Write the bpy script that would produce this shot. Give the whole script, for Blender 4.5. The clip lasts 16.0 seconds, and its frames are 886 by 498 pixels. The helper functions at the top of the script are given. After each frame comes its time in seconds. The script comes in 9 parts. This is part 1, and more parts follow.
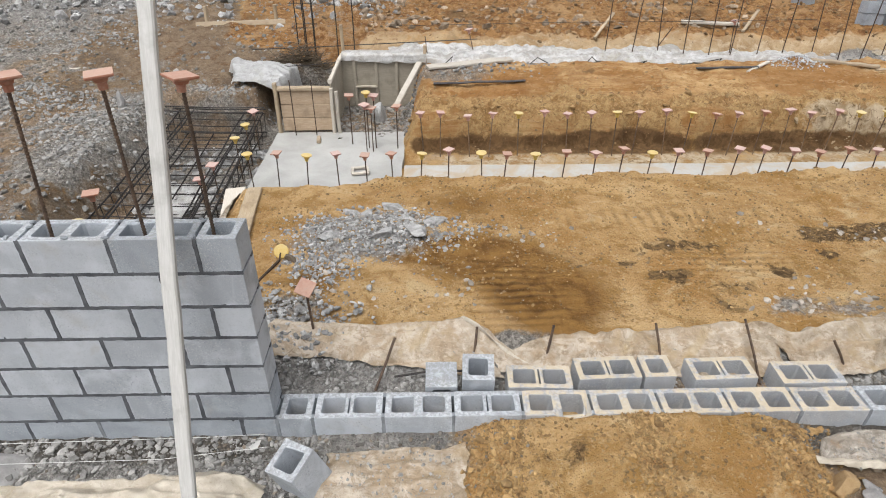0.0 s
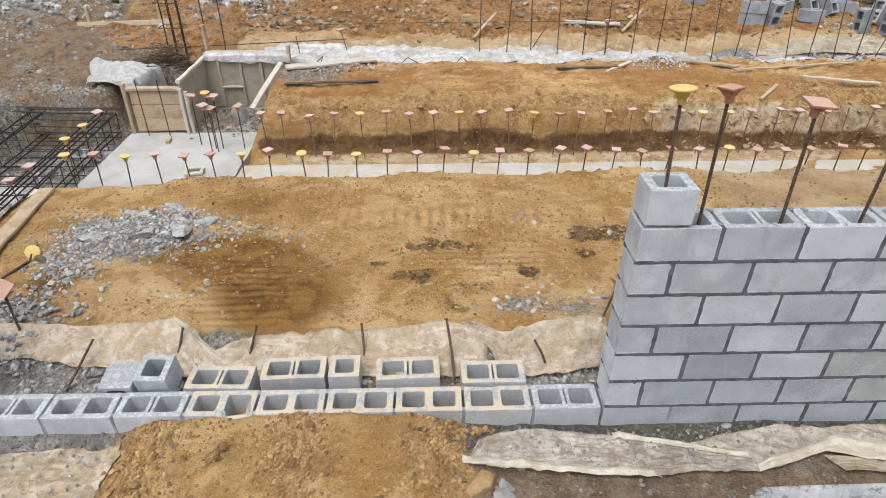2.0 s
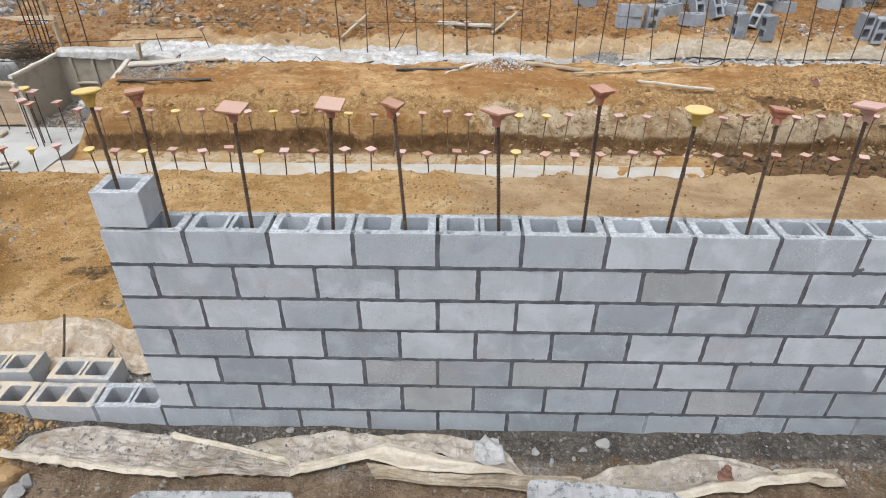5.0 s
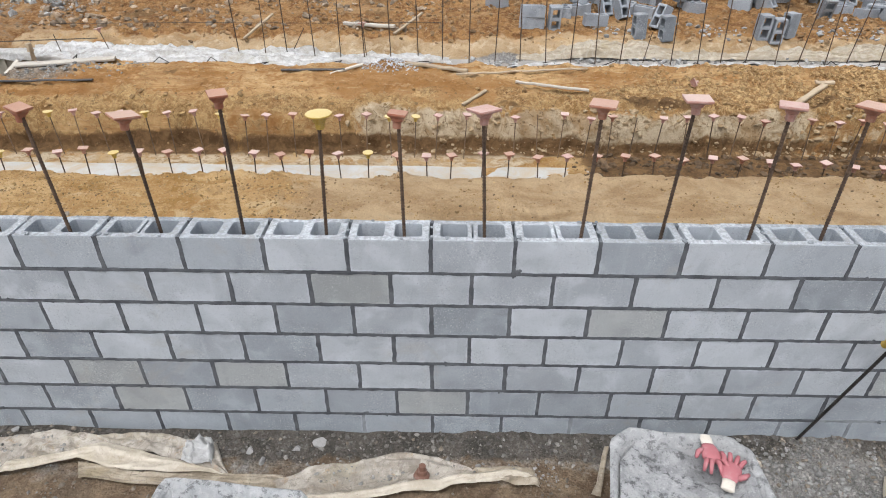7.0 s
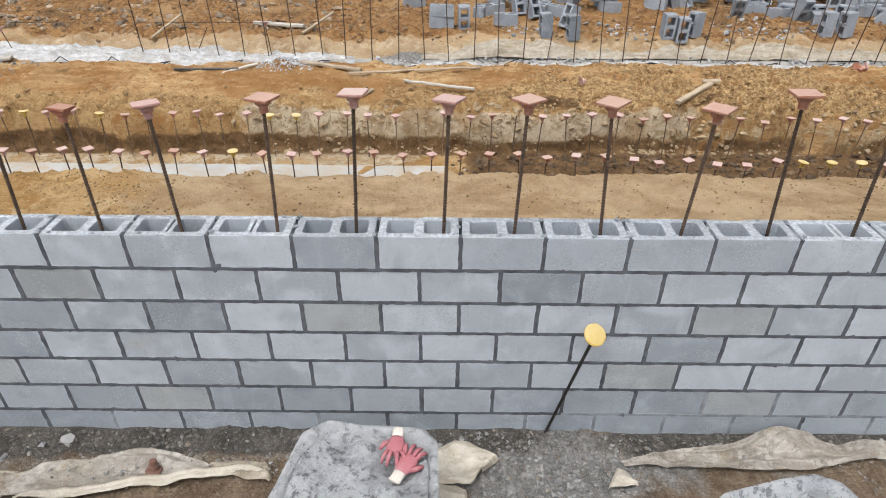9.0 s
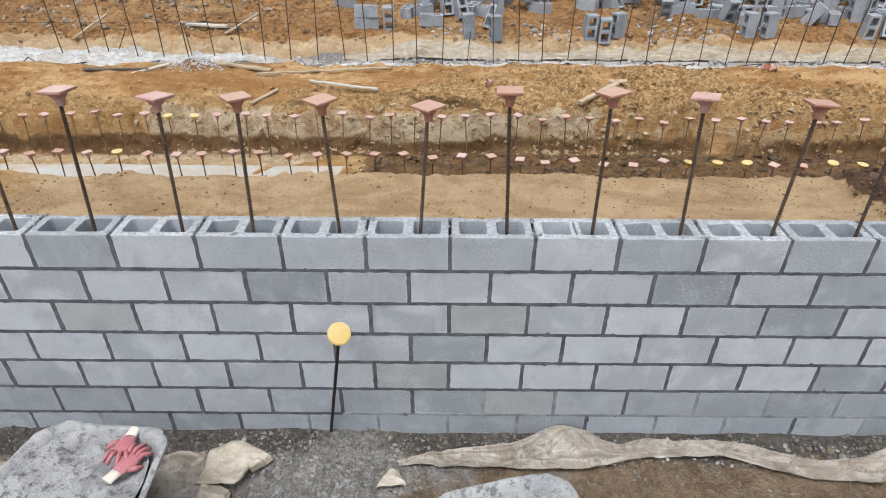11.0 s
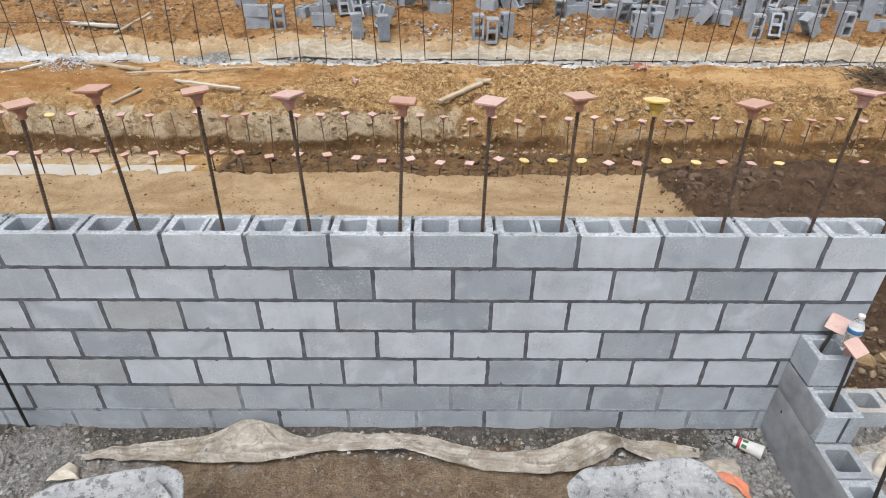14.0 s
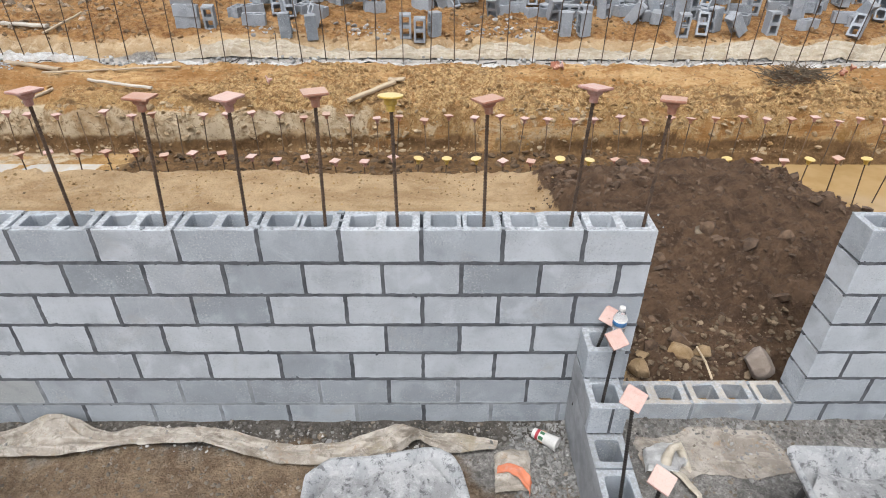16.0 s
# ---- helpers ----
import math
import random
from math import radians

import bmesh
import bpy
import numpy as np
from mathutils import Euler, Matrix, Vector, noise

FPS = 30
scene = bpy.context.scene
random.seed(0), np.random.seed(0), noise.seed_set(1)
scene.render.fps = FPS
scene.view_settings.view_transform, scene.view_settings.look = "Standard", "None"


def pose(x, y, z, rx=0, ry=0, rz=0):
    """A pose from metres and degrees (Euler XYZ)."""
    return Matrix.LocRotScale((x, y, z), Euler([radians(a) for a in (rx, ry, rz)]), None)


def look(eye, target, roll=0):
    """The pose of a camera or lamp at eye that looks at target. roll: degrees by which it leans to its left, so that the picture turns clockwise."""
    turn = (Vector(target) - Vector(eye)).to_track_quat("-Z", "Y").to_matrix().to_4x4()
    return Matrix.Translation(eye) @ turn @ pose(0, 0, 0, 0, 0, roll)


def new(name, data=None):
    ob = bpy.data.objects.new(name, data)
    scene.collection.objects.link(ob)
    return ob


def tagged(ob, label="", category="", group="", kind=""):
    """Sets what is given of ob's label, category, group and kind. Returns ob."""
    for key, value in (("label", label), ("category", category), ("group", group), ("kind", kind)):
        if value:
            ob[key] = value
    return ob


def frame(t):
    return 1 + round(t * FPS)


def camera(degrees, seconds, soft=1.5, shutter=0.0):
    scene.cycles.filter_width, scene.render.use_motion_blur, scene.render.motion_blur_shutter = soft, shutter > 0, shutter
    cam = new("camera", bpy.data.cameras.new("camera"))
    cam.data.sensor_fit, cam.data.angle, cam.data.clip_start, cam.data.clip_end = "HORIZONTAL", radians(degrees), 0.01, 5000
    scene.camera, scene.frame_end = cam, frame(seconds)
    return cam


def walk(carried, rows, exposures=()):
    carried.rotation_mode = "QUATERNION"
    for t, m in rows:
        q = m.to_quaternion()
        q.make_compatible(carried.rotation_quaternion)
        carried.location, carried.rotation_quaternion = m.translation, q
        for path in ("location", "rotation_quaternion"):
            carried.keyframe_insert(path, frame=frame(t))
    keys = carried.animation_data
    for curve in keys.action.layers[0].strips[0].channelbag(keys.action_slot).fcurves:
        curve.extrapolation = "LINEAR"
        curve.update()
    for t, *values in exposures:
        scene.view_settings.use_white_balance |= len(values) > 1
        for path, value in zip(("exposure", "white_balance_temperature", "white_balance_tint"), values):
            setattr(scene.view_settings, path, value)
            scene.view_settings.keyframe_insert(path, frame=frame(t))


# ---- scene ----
cam = camera(72.4, 16.0, 1.0)
PATH = [
    (0, (-2.905, -2.361, 2.857), (-2.873, -0.684, 1.768), -0.0),
    (0.5, (-2.438, -2.366, 2.856), (-2.402, -0.689, 1.767), 0.0),
    (1, (-1.965, -2.37, 2.845), (-1.926, -0.692, 1.757), -0.0),
    (1.5, (-1.478, -2.381, 2.847), (-1.435, -0.703, 1.759), 0.0),
    (2, (-0.989, -2.4, 2.853), (-0.942, -0.723, 1.765), 0.1),
    (2.5, (-0.512, -2.422, 2.855), (-0.463, -0.745, 1.766), 0.2),
    (3, (-0.057, -2.418, 2.854), (-0.047, -0.741, 1.765), 0.2),
    (3.5, (0.384, -2.411, 2.852), (0.382, -0.734, 1.763), 0.2),
    (4, (0.814, -2.41, 2.855), (0.801, -0.732, 1.766), 0.2),
    (6.5, (2.903, -2.397, 2.909), (2.872, -0.722, 1.815), 0.2),
    (7, (3.297, -2.403, 2.912), (3.27, -0.728, 1.819), 0.2),
    (7.5, (3.681, -2.408, 2.907), (3.66, -0.732, 1.815), 0.2),
    (8, (4.049, -2.41, 2.902), (4.032, -0.734, 1.811), 0.3),
    (8.5, (4.403, -2.414, 2.898), (4.389, -0.737, 1.808), 0.3),
    (9, (4.731, -2.413, 2.895), (4.721, -0.736, 1.805), 0.3),
    (9.5, (5.044, -2.414, 2.892), (5.037, -0.737, 1.804), 0.3),
    (12, (6.567, -2.397, 2.878), (6.568, -0.717, 1.793), 0.4),
    (12.5, (6.856, -2.409, 2.882), (6.86, -0.729, 1.797), 0.4),
    (13, (7.149, -2.421, 2.886), (7.154, -0.741, 1.801), 0.4),
    (13.5, (7.437, -2.434, 2.891), (7.446, -0.754, 1.806), 0.4),
    (14, (7.728, -2.451, 2.9), (7.742, -0.771, 1.814), 0.5),
    (14.5, (8.029, -2.466, 2.903), (8.047, -0.786, 1.817), 0.5),
    (15, (8.326, -2.481, 2.904), (8.344, -0.801, 1.819), 0.5),
    (15.5, (8.609, -2.495, 2.904), (8.629, -0.815, 1.819), 0.5),
    (16, (8.87, -2.509, 2.905), (8.894, -0.829, 1.82), 0.5),
]
EXPOSURES = ((0.0, 0.22, 6480, 10), (3.0, 0.30, 6370, 10), (4.5, 0.28, 6290, 10), (12.0, 0.28, 6310, 10), (16.0, 0.40, 6360, 10))
walk(cam, [(t, look(eye, target, roll)) for t, eye, target, roll in PATH], EXPOSURES)

# ---------------------------------------------------------------- light
world = bpy.data.worlds.new("overcast_sky")
scene.world = world
world.use_nodes = True
wt = world.node_tree
wt.nodes.clear()
w_out = wt.nodes.new("ShaderNodeOutputWorld")
w_bg = wt.nodes.new("ShaderNodeBackground")
w_hsv = wt.nodes.new("ShaderNodeHueSaturation")
w_sky = wt.nodes.new("ShaderNodeTexSky")
w_sky.sky_type = "NISHITA"
w_sky.sun_disc = False
w_sky.sun_elevation, w_sky.sun_rotation = radians(68), radians(208)
w_sky.air_density, w_sky.dust_density, w_sky.ozone_density = 1.0, 6.0, 1.0
w_hsv.inputs["Saturation"].default_value = 0.18
w_bg.inputs["Strength"].default_value = 0.168
wt.links.new(w_sky.outputs[0], w_hsv.inputs["Color"])
wt.links.new(w_hsv.outputs[0], w_bg.inputs["Color"])
wt.links.new(w_bg.outputs[0], w_out.inputs["Surface"])

sun_data = bpy.data.lights.new("sun", "SUN")
sun_data.energy, sun_data.angle, sun_data.color = 1.25, radians(35), (1.0, 0.992, 0.985)
sun = new("sun", sun_data)
sun.matrix_basis = look((0, 0, 30), (5.5, 11.0, 0))

# ---------------------------------------------------------------- noise and ground shape
_tab = np.random.RandomState(7).rand(256, 256)


def vnoise(x, y, seed=0):
    """Smooth value noise in 0..1, lattice of one unit."""
    x, y = np.asarray(x, float) + 17.3 * seed, np.asarray(y, float) + 31.7 * seed
    ix, iy = np.floor(x).astype(int), np.floor(y).astype(int)
    fx, fy = x - ix, y - iy
    fx, fy = fx * fx * (3 - 2 * fx), fy * fy * (3 - 2 * fy)
    a, b = _tab[ix % 256, iy % 256], _tab[(ix + 1) % 256, iy % 256]
    c, d = _tab[ix % 256, (iy + 1) % 256], _tab[(ix + 1) % 256, (iy + 1) % 256]
    return (a * (1 - fx) + b * fx) * (1 - fy) + (c * (1 - fx) + d * fx) * fy


def fbm(x, y, scale, seed=0, octaves=4):
    """Fractal noise in about -1..1; scale in lattice cells a metre."""
    out, amp, total = 0.0, 1.0, 0.0
    for n in range(octaves):
        out = out + amp * (vnoise(np.asarray(x) * scale, np.asarray(y) * scale, seed + n) * 2 - 1)
        total += amp
        amp, scale = amp * 0.5, scale * 2.03
    return out / total


def step(a, b, x):
    k = np.clip((np.asarray(x, float) - a) / (b - a), 0, 1)
    return k * k * (3 - 2 * k)


def bump(x, y, cx, cy, rx, ry):
    return np.exp(-(((x - cx) / rx) ** 2) - ((y - cy) / ry) ** 2)


def clods(x, y, scale, seed=0):
    """Rounded lumps of soil, 0 between them and up to 1 on their tops."""
    X, Y = np.asarray(x, float) * scale, np.asarray(y, float) * scale
    ix, iy = np.floor(X).astype(int), np.floor(Y).astype(int)
    best = np.full(X.shape, 9.0)
    for dx in (-1, 0, 1):
        for dy in (-1, 0, 1):
            a, b = (ix + dx + 29 * seed) % 256, (iy + dy + 53 * seed) % 256
            size = 0.75 + 0.7 * _tab[(a + 91) % 256, (b + 37) % 256]
            d = np.hypot(ix + dx + _tab[a, b] - X, iy + dy + _tab[(a + 127) % 256, (b + 61) % 256] - Y) * size
            best = np.minimum(best, d)
    return np.clip(1 - best * 1.35, 0, 1) ** 0.6


FOOT = -0.33  # top of the poured footing in the middle trench


def mound_mask(x, y):
    wob = 0.16 * fbm(x, y, 2.5, 3)
    return step(-2.85, -2.35, x + wob) * (1 - step(-1.15, -0.62, x + wob)) * (1 - step(0.0, 0.05, y)) * step(-2.0, -1.3, y + wob)


def edge_clods(x, y):
    """Where the soil mound is crumbly: at its two flanks and along its middle."""
    return np.clip(bump(x, y, -2.6, -0.2, 0.22, 0.6) + bump(x, y, -0.88, -0.2, 0.24, 0.6) + 0.8 * bump(x, y, -1.74, -0.15, 0.16, 0.6), 0, 1)


def dark_mask(x, y):
    wob = 0.35 * fbm(x, y, 1.4, 21)
    return step(9.75, 9.95, x + 0.25 * wob - 0.10 * (3.0 - y)) * (1 - step(3.05, 3.3, y + 0.3 * wob)) * step(0.21, 0.3, y) * (1 - step(12.5, 13.0, x + 0.55 * (y - 2) + 0.4 * wob))


def cage_mask(x, y):
    wob = 0.12 * fbm(x, y, 1.5, 8)
    return step(-6.75, -6.25, x + wob) * (1 - step(-4.98, -4.72, x + wob * 0.5)) * step(0.3, 0.5, y) * (1 - step(5.6, 5.95, y + wob))


def height(x, y):
    x, y = np.asarray(x, float), np.asarray(y, float)
    fine = fbm(x, y, 9, 40, 3)
    mid = fbm(x, y, 2.2, 50, 4)
    low = fbm(x, y, 0.7, 60, 3)
    # strip in front of the walls
    front = 0.03 + 0.018 * mid + 0.012 * fine + 0.02 * step(-0.2, -0.02, y) + 0.02 * clods(x, y, 17, 15) * step(0.0, 0.3, fbm(x, y, 1.9, 77, 3)) + 0.03 * bump(x, y, 5.3, -0.2, 0.4, 0.2) * clods(x, y, 12, 16)
    clod = np.abs(fbm(x, y, 6, 70, 3))
    front = front + mound_mask(x, y) * (0.135 * (0.55 + 0.45 * step(-0.8, -0.02, y)) + 0.022 * clod + 0.012 * fine + 0.028 * clods(x, y, 15, 3) * edge_clods(x, y) - 0.01)
    # level of the sandy terrace behind the walls
    terrace = 0.175 + 0.022 * low + 0.016 * mid + 0.007 * fine + 0.018 * clods(x, y, 13, 11) * step(0.1, 0.35, fbm(x, y, 1.7, 67, 3))
    track = step(-0.7, -0.45, x) * (1 - step(0.75, 1.1, x)) * step(2.05, 2.15, y) * (1 - step(2.5, 2.65, y))
    terrace = terrace - 0.012 * track
    terrace = terrace + 0.085 * bump(x, y, -3.42, 2.0, 0.50, 0.30) + 0.006 * fbm(x, y, 12, 64, 2) * (0.4 + (low > 0)) + 0.05 * clods(x, y, 9, 8) * step(2.75, 3.0, y) * (1 - step(3.2, 3.3, y)) * step(0.0, 0.3, fbm(x, y, 1.6, 66, 2))
    back = 0.03 + 0.02 * mid + 0.01 * fine
    edge = step(0.44, 0.80, y + 0.06 * mid)
    right_in = step(9.9, 10.0, x)
    back = back + right_in * (0.04 + 0.05 * step(0.2, 0.5, y))
    land = back + (terrace - back) * np.maximum(edge, right_in * step(0.3, 1.0, y))
    # dark excavated heap in the second opening
    dark = dark_mask(x, y)
    heap = 0.30 * bump(x, y, 11.4, 2.1, 1.5, 0.95) + 0.06 * fbm(x, y, 3.2, 22, 4) + 0.12 * clods(x, y, 4.5, 5) * step(-0.2, 0.2, fbm(x, y, 1.5, 26, 2)) + 0.065 * clods(x, y, 10, 6) + 0.015 * clods(x, y, 22, 7)
    land = land + dark * heap
    # gravelly ground left of the cage
    leftish = 1 - step(-7.0, -6.2, x)
    gravel = 0.10 + 0.05 * low + 0.035 * mid + 0.02 * fine + 0.03 * (y - 3)
    land = land * (1 - leftish) + gravel * leftish
    # middle trench
    lip = 3.14 - 0.22 * (1 - step(-3.9, -3.2, x)) - 1.55 * step(11.9, 12.9, x) + 0.13 * fbm(x, x * 0, 0.9, 12, 4) + 0.04 * fine
    trench = step(lip, lip + 0.22, y) * step(-5.2, -4.9, x)
    mud = FOOT - 0.03 + step(4.42, 4.5, y) * (-0.045 + 0.02 * mid)
    dirt_in = step(3.4, 5.0, x + 1.2 * mid)
    mud = mud + dirt_in * (0.035 + 0.05 * np.abs(mid) + 0.02 * fine)
    wet = step(12.1, 12.9, x + 0.5 * (y - 3.6))
    mud = mud - wet * 0.26
    land = land * (1 - trench) + mud * trench
    # trench of the reinforcing cage
    cage = cage_mask(x, y)
    land = land * (1 - cage) + (-0.46 + 0.03 * mid) * cage
    # far bank, second strip footing and the rise behind
    face = 5.04 + 0.20 * fbm(x, x * 0 + 3, 1.4, 14, 4) + 0.05 * mid + 0.06 * np.abs(fbm(x, y * 0.3, 4.5, 15, 3)) - 0.02
    rough = 0.05 * fbm(x, y, 2.8, 80, 4) + 0.04 * np.abs(fbm(x, y, 7, 85, 3)) + 0.030 * fbm(x, y, 15, 88, 2) + (0.055 * clods(x, y, 7, 9) + 0.045 * clods(x, y, 14, 10) + 0.02 * clods(x, y, 26, 13) - 0.04) * step(5.05, 5.2, y) * (1 - step(6.3, 6.8, y)) * (0.30 + 0.70 * step(-0.15, 0.2, fbm(x, y, 1.3, 97, 3))) * (0.35 + 0.65 * step(4.5, 7.5, x))
    up = np.interp(y - face + 5.0, [4.9, 5.0, 5.09, 5.17, 5.34, 5.7, 6.3, 6.6, 6.9, 7.1, 7.55, 7.8, 8.1, 8.6, 10.0, 12.0, 16, 30, 60],
                   [-0.40, -0.37, -0.04, 0.11, 0.20, 0.27, 0.31, 0.28, 0.14, 0.10, 0.12, 0.28, 0.40, 0.43, 0.55, 0.85, 1.2, 1.4, 1.4])
    rough = rough + (0.07 * clods(x, y, 8, 31) - 0.02) * step(5.12, 5.2, y) * (1 - step(5.42, 5.6, y)) * step(3.5, 5.5, x) * step(-0.2, 0.15, fbm(x, y, 1.1, 32, 3))
    amount = step(5.0, 5.2, y) * (1 - 0.75 * step(6.85, 7.0, y) * (1 - step(7.6, 7.9, y)))
    up = up + rough * amount
    pit = step(-5.35, -5.15, x) * (1 - step(-3.35, -3.05, x + 0.1 * mid))
    floor_pit = FOOT - 0.03 + 0.03 * fine
    up_left = np.interp(y, [5.3, 5.9, 6.6, 8.3, 10, 13, 60], [0.12, 0.17, 0.20, 0.36, 0.50, 0.85, 1.4]) + 0.05 * mid + 0.03 * fine
    west = 1 - step(-5.3, -5.0, x)
    pit_on = pit * (1 - step(6.62, 6.75, y))
    far = up * (1 - west) + up_left * west
    far = far * (1 - pit_on) + floor_pit * pit_on
    go = step(4.75, 4.95, y)
    cage_keep = cage * (1 - step(5.55, 5.8, y))
    go = go * (1 - west * (1 - step(5.2, 5.9, y))) * (1 - cage_keep)
    land = land * (1 - go) + far * go
    land = land + 0.10 * bump(x, y, 13.87, 5.8, 0.45, 0.3) * (1 + 0.6 * fine)
    land = land + 0.11 * bump(x, y, 2.37, 6.38, 0.25, 0.17)
    # grey rubble mass at the far west
    land = land + 0.25 * bump(x, y, -9.5, 9.5, 2.2, 1.6) * (1 + 0.5 * mid)
    # from the strip in front to the land behind
    s = step(0.02, 0.18, y)
    out = front * (1 - s) + land * s
    return out


def ground_z(x, y):
    return float(height(np.array([float(x)]), np.array([float(y)]))[0])


# ---------------------------------------------------------------- materials
def nodes_of(name):
    m = bpy.data.materials.new(name)
    m.use_nodes = True
    t = m.node_tree
    t.nodes.clear()
    out = t.nodes.new("ShaderNodeOutputMaterial")
    bsdf = t.nodes.new("ShaderNodeBsdfPrincipled")
    t.links.new(bsdf.outputs[0], out.inputs[0])
    return m, t, bsdf


REFLECTS = 0.74  # common scale of the mineral tones below


def paint(t, bsdf, col):
    """Set the base colour, brought to the level that dry earth and concrete reflect."""
    t.links.new(mix(t, 1.0, col, (REFLECTS,) * 3, "MULTIPLY"), bsdf.inputs["Base Color"])


def place(t):
    return t.nodes.new("ShaderNodeNewGeometry").outputs["Position"]


def tex(t, vec, scale, detail=4.0, rough=0.6, distort=0.0):
    n = t.nodes.new("ShaderNodeTexNoise")
    n.inputs["Scale"].default_value, n.inputs["Detail"].default_value = scale, detail
    n.inputs["Roughness"].default_value, n.inputs["Distortion"].default_value = rough, distort
    t.links.new(vec, n.inputs["Vector"])
    return n.outputs["Fac"]


def cells(t, vec, scale, feature="F1"):
    n = t.nodes.new("ShaderNodeTexVoronoi")
    n.feature = feature
    n.inputs["Scale"].default_value = scale
    t.links.new(vec, n.inputs["Vector"])
    return n


def ramp(t, fac, stops):
    n = t.nodes.new("ShaderNodeValToRGB")
    e = n.color_ramp.elements
    while len(e) < len(stops):
        e.new(0.5)
    for k, (pos, col) in zip(e, stops):
        k.position = pos
        k.color = (*col, 1) if len(col) == 3 else col
    t.links.new(fac, n.inputs[0])
    return n.outputs[0]


def band(t, fac, lo, hi):
    n = t.nodes.new("ShaderNodeMapRange")
    n.interpolation_type = "SMOOTHSTEP"
    n.inputs[1].default_value, n.inputs[2].default_value = lo, hi
    t.links.new(fac, n.inputs[0])
    return n.outputs[0]


def math_node(t, op, a, b):
    n = t.nodes.new("ShaderNodeMath")
    n.operation = op
    for k, v in enumerate((a, b)):
        if isinstance(v, (int, float)):
            n.inputs[k].default_value = v
        else:
            t.links.new(v, n.inputs[k])
    return n.outputs[0]


def mix(t, fac, a, b, mode="MIX"):
    n = t.nodes.new("ShaderNodeMix")
    n.data_type, n.blend_type = "RGBA", mode
    for sock, v in ((n.inputs[0], fac), (n.inputs[6], a), (n.inputs[7], b)):
        if isinstance(v, (int, float)):
            sock.default_value = v
        elif isinstance(v, tuple):
            sock.default_value = (*v, 1)
        else:
            t.links.new(v, sock)
    return n.outputs[2]


def relief(t, bsdf, fac, strength, dist):
    n = t.nodes.new("ShaderNodeBump")
    n.inputs["Strength"].default_value, n.inputs["Distance"].default_value = strength, dist
    t.links.new(fac, n.inputs["Height"])
    t.links.new(n.outputs[0], bsdf.inputs["Normal"])


def attr(t, name):
    n = t.nodes.new("ShaderNodeAttribute")
    n.attribute_name = name
    return n.outputs["Fac"]


def mineral(name, a, b, scale, spots, grain=220.0, rough=0.9, bumpy=0.5, dist=0.004, vary="", amount=0.25, metal=0.0):
    """A rough surface: two tones at a coarse scale, fine grain, dark spots and a tone of its own for each piece."""
    m, t, s = nodes_of(name)
    p = place(t)
    coarse, fine = tex(t, p, scale, 5, 0.6, 0.3), tex(t, p, grain, 3, 0.7)
    col = mix(t, band(t, coarse, 0.32, 0.68), a, b)
    col = mix(t, math_node(t, "MULTIPLY", band(t, fine, 0.52, 0.72), 0.45), col, spots)
    if vary:
        if vary == "piece":
            rnd = t.nodes.new("ShaderNodeObjectInfo").outputs["Random"]
        else:
            rnd = t.nodes.new("ShaderNodeNewGeometry").outputs["Random Per Island"]
        tone = ramp(t, rnd, [(0, (1 - amount,) * 3), (1, (1 + amount * 0.6,) * 3)])
        col = mix(t, 1.0, col, tone, "MULTIPLY")
    paint(t, s, col)
    s.inputs["Roughness"].default_value, s.inputs["Metallic"].default_value = rough, metal
    relief(t, s, math_node(t, "ADD", fine, math_node(t, "MULTIPLY", coarse, 1.5)), bumpy, dist)
    return m


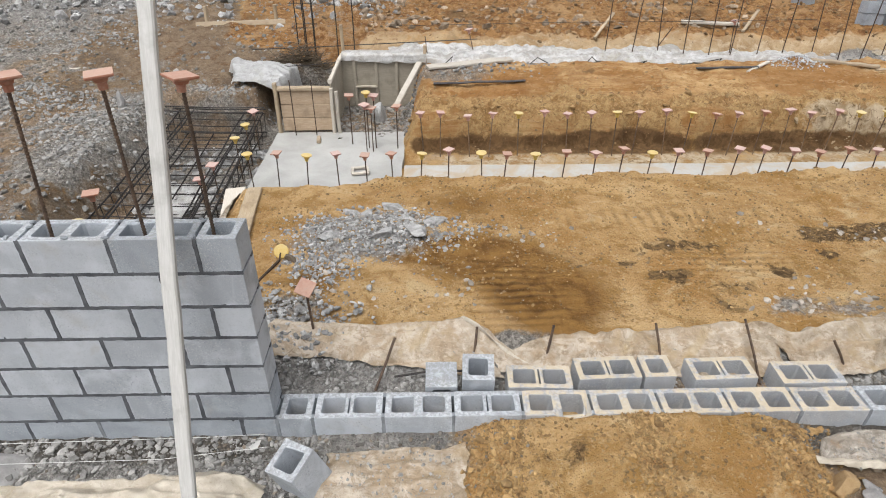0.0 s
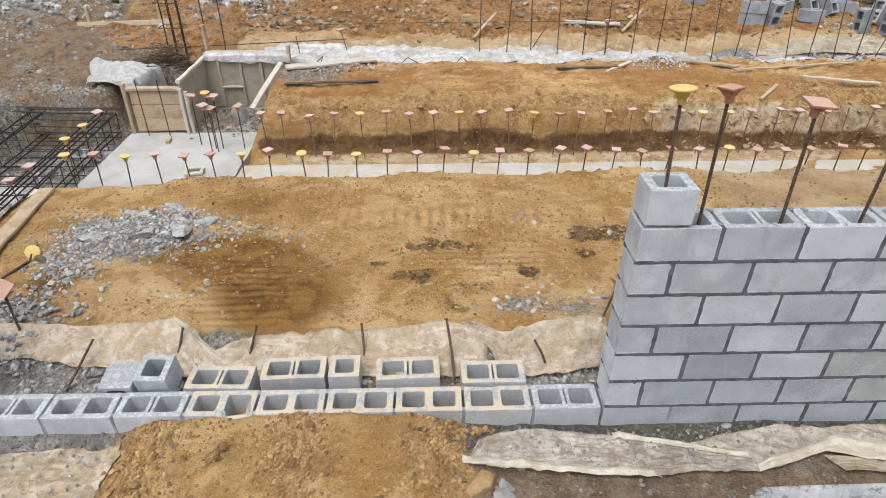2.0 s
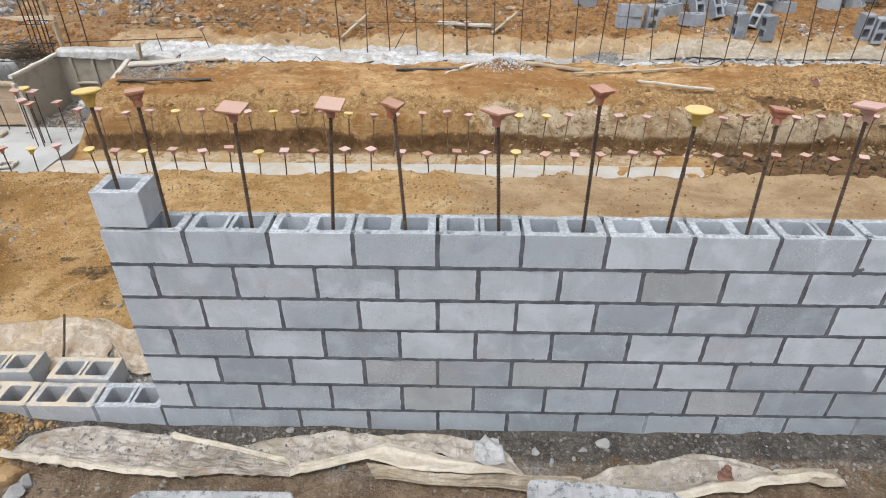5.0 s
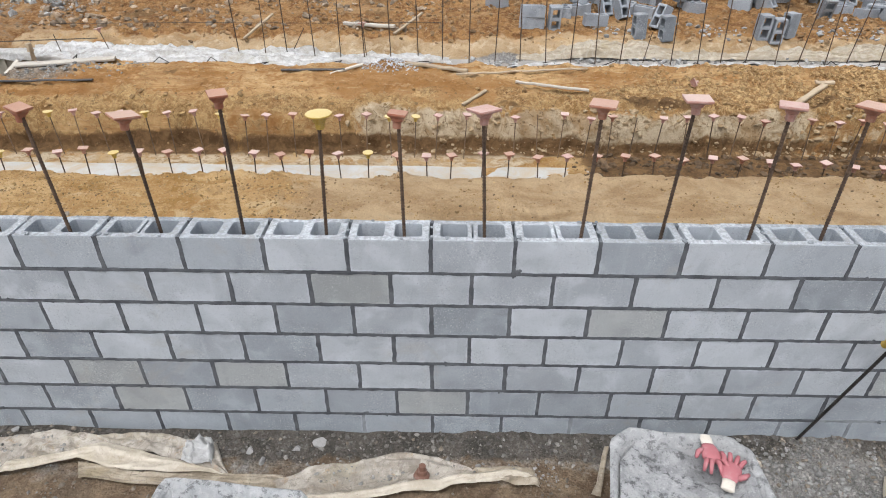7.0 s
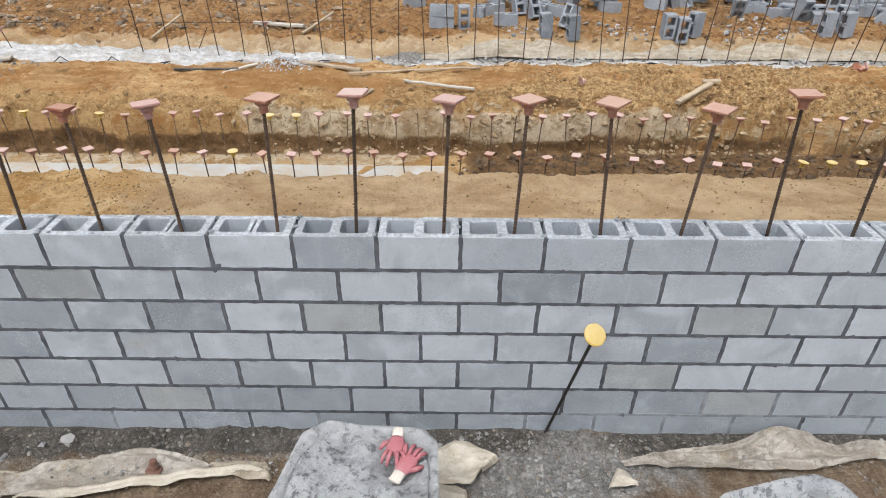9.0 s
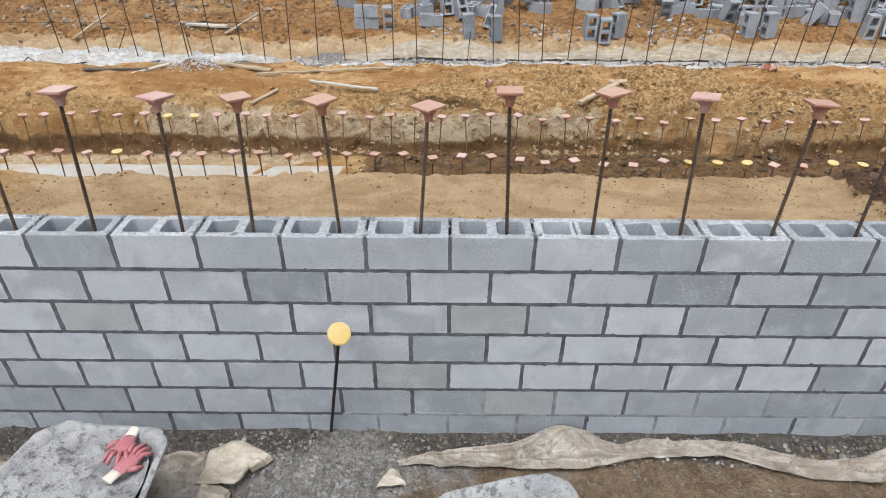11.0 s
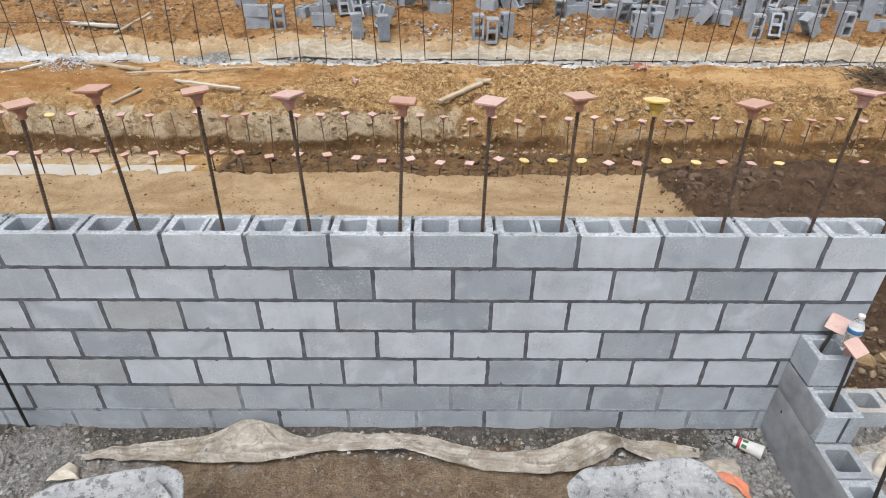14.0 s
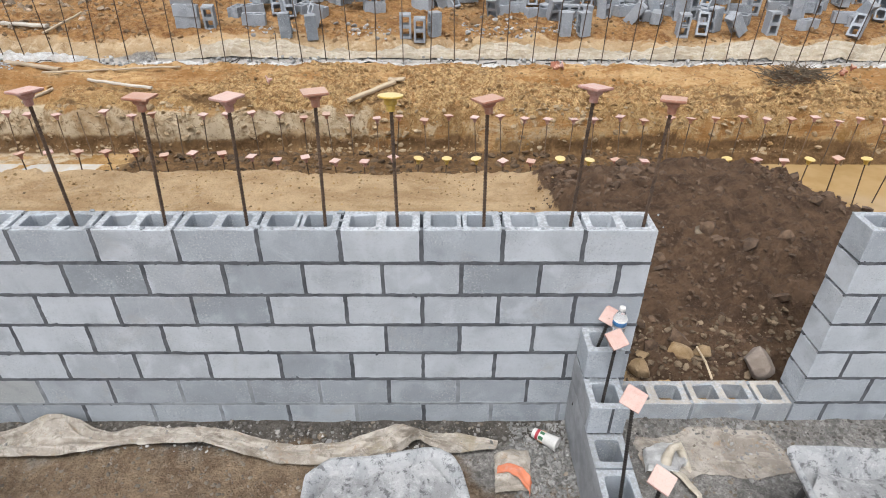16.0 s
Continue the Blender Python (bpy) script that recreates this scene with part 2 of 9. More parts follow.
def block_material(name, dark, light, dust=(0.36, 0.27, 0.15), dusty=0.0):
    """Grey lightweight concrete block: tone by block, clouded faces, faint runs, open speckled grain."""
    m, t, s = nodes_of(name)
    p = place(t)
    rnd = t.nodes.new("ShaderNodeObjectInfo").outputs["Random"]
    col = ramp(t, rnd, [(0, dark), (0.35, tuple(0.45 * d + 0.55 * l for d, l in zip(dark, light))), (0.7, light), (1, tuple(min(1, l * 1.06) for l in light))])
    own = t.nodes.new("ShaderNodeTexNoise")  # clouds that differ from block to block
    own.noise_dimensions = "4D"
    own.inputs["Scale"].default_value, own.inputs["Detail"].default_value, own.inputs["Distortion"].default_value = 5.5, 4, 0.6
    t.links.new(p, own.inputs["Vector"])
    t.links.new(math_node(t, "MULTIPLY", rnd, 91.0), own.inputs["W"])
    cloud = own.outputs["Fac"]
    col = mix(t, math_node(t, "MULTIPLY", band(t, cloud, 0.48, 0.68), 0.65), col, tuple(min(1, l * 1.20) for l in light))
    col = mix(t, math_node(t, "MULTIPLY", band(t, cloud, 0.48, 0.28), 0.45), col, tuple(d * 0.80 for d in dark))
    mp = t.nodes.new("ShaderNodeMapping")
    mp.inputs["Scale"].default_value = (13.0, 13.0, 2.0)
    t.links.new(p, mp.inputs["Vector"])
    runs = tex(t, mp.outputs[0], 1.0, 4, 0.6, 0.4)
    col = mix(t, math_node(t, "MULTIPLY", band(t, runs, 0.54, 0.72), 0.28), col, tuple(min(1, l * 1.2) for l in light))
    streak = tex(t, p, 48.0, 5, 0.7, 0.2)
    col = mix(t, math_node(t, "MULTIPLY", band(t, streak, 0.52, 0.68), 0.22), col, tuple(d * 0.78 for d in dark))
    fine = tex(t, p, 150.0, 3, 0.9)
    col = mix(t, math_node(t, "MULTIPLY", band(t, fine, 0.55, 0.72), 0.40), col, tuple(d * 0.6 for d in dark))
    col = mix(t, math_node(t, "MULTIPLY", band(t, fine, 0.45, 0.30), 0.38), col, (0.74, 0.76, 0.78))
    # rubbed pale rim with mortar haze, in patches
    inside = t.nodes.new("ShaderNodeSeparateXYZ")
    t.links.new(t.nodes.new("ShaderNodeTexCoord").outputs["Generated"], inside.inputs[0])
    near = [math_node(t, "MULTIPLY", math_node(t, "MINIMUM", c, math_node(t, "SUBTRACT", 1.0, c)), w) for c, w in ((inside.outputs["X"], 0.36), (inside.outputs["Z"], 0.184))]
    rim = math_node(t, "ADD", math_node(t, "MINIMUM", *near), math_node(t, "MULTIPLY", math_node(t, "SUBTRACT", streak, 0.5), 0.05))
    rubbed = math_node(t, "MULTIPLY", band(t, rim, 0.016, 0.002), math_node(t, "MULTIPLY", band(t, cloud, 0.36, 0.60), 0.55))
    col = mix(t, rubbed, col, tuple(min(1, l * 1.28) for l in light))
    # clusters of open white and dark pits
    pit, where = tex(t, p, 95.0, 3, 0.8), tex(t, p, 3.6, 4, 0.65, 0.5)
    some_here = band(t, where, 0.44, 0.60)
    col = mix(t, math_node(t, "MULTIPLY", math_node(t, "MULTIPLY", band(t, pit, 0.56, 0.64), some_here), 0.75), col, (0.72, 0.74, 0.75))
    col = mix(t, math_node(t, "MULTIPLY", math_node(t, "MULTIPLY", band(t, pit, 0.42, 0.34), some_here), 0.65), col, tuple(d * 0.62 for d in dark))
    # faint buff stains
    stain = tex(t, p, 2.7, 5, 0.7, 0.8)
    col = mix(t, math_node(t, "MULTIPLY", band(t, stain, 0.56, 0.70), 0.30), col, (0.47, 0.44, 0.39))
    # uneven greyer tone on the upper faces
    up = t.nodes.new("ShaderNodeSeparateXYZ")
    t.links.new(t.nodes.new("ShaderNodeNewGeometry").outputs["True Normal"], up.inputs[0])
    top_grey = math_node(t, "MULTIPLY", band(t, up.outputs["Z"], 0.5, 0.9), math_node(t, "ADD", math_node(t, "MULTIPLY", band(t, streak, 0.38, 0.58), 0.5), 0.22))
    col = mix(t, top_grey, col, (0.27, 0.272, 0.27))
    if dusty:
        grit = tex(t, p, 9.0, 5, 0.7, 0.4)
        lying = math_node(t, "ADD", math_node(t, "MULTIPLY", band(t, up.outputs["Z"], 0.3, 0.9), dusty), 0.12)
        col = mix(t, math_node(t, "MULTIPLY", band(t, grit, 0.36, 0.56), lying), col, dust)
    paint(t, s, col)
    s.inputs["Roughness"].default_value = 0.92
    relief(t, s, math_node(t, "ADD", math_node(t, "ADD", fine, math_node(t, "MULTIPLY", streak, 1.0)), math_node(t, "MULTIPLY", pit, 1.2)), 0.38, 0.004)
    return m


def film_material(name, a, b, dirt, rough=0.45, through_light=0.12, soiled=0.75, crumpled=0.7):
    """Dirty builders' sheeting, slightly shiny, creased, with soil and grit on it."""
    m, t, s = nodes_of(name)
    p = place(t)
    big, small, grit = tex(t, p, 4.5, 6, 0.65, 0.8), tex(t, p, 26.0, 6, 0.75, 1.0), tex(t, p, 150.0, 3, 0.75)
    col = mix(t, band(t, tex(t, p, 9.0, 4, 0.6, 0.8), 0.36, 0.62), a, b)
    col = mix(t, math_node(t, "MULTIPLY", band(t, big, 0.46, 0.60), soiled), col, dirt)
    col = mix(t, math_node(t, "MULTIPLY", band(t, small, 0.52, 0.66), soiled), col, tuple(d * 0.8 for d in dirt))
    col = mix(t, math_node(t, "MULTIPLY", band(t, grit, 0.60, 0.72), 0.22), col, tuple(d * 0.6 for d in dirt))
    stretch = t.nodes.new("ShaderNodeMapping")
    stretch.inputs["Scale"].default_value, stretch.inputs["Rotation"].default_value = (1.2, 5.0, 5.0), (0, 0, 0.35)
    t.links.new(p, stretch.inputs["Vector"])
    pleat = tex(t, stretch.outputs[0], 3.0, 4, 0.55, 0.9)
    # Raised pleats are paler, a fold highlight put into the colour.
    col = mix(t, math_node(t, "MULTIPLY", band(t, pleat, 0.54, 0.66), 0.55), col, tuple(min(1, c * 1.15) for c in b))
    warp = t.nodes.new("ShaderNodeTexNoise")
    warp.inputs["Scale"].default_value, warp.inputs["Detail"].default_value = 7.0, 4
    t.links.new(p, warp.inputs["Vector"])
    bent = t.nodes.new("ShaderNodeVectorMath")
    bent.operation = "MULTIPLY_ADD"
    t.links.new(warp.outputs["Color"], bent.inputs[0])
    bent.inputs[1].default_value = (0.16, 0.16, 0.16)
    t.links.new(p, bent.inputs[2])
    crease = math_node(t, "MULTIPLY", band(t, cells(t, bent.outputs[0], 11.0, "DISTANCE_TO_EDGE").outputs["Distance"], 0.10, 0.0), band(t, small, 0.42, 0.58))
    # Thin pale lines paint a highlight along the creases.
    col = mix(t, math_node(t, "MULTIPLY", crease, 0.14), col, tuple(min(1, c * 1.22) for c in b))
    col = mix(t, math_node(t, "MULTIPLY", band(t, tex(t, p, 2.4, 6, 0.7, 0.9), 0.54, 0.66), 0.55 * soiled), col, tuple(1.15 * d for d in dirt[:2]) + (0.85 * dirt[2],))
    fleck = tex(t, p, 60.0, 4, 0.7)
    col = mix(t, math_node(t, "MULTIPLY", band(t, fleck, 0.62, 0.68), 0.6), col, tuple(min(1, c * 1.18) for c in b))
    if soiled > 0.8:  # caked mud with ragged edges
        cake = band(t, tex(t, p, 7.5, 7, 0.78, 1.2), 0.53, 0.60)
        col = mix(t, math_node(t, "MULTIPLY", cake, 0.75), col, tuple(0.78 * d for d in dirt))
        col = mix(t, math_node(t, "MULTIPLY", band(t, tex(t, p, 13.0, 6, 0.75, 0.8), 0.57, 0.64), 0.55), col, (0.36, 0.235, 0.125))
    paint(t, s, col)
    s.inputs["Roughness"].default_value = rough
    s.inputs["Transmission Weight"].default_value = through_light
    rise = math_node(t, "ADD", math_node(t, "MULTIPLY", small, 0.45), big)
    rise = math_node(t, "ADD", rise, math_node(t, "MULTIPLY", pleat, 0.9))
    rise = math_node(t, "ADD", rise, math_node(t, "MULTIPLY", crease, 0.22))
    relief(t, s, rise, crumpled, 0.022)
    return m


def wood_material(name, a, b, stain, rough=0.75):
    m, t, s = nodes_of(name)
    tc = t.nodes.new("ShaderNodeTexCoord").outputs["Object"]
    mp = t.nodes.new("ShaderNodeMapping")
    mp.inputs["Scale"].default_value = (2.0, 30.0, 30.0)
    t.links.new(tc, mp.inputs["Vector"])
    grain = tex(t, mp.outputs[0], 3.0, 6, 0.65, 1.2)
    blot = tex(t, place(t), 7.0, 4, 0.6)
    rnd = t.nodes.new("ShaderNodeObjectInfo").outputs["Random"]
    col = mix(t, band(t, grain, 0.3, 0.7), a, b)
    col = mix(t, math_node(t, "MULTIPLY", band(t, blot, 0.48, 0.7), 0.6), col, stain)
    col = mix(t, 1.0, col, ramp(t, rnd, [(0, (0.8,) * 3), (1, (1.1,) * 3)]), "MULTIPLY")
    paint(t, s, col)
    s.inputs["Roughness"].default_value = rough
    relief(t, s, grain, 0.35, 0.003)
    return m


def plastic_material(name, a, b, rough=0.55):
    m, t, s = nodes_of(name)
    p = place(t)
    wear, grit = tex(t, p, 25.0, 4, 0.6), tex(t, p, 160.0, 3, 0.7)
    rnd = t.nodes.new("ShaderNodeObjectInfo").outputs["Random"]
    col = mix(t, rnd, a, b)
    col = mix(t, math_node(t, "MULTIPLY", band(t, wear, 0.5, 0.75), 0.5), col, tuple(0.5 * c + 0.26 for c in b))
    col = mix(t, math_node(t, "MULTIPLY", band(t, grit, 0.56, 0.7), 0.35), col, (0.30, 0.24, 0.19))
    paint(t, s, col)
    s.inputs["Roughness"].default_value = rough
    relief(t, s, grit, 0.2, 0.002)
    return m


def cap_material(name, clean, faded, dusted):
    """Sun-faded safety cap: strong colour on its collar, dust and bleaching on what faces up."""
    m, t, s = nodes_of(name)
    geo = t.nodes.new("ShaderNodeNewGeometry")
    split = t.nodes.new("ShaderNodeSeparateXYZ")
    t.links.new(geo.outputs["True Normal"], split.inputs[0])
    wear, grit = tex(t, geo.outputs["Position"], 30.0, 5, 0.65), tex(t, geo.outputs["Position"], 170.0, 3, 0.7)
    rnd = t.nodes.new("ShaderNodeObjectInfo").outputs["Random"]
    col = mix(t, band(t, wear, 0.35, 0.65), clean, faded)
    lying = math_node(t, "MULTIPLY", band(t, split.outputs["Z"], 0.35, 0.85), math_node(t, "ADD", math_node(t, "MULTIPLY", rnd, 0.45), 0.45))
    col = mix(t, lying, col, dusted)
    col = mix(t, math_node(t, "MULTIPLY", band(t, wear, 0.54, 0.70), 0.5), col, tuple(0.8 * c for c in dusted))
    col = mix(t, math_node(t, "MULTIPLY", band(t, grit, 0.56, 0.70), 0.4), col, (0.28, 0.21, 0.15))
    paint(t, s, col)
    s.inputs["Roughness"].default_value = 0.65
    relief(t, s, math_node(t, "ADD", grit, wear), 0.3, 0.003)
    return m


def caked_material(name, metal_tone, cake, dark):
    """Steel or plastic tray caked with dried and wet mortar."""
    m, t, s = nodes_of(name)
    p = place(t)
    big, mid, small = tex(t, p, 5.0, 6, 0.7, 0.3), tex(t, p, 22.0, 6, 0.75, 0.2), tex(t, p, 140.0, 3, 0.7)
    col = mix(t, band(t, big, 0.42, 0.58), cake, metal_tone)
    col = mix(t, math_node(t, "MULTIPLY", band(t, mid, 0.52, 0.62), 0.85), col, dark)
    col = mix(t, math_node(t, "MULTIPLY", band(t, mid, 0.44, 0.34), 0.7), col, tuple(min(0.8, c * 1.25) for c in cake))
    col = mix(t, math_node(t, "MULTIPLY", band(t, small, 0.58, 0.72), 0.4), col, tuple(d * 1.4 for d in dark))
    paint(t, s, col)
    s.inputs["Roughness"].default_value = 0.8
    relief(t, s, math_node(t, "ADD", mid, math_node(t, "ADD", big, math_node(t, "MULTIPLY", small, 0.3))), 1.0, 0.03)
    return m


def ground_material():
    m, t, s = nodes_of("site_ground")
    p = place(t)
    n0 = tex(t, p, 0.55, 5, 0.6, 0.6)
    n1, n2, n3 = tex(t, p, 1.1, 6, 0.62, 0.4), tex(t, p, 5.5, 6, 0.68, 0.5), tex(t, p, 38.0, 5, 0.72)
    n4, n5 = tex(t, p, 170.0, 3, 0.75), tex(t, p, 15.0, 5, 0.7, 0.6)
    drag = t.nodes.new("ShaderNodeMapping")
    drag.inputs["Scale"].default_value = (1.0, 1.5, 1.5)
    t.links.new(p, drag.inputs["Vector"])
    scrape = tex(t, drag.outputs[0], 2.3, 5, 0.62, 0.7)
    pebble, grit = cells(t, p, 42.0), cells(t, p, 105.0)
    speck = cells(t, p, 26.0)

    def some(f, lo, hi, k):
        return math_node(t, "MULTIPLY", band(t, f, lo, hi), k)

    sand = mix(t, band(t, n1, 0.36, 0.62), (0.475, 0.262, 0.088), (0.700, 0.464, 0.220))
    sand = mix(t, some(n0, 0.50, 0.62, 0.60), sand, (0.725, 0.500, 0.255))
    sand = mix(t, some(n0, 0.46, 0.36, 0.45), sand, (0.400, 0.210, 0.068))
    sand = mix(t, some(scrape, 0.50, 0.62, 0.72), sand, (0.400, 0.222, 0.064))
    sand = mix(t, some(scrape, 0.44, 0.32, 0.75), sand, (0.745, 0.555, 0.315))
    sand = mix(t, some(n2, 0.52, 0.62, 0.50), sand, (0.360, 0.198, 0.060))
    sand = mix(t, some(n5, 0.55, 0.66, 0.55), sand, (0.340, 0.190, 0.060))
    sand = mix(t, some(n3, 0.55, 0.64, 0.50), sand, (0.75, 0.57, 0.35))
    sand = mix(t, some(speck.outputs["Distance"], 0.16, 0.10, 0.45), sand, (0.30, 0.18, 0.08))
    clay = mix(t, band(t, n2, 0.36, 0.60), (0.345, 0.190, 0.072), (0.575, 0.375, 0.170))
    clay = mix(t, some(n5, 0.50, 0.64, 0.7), clay, (0.62, 0.44, 0.22))
    clay = mix(t, some(n5, 0.46, 0.36, 0.45), clay, (0.20, 0.105, 0.04))
    warp = t.nodes.new("ShaderNodeTexNoise")
    warp.inputs["Scale"].default_value, warp.inputs["Detail"].default_value = 3.0, 5
    t.links.new(p, warp.inputs["Vector"])
    bent = t.nodes.new("ShaderNodeVectorMath")
    bent.operation = "MULTIPLY_ADD"
    t.links.new(warp.outputs["Color"], bent.inputs[0])
    bent.inputs[1].default_value = (0.5, 0.5, 0.5)
    t.links.new(p, bent.inputs[2])
    crack = cells(t, bent.outputs[0], 4.2, "DISTANCE_TO_EDGE")
    split = math_node(t, "MULTIPLY", band(t, crack.outputs["Distance"], 0.035, 0.0), band(t, n5, 0.46, 0.56))
    clay = mix(t, math_node(t, "MULTIPLY", split, 0.7), clay, (0.10, 0.05, 0.018))
    pale = mix(t, band(t, n2, 0.36, 0.58), (0.450, 0.325, 0.190), (0.740, 0.605, 0.425))
    pale = mix(t, some(n5, 0.54, 0.66, 0.55), pale, (0.30, 0.185, 0.085))
    pale = mix(t, some(n1, 0.52, 0.64, 0.6), pale, (0.44, 0.265, 0.115))
    pale = mix(t, math_node(t, "MULTIPLY", split, 0.75), pale, (0.14, 0.08, 0.035))
    gravel = mix(t, band(t, n3, 0.38, 0.60), (0.185, 0.170, 0.150), (0.395, 0.368, 0.330))
    gravel = mix(t, some(n1, 0.46, 0.62, 0.75), gravel, (0.330, 0.215, 0.118))
    gravel = mix(t, some(n4, 0.56, 0.70, 0.60), gravel, (0.54, 0.52, 0.49))
    grey = mix(t, band(t, n2, 0.35, 0.65), (0.235, 0.226, 0.212), (0.365, 0.348, 0.325))
    grey = mix(t, some(n3, 0.54, 0.66, 0.6), grey, (0.48, 0.465, 0.44))
    grey = mix(t, some(n1, 0.56, 0.70, 0.5), grey, (0.26, 0.19, 0.125))
    earth = mix(t, band(t, n2, 0.35, 0.65), (0.185, 0.128, 0.082), (0.330, 0.242, 0.160))
    earth = mix(t, some(n5, 0.52, 0.66, 0.5), earth, (0.40, 0.31, 0.215))
    earth = mix(t, some(n1, 0.52, 0.66, 0.6), earth, (0.150, 0.112, 0.080))
    earth = mix(t, some(n3, 0.58, 0.70, 0.5), earth, (0.50, 0.44, 0.36))
    soil = mix(t, band(t, n2, 0.32, 0.68), (0.078, 0.047, 0.029), (0.180, 0.112, 0.068))
    soil = mix(t, some(n3, 0.55, 0.72, 0.5), soil, (0.25, 0.165, 0.105))
    damp = mix(t, band(t, n2, 0.35, 0.65), (0.085, 0.078, 0.068), (0.165, 0.148, 0.128))
    damp = mix(t, some(n3, 0.54, 0.68, 0.6), damp, (0.31, 0.29, 0.26))
    wet = mix(t, band(t, n2, 0.35, 0.65), (0.120, 0.066, 0.028), (0.265, 0.158, 0.072))
    wet = mix(t, some(n5, 0.54, 0.66, 0.5), wet, (0.34, 0.21, 0.10))
    rust = mix(t, band(t, n2, 0.35, 0.62), (0.195, 0.094, 0.022), (0.370, 0.200, 0.058))
    rust = mix(t, some(n3, 0.55, 0.68, 0.4), rust, (0.46, 0.30, 0.14))
    drawn = t.nodes.new("ShaderNodeMapping")
    drawn.inputs["Scale"].default_value = (0.9, 1.5, 1.5)
    t.links.new(p, drawn.inputs["Vector"])
    rut = tex(t, drawn.outputs[0], 1.9, 6, 0.66, 0.5)
    tan = mix(t, band(t, rut, 0.38, 0.64), (0.640, 0.465, 0.275), (0.450, 0.298, 0.158))
    tan = mix(t, some(n5, 0.56, 0.68, 0.4), tan, (0.33, 0.21, 0.105))
    tan = mix(t, some(n2, 0.44, 0.34, 0.5), tan, (0.60, 0.47, 0.315))
    crumb = mix(t, band(t, n5, 0.40, 0.58), (0.345, 0.190, 0.075), (0.640, 0.435, 0.210))
    crumb = mix(t, some(n2, 0.50, 0.62, 0.6), crumb, (0.330, 0.165, 0.058))
    crumb = mix(t, some(n3, 0.56, 0.66, 0.6), crumb, (0.64, 0.46, 0.25))
    clump = cells(t, bent.outputs[0], 10.5, "DISTANCE_TO_EDGE")
    lump = cells(t, bent.outputs[0], 10.5)
    crumb = mix(t, 0.8, crumb, ramp(t, lump.outputs["Color"], [(0, (0.72,) * 3), (1, (1.25,) * 3)]), "MULTIPLY")
    # Dark lines between clumps: crevice shade painted into the colour.
    crumb = mix(t, math_node(t, "MULTIPLY", band(t, clump.outputs["Distance"], 0.05, 0.0), band(t, n2, 0.44, 0.60)), crumb, (0.190, 0.100, 0.040))
    lain = t.nodes.new("ShaderNodeMapping")
    lain.inputs["Scale"].default_value = (0.55, 1.6, 4.5)
    t.links.new(p, lain.inputs["Vector"])
    layer, layer_fine = tex(t, lain.outputs[0], 1.5, 6, 0.68, 0.9), tex(t, lain.outputs[0], 6.0, 6, 0.7, 0.8)
    strata = mix(t, band(t, layer, 0.36, 0.60), (0.440, 0.222, 0.075), (0.745, 0.490, 0.238))
    strata = mix(t, some(n0, 0.47, 0.58, 0.65), strata, (0.400, 0.194, 0.062))
    strata = mix(t, some(layer, 0.58, 0.68, 0.6), strata, (0.790, 0.585, 0.350))
    strata = mix(t, some(n1, 0.54, 0.66, 0.5), strata, (0.330, 0.155, 0.050))
    strata = mix(t, some(layer_fine, 0.55, 0.66, 0.6), strata, (0.380, 0.188, 0.064))
    strata = mix(t, some(layer_fine, 0.44, 0.34, 0.5), strata, (0.740, 0.540, 0.315))
    strata = mix(t, math_node(t, "MULTIPLY", split, 0.45), strata, (0.150, 0.078, 0.030))
    soot = mix(t, band(t, n5, 0.40, 0.62), (0.110, 0.068, 0.030), (0.300, 0.190, 0.082))

    far = mix(t, band(t, n2, 0.36, 0.62), (0.225, 0.104, 0.036), (0.440, 0.238, 0.092))
    far = mix(t, some(n5, 0.50, 0.62, 0.6), far, (0.560, 0.355, 0.172))
    far = mix(t, some(n5, 0.45, 0.35, 0.6), far, (0.145, 0.072, 0.028))
    far = mix(t, some(n1, 0.52, 0.64, 0.6), far, (0.56, 0.37, 0.19))

    def on(col, name, other, lo=0.35, hi=0.65, ragged=1.1):
        jag = math_node(t, "ADD", attr(t, name), math_node(t, "MULTIPLY", math_node(t, "SUBTRACT", n2, 0.5), ragged))
        return mix(t, band(t, jag, lo, hi), col, other)

    broken = ramp(t, cells(t, p, 27.0).outputs["Color"], [(0, (0.60,) * 3), (0.55, (0.98,) * 3), (1, (1.45,) * 3)])
    gravel, grey = mix(t, 0.9, gravel, broken, "MULTIPLY"), mix(t, 0.7, grey, broken, "MULTIPLY")
    for cell, lo, hi in ((pebble, 0.84, 1.2), (grit, 0.76, 1.32)):
        tone = ramp(t, cell.outputs["Color"], [(0, (lo,) * 3), (0.5, (1.0,) * 3), (1, (hi,) * 3)])
        gravel = mix(t, 1.0, gravel, tone, "MULTIPLY")
        grey = mix(t, 1.0, grey, tone, "MULTIPLY")
        earth = mix(t, 0.7, earth, tone, "MULTIPLY")
        damp = mix(t, 1.0, damp, tone, "MULTIPLY")
        clay = mix(t, 0.7, clay, tone, "MULTIPLY")
        crumb = mix(t, 0.8, crumb, tone, "MULTIPLY")
        tan = mix(t, 0.3, tan, tone, "MULTIPLY")
        sand = mix(t, 0.15, sand, tone, "MULTIPLY")
        rust = mix(t, 0.2, rust, tone, "MULTIPLY")
    col = on(sand, "rust", rust, 0.25, 0.80)
    col = on(col, "tan", tan)
    col = on(col, "soot", soot, 0.40, 0.62, 1.9)
    col = on(col, "strata", strata, 0.30, 0.55)
    col = on(col, "clay", clay)
    col = on(col, "pale", pale)
    col = on(col, "crumb", crumb, 0.38, 0.62)
    col = on(col, "far", far)
    col = on(col, "wet", wet)
    col = on(col, "earth", earth)
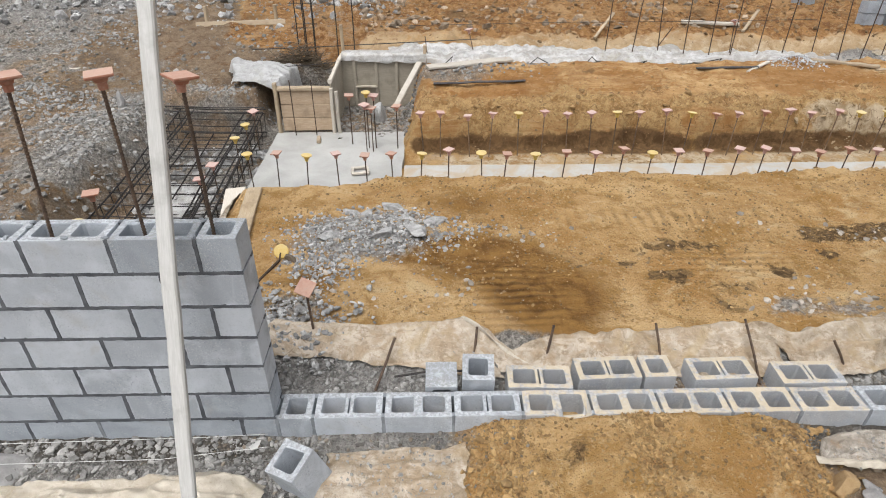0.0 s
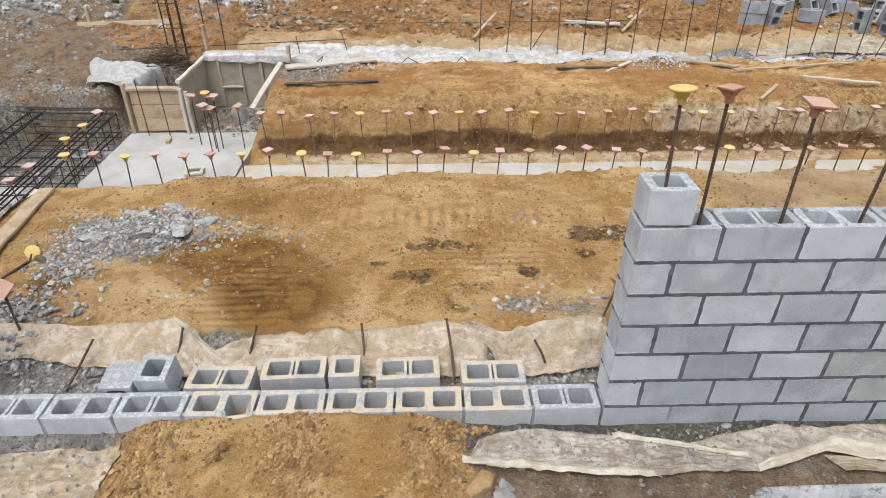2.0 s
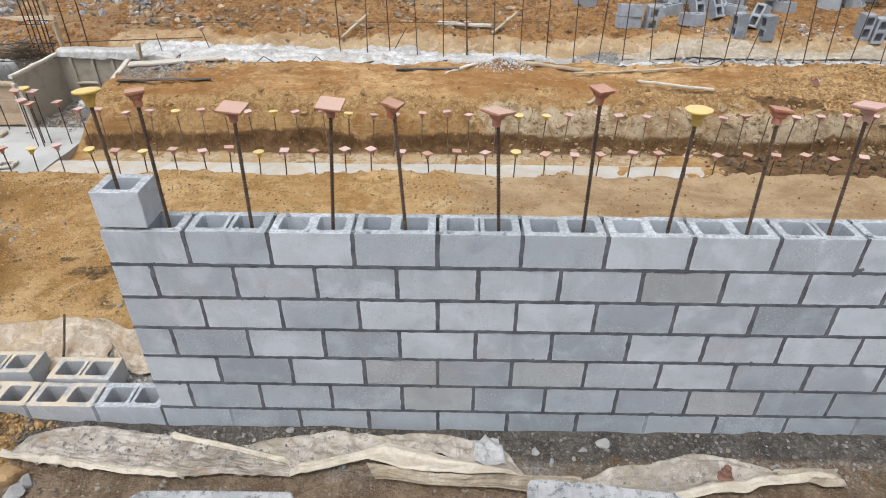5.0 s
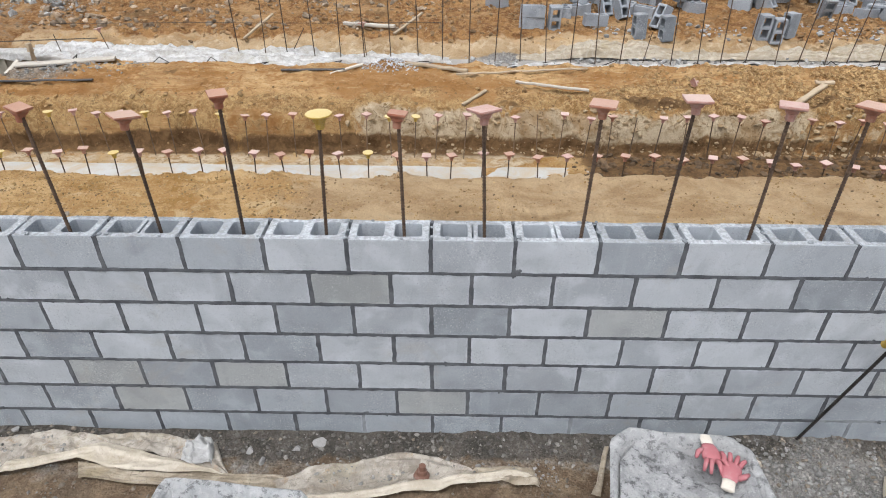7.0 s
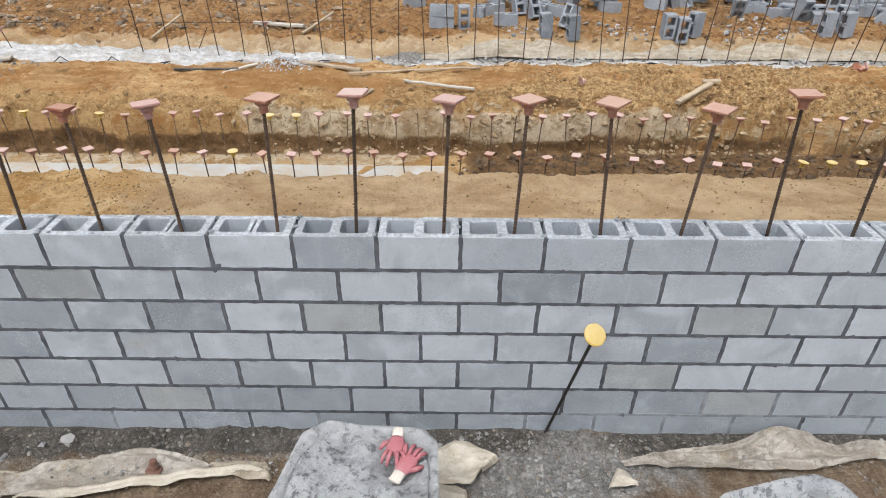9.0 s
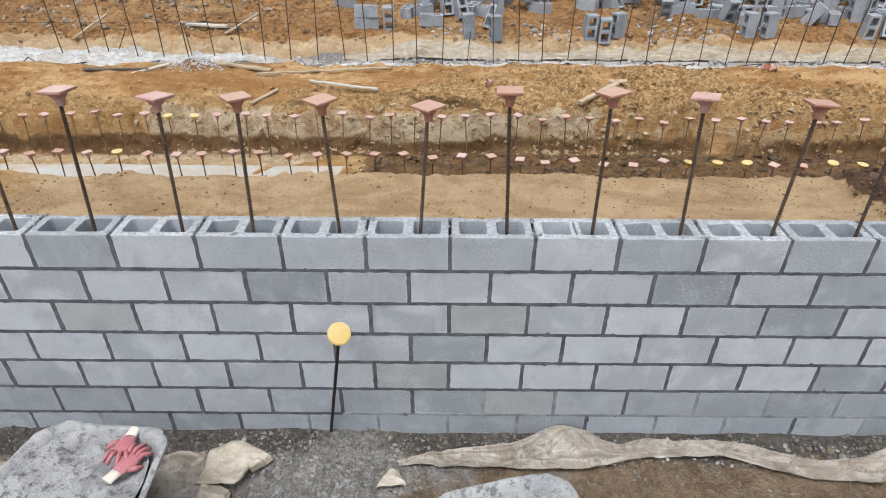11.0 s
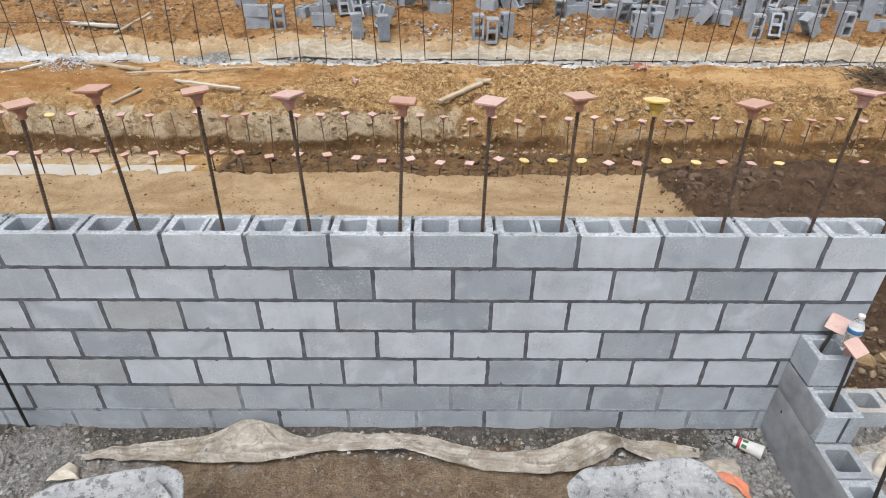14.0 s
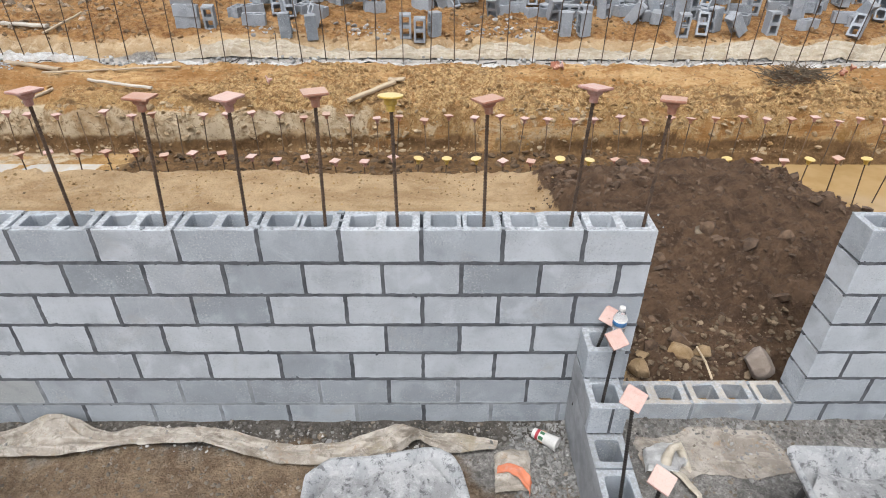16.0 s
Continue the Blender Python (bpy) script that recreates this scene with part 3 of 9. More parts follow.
    col = on(col, "gravel", gravel)
    col = on(col, "grey", grey, 0.30, 0.75)
    col = on(col, "damp", damp)
    col = on(col, "soil", soil, 0.42, 0.58)
    col = mix(t, some(n4, 0.60, 0.72, 0.29), col, (0.115, 0.070, 0.032))
    paint(t, s, col)
    s.inputs["Roughness"].default_value = 0.95
    s.inputs["Specular IOR Level"].default_value = 0.2
    rise = math_node(t, "ADD", math_node(t, "MULTIPLY", n3, 1.15), math_node(t, "ADD", math_node(t, "MULTIPLY", n4, 0.15), n2))
    rise = math_node(t, "ADD", rise, math_node(t, "MULTIPLY", n5, 1.2))
    rise = math_node(t, "SUBTRACT", rise, math_node(t, "MULTIPLY", grit.outputs["Distance"], 0.25))
    for axis, name, scale in (("X", "tread_x", 3.0), ("Y", "tread_y", 3.9)):  # tyre treads pressed into the sand
        wave = t.nodes.new("ShaderNodeTexWave")
        wave.bands_direction = axis
        for k, v in (("Scale", scale), ("Distortion", 2.2), ("Detail", 2.0), ("Detail Scale", 0.6)):
            wave.inputs[k].default_value = v
        t.links.new(p, wave.inputs["Vector"])
        rise = math_node(t, "ADD", rise, math_node(t, "MULTIPLY", wave.outputs["Fac"], math_node(t, "MULTIPLY", attr(t, name), 2.0)))
    relief(t, s, rise, 1.0, 0.030)
    return m


GROUND = ground_material()
BLOCK = block_material("grey_block", (0.435, 0.470, 0.512), (0.575, 0.616, 0.664))
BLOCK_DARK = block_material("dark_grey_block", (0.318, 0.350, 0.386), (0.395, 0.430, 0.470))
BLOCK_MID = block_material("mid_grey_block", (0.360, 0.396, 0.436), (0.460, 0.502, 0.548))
BLOCK_WARM = block_material("buff_grey_block", (0.385, 0.408, 0.416), (0.455, 0.478, 0.484))
BLOCK_DUST = block_material("sandy_block", (0.37, 0.395, 0.43), (0.48, 0.505, 0.54), (0.65, 0.535, 0.365), 0.62)
BLOCK_TAN = block_material("tan_dusted_block", (0.360, 0.396, 0.436), (0.460, 0.502, 0.548), (0.52, 0.44, 0.34), 0.42)
BLOCK_FAR = block_material("stacked_grey_block", (0.20, 0.228, 0.262), (0.36, 0.392, 0.435))
MORTAR = mineral("damp_mortar", (0.080, 0.087, 0.099), (0.170, 0.181, 0.198), 11, (0.055, 0.058, 0.063), 180, 0.95, 0.6, 0.004)
MORTAR_PALE = mineral("dry_mortar", (0.215, 0.235, 0.255), (0.40, 0.43, 0.455), 8, (0.26, 0.27, 0.29), 180, 0.95, 0.6, 0.004)
CONCRETE_CLEAN = mineral("fresh_pad_concrete", (0.41, 0.41, 0.39), (0.53, 0.53, 0.51), 2.2, (0.36, 0.34, 0.30), 90, 0.8, 0.35, 0.006)
CONCRETE = mineral("fresh_footing_concrete", (0.46, 0.465, 0.45), (0.55, 0.555, 0.54), 1.6, (0.40, 0.38, 0.34), 90, 0.8, 0.35, 0.006)
_t = CONCRETE.node_tree
_s = next(n for n in _t.nodes if n.type == "BSDF_PRINCIPLED")
_old = _s.inputs["Base Color"].links[0].from_socket
_dust = math_node(_t, "MULTIPLY", band(_t, tex(_t, place(_t), 2.6, 6, 0.7, 0.8), 0.34, 0.66), 0.85)
_t.links.new(mix(_t, _dust, _old, (0.36, 0.285, 0.19)), _s.inputs["Base Color"])
RUBBLE = mineral("broken_concrete", (0.345, 0.340, 0.330), (0.60, 0.598, 0.590), 16, (0.17, 0.172, 0.172), 110, 0.95, 0.9, 0.012, "island", 0.5)
STONE = mineral("crushed_stone", (0.24, 0.225, 0.205), (0.40, 0.38, 0.35), 14, (0.17, 0.155, 0.14), 190, 0.92, 0.6, 0.004, "island", 0.45)
FRONT_STONE = mineral("grey_brown_stone", (0.18, 0.145, 0.11), (0.33, 0.285, 0.23), 14, (0.12, 0.10, 0.08), 190, 0.92, 0.6, 0.004, "island", 0.35)
TAN_STONE = mineral("tan_stone", (0.33, 0.205, 0.09), (0.48, 0.33, 0.17), 12, (0.25, 0.15, 0.06), 160, 0.95, 0.7, 0.005, "island", 0.25)
PALE_PEBBLE = mineral("tan_pebble", (0.34, 0.215, 0.10), (0.50, 0.345, 0.185), 12, (0.26, 0.165, 0.075), 160, 0.95, 0.7, 0.005, "island", 0.5)
BANK_STONE = mineral("pale_grey_gravel", (0.27, 0.265, 0.25), (0.46, 0.45, 0.43), 14, (0.19, 0.18, 0.17), 190, 0.92, 0.6, 0.004, "island", 0.4)
MOUND_CLOD = mineral("orange_brown_clod", (0.27, 0.155, 0.058), (0.50, 0.33, 0.145), 14, (0.18, 0.10, 0.036), 160, 0.95, 0.7, 0.005, "island", 0.45)
SOIL_CLOD = mineral("dark_soil_clod", (0.078, 0.048, 0.030), (0.175, 0.112, 0.070), 14, (0.045, 0.029, 0.018), 120, 0.97, 0.7, 0.006, "island", 0.2)
GREY_CLOD = mineral("damp_grey_clod", (0.115, 0.108, 0.097), (0.24, 0.222, 0.20), 14, (0.09, 0.085, 0.08), 150, 0.95, 0.7, 0.005, "island", 0.4)
REBAR = mineral("rusty_steel_bar", (0.075, 0.050, 0.037), (0.155, 0.102, 0.068), 30, (0.035, 0.028, 0.024), 200, 0.7, 0.5, 0.002, "piece", 0.3, 0.35)
REBAR_DUSTY = mineral("clay_dusted_steel_bar", (0.105, 0.066, 0.040), (0.27, 0.185, 0.115), 9, (0.05, 0.036, 0.028), 200, 0.85, 0.5, 0.002, "piece", 0.4)
REBAR_DARK = mineral("dark_steel_bar", (0.030, 0.028, 0.028), (0.065, 0.056, 0.050), 30, (0.02, 0.018, 0.017), 200, 0.6, 0.4, 0.002, "piece", 0.3, 0.5)
CAP_ORANGE = cap_material("faded_orange_plastic", (0.45, 0.185, 0.115), (0.54, 0.29, 0.205), (0.60, 0.425, 0.34))
CAP_DEEP = cap_material("orange_plastic", (0.42, 0.145, 0.085), (0.50, 0.235, 0.155), (0.52, 0.33, 0.24))
CAP_PINK = cap_material("bleached_pink_plastic", (0.52, 0.26, 0.21), (0.63, 0.39, 0.345), (0.67, 0.51, 0.45))
CAP_YELLOW = cap_material("yellow_plastic", (0.62, 0.40, 0.055), (0.70, 0.50, 0.13), (0.76, 0.62, 0.32))
SHEET = film_material("beige_sheeting", (0.43, 0.355, 0.255), (0.56, 0.485, 0.38), (0.27, 0.215, 0.15))
SHEET_DIRTY = film_material("soiled_sheeting", (0.37, 0.335, 0.285), (0.54, 0.49, 0.425), (0.285, 0.240, 0.190), 0.42, 0.06, 0.82, 0.45)
SHEET_BANK = film_material("gritty_bank_sheeting", (0.42, 0.345, 0.255), (0.60, 0.515, 0.415), (0.38, 0.275, 0.165), 0.5, 0.05, 0.85, 0.5)
SHEET_FAR = film_material("far_tan_sheeting", (0.50, 0.43, 0.325), (0.62, 0.55, 0.44), (0.40, 0.31, 0.20), 0.5, 0.05, 0.6)
SHEET_CREAM = film_material("cream_sheeting", (0.55, 0.485, 0.385), (0.68, 0.615, 0.51), (0.42, 0.345, 0.25), 0.40, 0.10, 0.5, 0.35)
SHEET_WHITE = film_material("clear_white_sheeting", (0.52, 0.515, 0.50), (0.74, 0.74, 0.735), (0.38, 0.345, 0.30), 0.28, 0.15, 0.65, 0.5)
SHEET_MUD = film_material("mud_covered_sheeting", (0.32, 0.285, 0.245), (0.43, 0.39, 0.34), (0.25, 0.215, 0.18), 0.8, 0.0, 0.85, 0.5)
SHEET_CLEAR = film_material("clean_clear_sheeting", (0.47, 0.47, 0.465), (0.62, 0.625, 0.625), (0.36, 0.35, 0.335), 0.3, 0.12, 0.4)
LUMBER = wood_material("weathered_lumber", (0.52, 0.40, 0.26), (0.62, 0.51, 0.37), (0.34, 0.25, 0.16))
LUMBER_DIRTY = wood_material("muddy_weathered_board", (0.40, 0.30, 0.185), (0.52, 0.42, 0.29), (0.27, 0.19, 0.11))
LUMBER_PALE = wood_material("pale_lumber", (0.64, 0.58, 0.49), (0.74, 0.69, 0.61), (0.48, 0.42, 0.34))
LUMBER_BROWN = wood_material("stained_formwork_board", (0.50, 0.36, 0.235), (0.64, 0.50, 0.36), (0.33, 0.24, 0.16))
PLYWOOD = wood_material("grey_form_plywood", (0.42, 0.375, 0.30), (0.52, 0.47, 0.385), (0.30, 0.265, 0.21))
POLE_WOOD = wood_material("whitewashed_wood", (0.54, 0.535, 0.51), (0.66, 0.655, 0.635), (0.38, 0.37, 0.345))
CAKED = caked_material("mortar_caked_steel", (0.52, 0.525, 0.53), (0.68, 0.685, 0.69), (0.26, 0.262, 0.265))
WET_MORTAR = caked_material("wet_mortar", (0.38, 0.385, 0.39), (0.58, 0.585, 0.59), (0.13, 0.132, 0.135))
CAKED_WHITE = caked_material("dried_mortar_crust", (0.50, 0.515, 0.53), (0.68, 0.69, 0.70), (0.20, 0.205, 0.21))
STEEL = mineral("painted_tube_steel", (0.07, 0.07, 0.075), (0.13, 0.13, 0.135), 20, (0.20, 0.12, 0.07), 120, 0.55, 0.3, 0.002, "", 0, 0.6)
RUBBER = mineral("black_rubber", (0.02, 0.02, 0.02), (0.035, 0.034, 0.033), 20, (0.10, 0.09, 0.08), 120, 0.85, 0.4, 0.002)
GLOVE = plastic_material("pink_rubber_coating", (0.47, 0.155, 0.175), (0.54, 0.205, 0.225), 0.65)
CUFF = plastic_material("cream_knit", (0.72, 0.66, 0.57), (0.76, 0.70, 0.62), 0.9)
PAPER = plastic_material("white_paper", (0.76, 0.75, 0.72), (0.78, 0.77, 0.75), 0.5)
RED_PRINT = plastic_material("red_print", (0.45, 0.03, 0.05), (0.47, 0.04, 0.06), 0.5)
GREEN_PRINT = plastic_material("green_print", (0.05, 0.17, 0.08), (0.05, 0.18, 0.09), 0.5)
TAN_PRINT = plastic_material("tan_print", (0.50, 0.30, 0.12), (0.50, 0.30, 0.12), 0.5)
BLUE_PRINT = plastic_material("blue_print", (0.03, 0.13, 0.34), (0.04, 0.20, 0.45), 0.4)
SAFETY_ORANGE = plastic_material("orange_mesh", (0.66, 0.17, 0.075), (0.70, 0.27, 0.15), 0.6)
STRING = plastic_material("white_twine", (0.68, 0.68, 0.66), (0.70, 0.70, 0.68), 0.8)


def clear_material(name, tint, rough):
    m, t, s = nodes_of(name)
    s.inputs["Base Color"].default_value = (*tint, 1)
    s.inputs["Roughness"].default_value = rough
    s.inputs["Transmission Weight"].default_value = 0.85
    s.inputs["IOR"].default_value = 1.2
    return m


BOTTLE_CLEAR = clear_material("clear_bottle_plastic", (0.93, 0.95, 0.97), 0.08)


def water_material():
    m, t, s = nodes_of("muddy_water")
    p = place(t)
    s.inputs["Base Color"].default_value = (0.36, 0.235, 0.10, 1)
    col = mix(t, band(t, tex(t, p, 1.5, 4), 0.35, 0.65), (0.37, 0.24, 0.10), (0.45, 0.31, 0.15))
    paint(t, s, col)
    s.inputs["Roughness"].default_value = 0.06
    relief(t, s, tex(t, p, 6.0, 3), 0.04, 0.01)
    return m


WATER = water_material()


# ---------------------------------------------------------------- mesh helpers
def mesh_of(name, bm, material, smooth=False):
    me = bpy.data.meshes.new(name)
    bmesh.ops.recalc_face_normals(bm, faces=bm.faces)
    bm.to_mesh(me)
    bm.free()
    me.materials.append(material)
    if smooth:
        me.polygons.foreach_set("use_smooth", [True] * len(me.polygons))
    return me


def mesh_raw(name, verts, faces, material, smooth=False):
    me = bpy.data.meshes.new(name)
    me.from_pydata([tuple(v) for v in verts], [], [tuple(f) for f in faces])
    me.materials.append(material)
    if smooth:
        me.polygons.foreach_set("use_smooth", [True] * len(me.polygons))
    return me


def part(name, bm, material, parent, label="", smooth=False, m=None):
    """One mesh object under a thing or under a part."""
    me = bm if isinstance(bm, bpy.types.Mesh) else mesh_of(name, bm, material, smooth)
    ob = new(name, me)
    ob.parent = parent
    if m is not None:
        ob.matrix_basis = m
    if label:
        ob["label"] = label
    return ob


def thing(name, label, category, m=None, group="", data=None, kind=""):
    ob = tagged(new(name, data), label, category, group, kind)
    if m is not None:
        ob.matrix_basis = m
    return ob


def add_box(bm, size, m, bevel=0.004):
    r = bmesh.ops.create_cube(bm, size=1.0, matrix=m @ Matrix.Diagonal((*size, 1)))
    if bevel:
        edges = {e for v in r["verts"] for e in v.link_edges}
        bmesh.ops.bevel(bm, geom=list(edges), offset=bevel, segments=1, affect="EDGES")


def box(size, bevel=0.004, m=None):
    bm = bmesh.new()
    add_box(bm, size, m or Matrix(), bevel)
    return bm


def board(length, width, thick, seed, chip=0.006):
    """A sawn board along x with slightly wavy, worn edges."""
    rnd = random.Random(seed)
    bm = bmesh.new()
    n = max(4, int(length / 0.12))
    rings = []
    for k in range(n + 1):
        x = -length / 2 + length * k / n
        dy, dz = rnd.uniform(-chip, chip) * 0.5, rnd.uniform(-chip, chip)
        c = 0.2 * thick
        w, h = width / 2 + rnd.uniform(-chip, chip) * 0.4, thick / 2
        ring = [(-w + c, -h), (w - c, -h), (w, -h + c), (w, h - c), (w - c, h), (-w + c, h), (-w, h - c), (-w, -h + c)]
        rings.append([bm.verts.new((x, y + dy, z + dz)) for y, z in ring])
    for a, b in zip(rings, rings[1:]):
        for i in range(8):
            bm.faces.new((a[i], a[(i + 1) % 8], b[(i + 1) % 8], b[i]))
    bm.faces.new(rings[0][::-1])
    bm.faces.new(rings[-1])
    return bm


def tube(bm, points, radius, sides=8, caps=True):
    """A round bar along a line of points; radius a number or one for each point."""
    pts = [Vector(p) for p in points]
    rad = radius if isinstance(radius, (list, tuple)) else [radius] * len(pts)
    rings, side = [], None
    for k, p in enumerate(pts):
        d = (pts[min(k + 1, len(pts) - 1)] - pts[max(k - 1, 0)]).normalized()
        if side is None:
            side = d.orthogonal().normalized()
        side = (side - d * side.dot(d)).normalized()
        up = d.cross(side)
        rings.append([bm.verts.new(p + rad[k] * (math.cos(a) * side + math.sin(a) * up)) for a in [2 * math.pi * i / sides for i in range(sides)]])
    for a, b in zip(rings, rings[1:]):
        for i in range(sides):
            bm.faces.new((a[i], a[(i + 1) % sides], b[(i + 1) % sides], b[i]))
    if caps:
        bm.faces.new(rings[0][::-1])
        bm.faces.new(rings[-1])
    return bm


def revolve(bm, profile, sides=24, m=None, squash=None):
    """A turned body from (radius, z) pairs; squash(angle) scales the radius."""
    rings = []
    for r, z in profile:
        ring = []
        for i in range(sides):
            a = 2 * math.pi * i / sides
            k = squash(a) if squash else 1.0
            v = Vector((r * k * math.cos(a), r * k * math.sin(a), z))
            ring.append(bm.verts.new(m @ v if m else v))
        rings.append(ring)
    for a, b in zip(rings, rings[1:]):
        for i in range(sides):
            bm.faces.new((a[i], a[(i + 1) % sides], b[(i + 1) % sides], b[i]))
    bm.faces.new(rings[0][::-1])
    bm.faces.new(rings[-1])
    return bm


# a small stock of lump shapes for stones and clods
def lump_shapes(count, seed):
    rnd = np.random.RandomState(seed)
    bm = bmesh.new()
    bmesh.ops.create_icosphere(bm, subdivisions=1, radius=1.0)
    base = np.array([v.co[:] for v in bm.verts])
    faces = np.array([[v.index for v in f.verts] for f in bm.faces])
    bm.free()
    shapes = []
    for _ in range(count):
        v = base * (0.9 + 0.2 * rnd.rand(len(base), 1))
        for _ in range(6):  # broken faces
            n = rnd.normal(size=3)
            n /= np.linalg.norm(n)
            over = np.clip(v @ n - (0.35 + 0.35 * rnd.rand()), 0, None)
            v = v - over[:, None] * n
        shapes.append(v * 1.15)
    return shapes, faces


LUMPS, LUMP_FACES = lump_shapes(24, 5)


def scatter(name, spots, sizes, material, label, category, seed, flat=0.7, sink=0.35, lift=None):
    """Many loose stones as one object: places (n, 2), sizes (n,)."""
    rnd = np.random.RandomState(seed)
    n = len(spots)
    z = height(spots[:, 0], spots[:, 1]) if lift is None else lift
    verts, faces, per = [], [], len(LUMPS[0])
    for k in range(n):
        a, b = rnd.rand() * 6.283, rnd.rand() * 6.283
        v = LUMPS[rnd.randint(len(LUMPS))] * np.array([1.0, 0.6 + 0.4 * rnd.rand(), flat * (0.6 + 0.6 * rnd.rand())]) * sizes[k]
        ca, sa, cb, sb = math.cos(a), math.sin(a), math.cos(0.5 * math.sin(b)), math.sin(0.5 * math.sin(b))
        v = v @ np.array([[cb, 0, sb], [0, 1, 0], [-sb, 0, cb]]) @ np.array([[ca, -sa, 0], [sa, ca, 0], [0, 0, 1]])
        verts.append(v + np.array([spots[k, 0], spots[k, 1], z[k] + sizes[k] * flat * (0.5 - sink)]))
        faces.append(LUMP_FACES + k * per)
    me = mesh_raw(name, np.concatenate(verts).tolist(), np.concatenate(faces).tolist(), material)
    return thing(name, label, category, None, "", me, "stuff")


def sprinkle(n, x0, x1, y0, y1, seed, keep=None):
    rnd = np.random.RandomState(seed)
    p = np.stack([x0 + (x1 - x0) * rnd.rand(n), y0 + (y1 - y0) * rnd.rand(n)], 1)
    if keep is not None:
        p = p[rnd.rand(n) < keep(p[:, 0], p[:, 1])]
    return p


def stone_sizes(n, lo, hi, seed, power=2.5):
    return lo + (hi - lo) * np.random.RandomState(seed).rand(n) ** power


# ---------------------------------------------------------------- ground
def right_part(x, y):
    return step(9.9, 10.1, x) * (1 - step(0.3, 0.4, y))


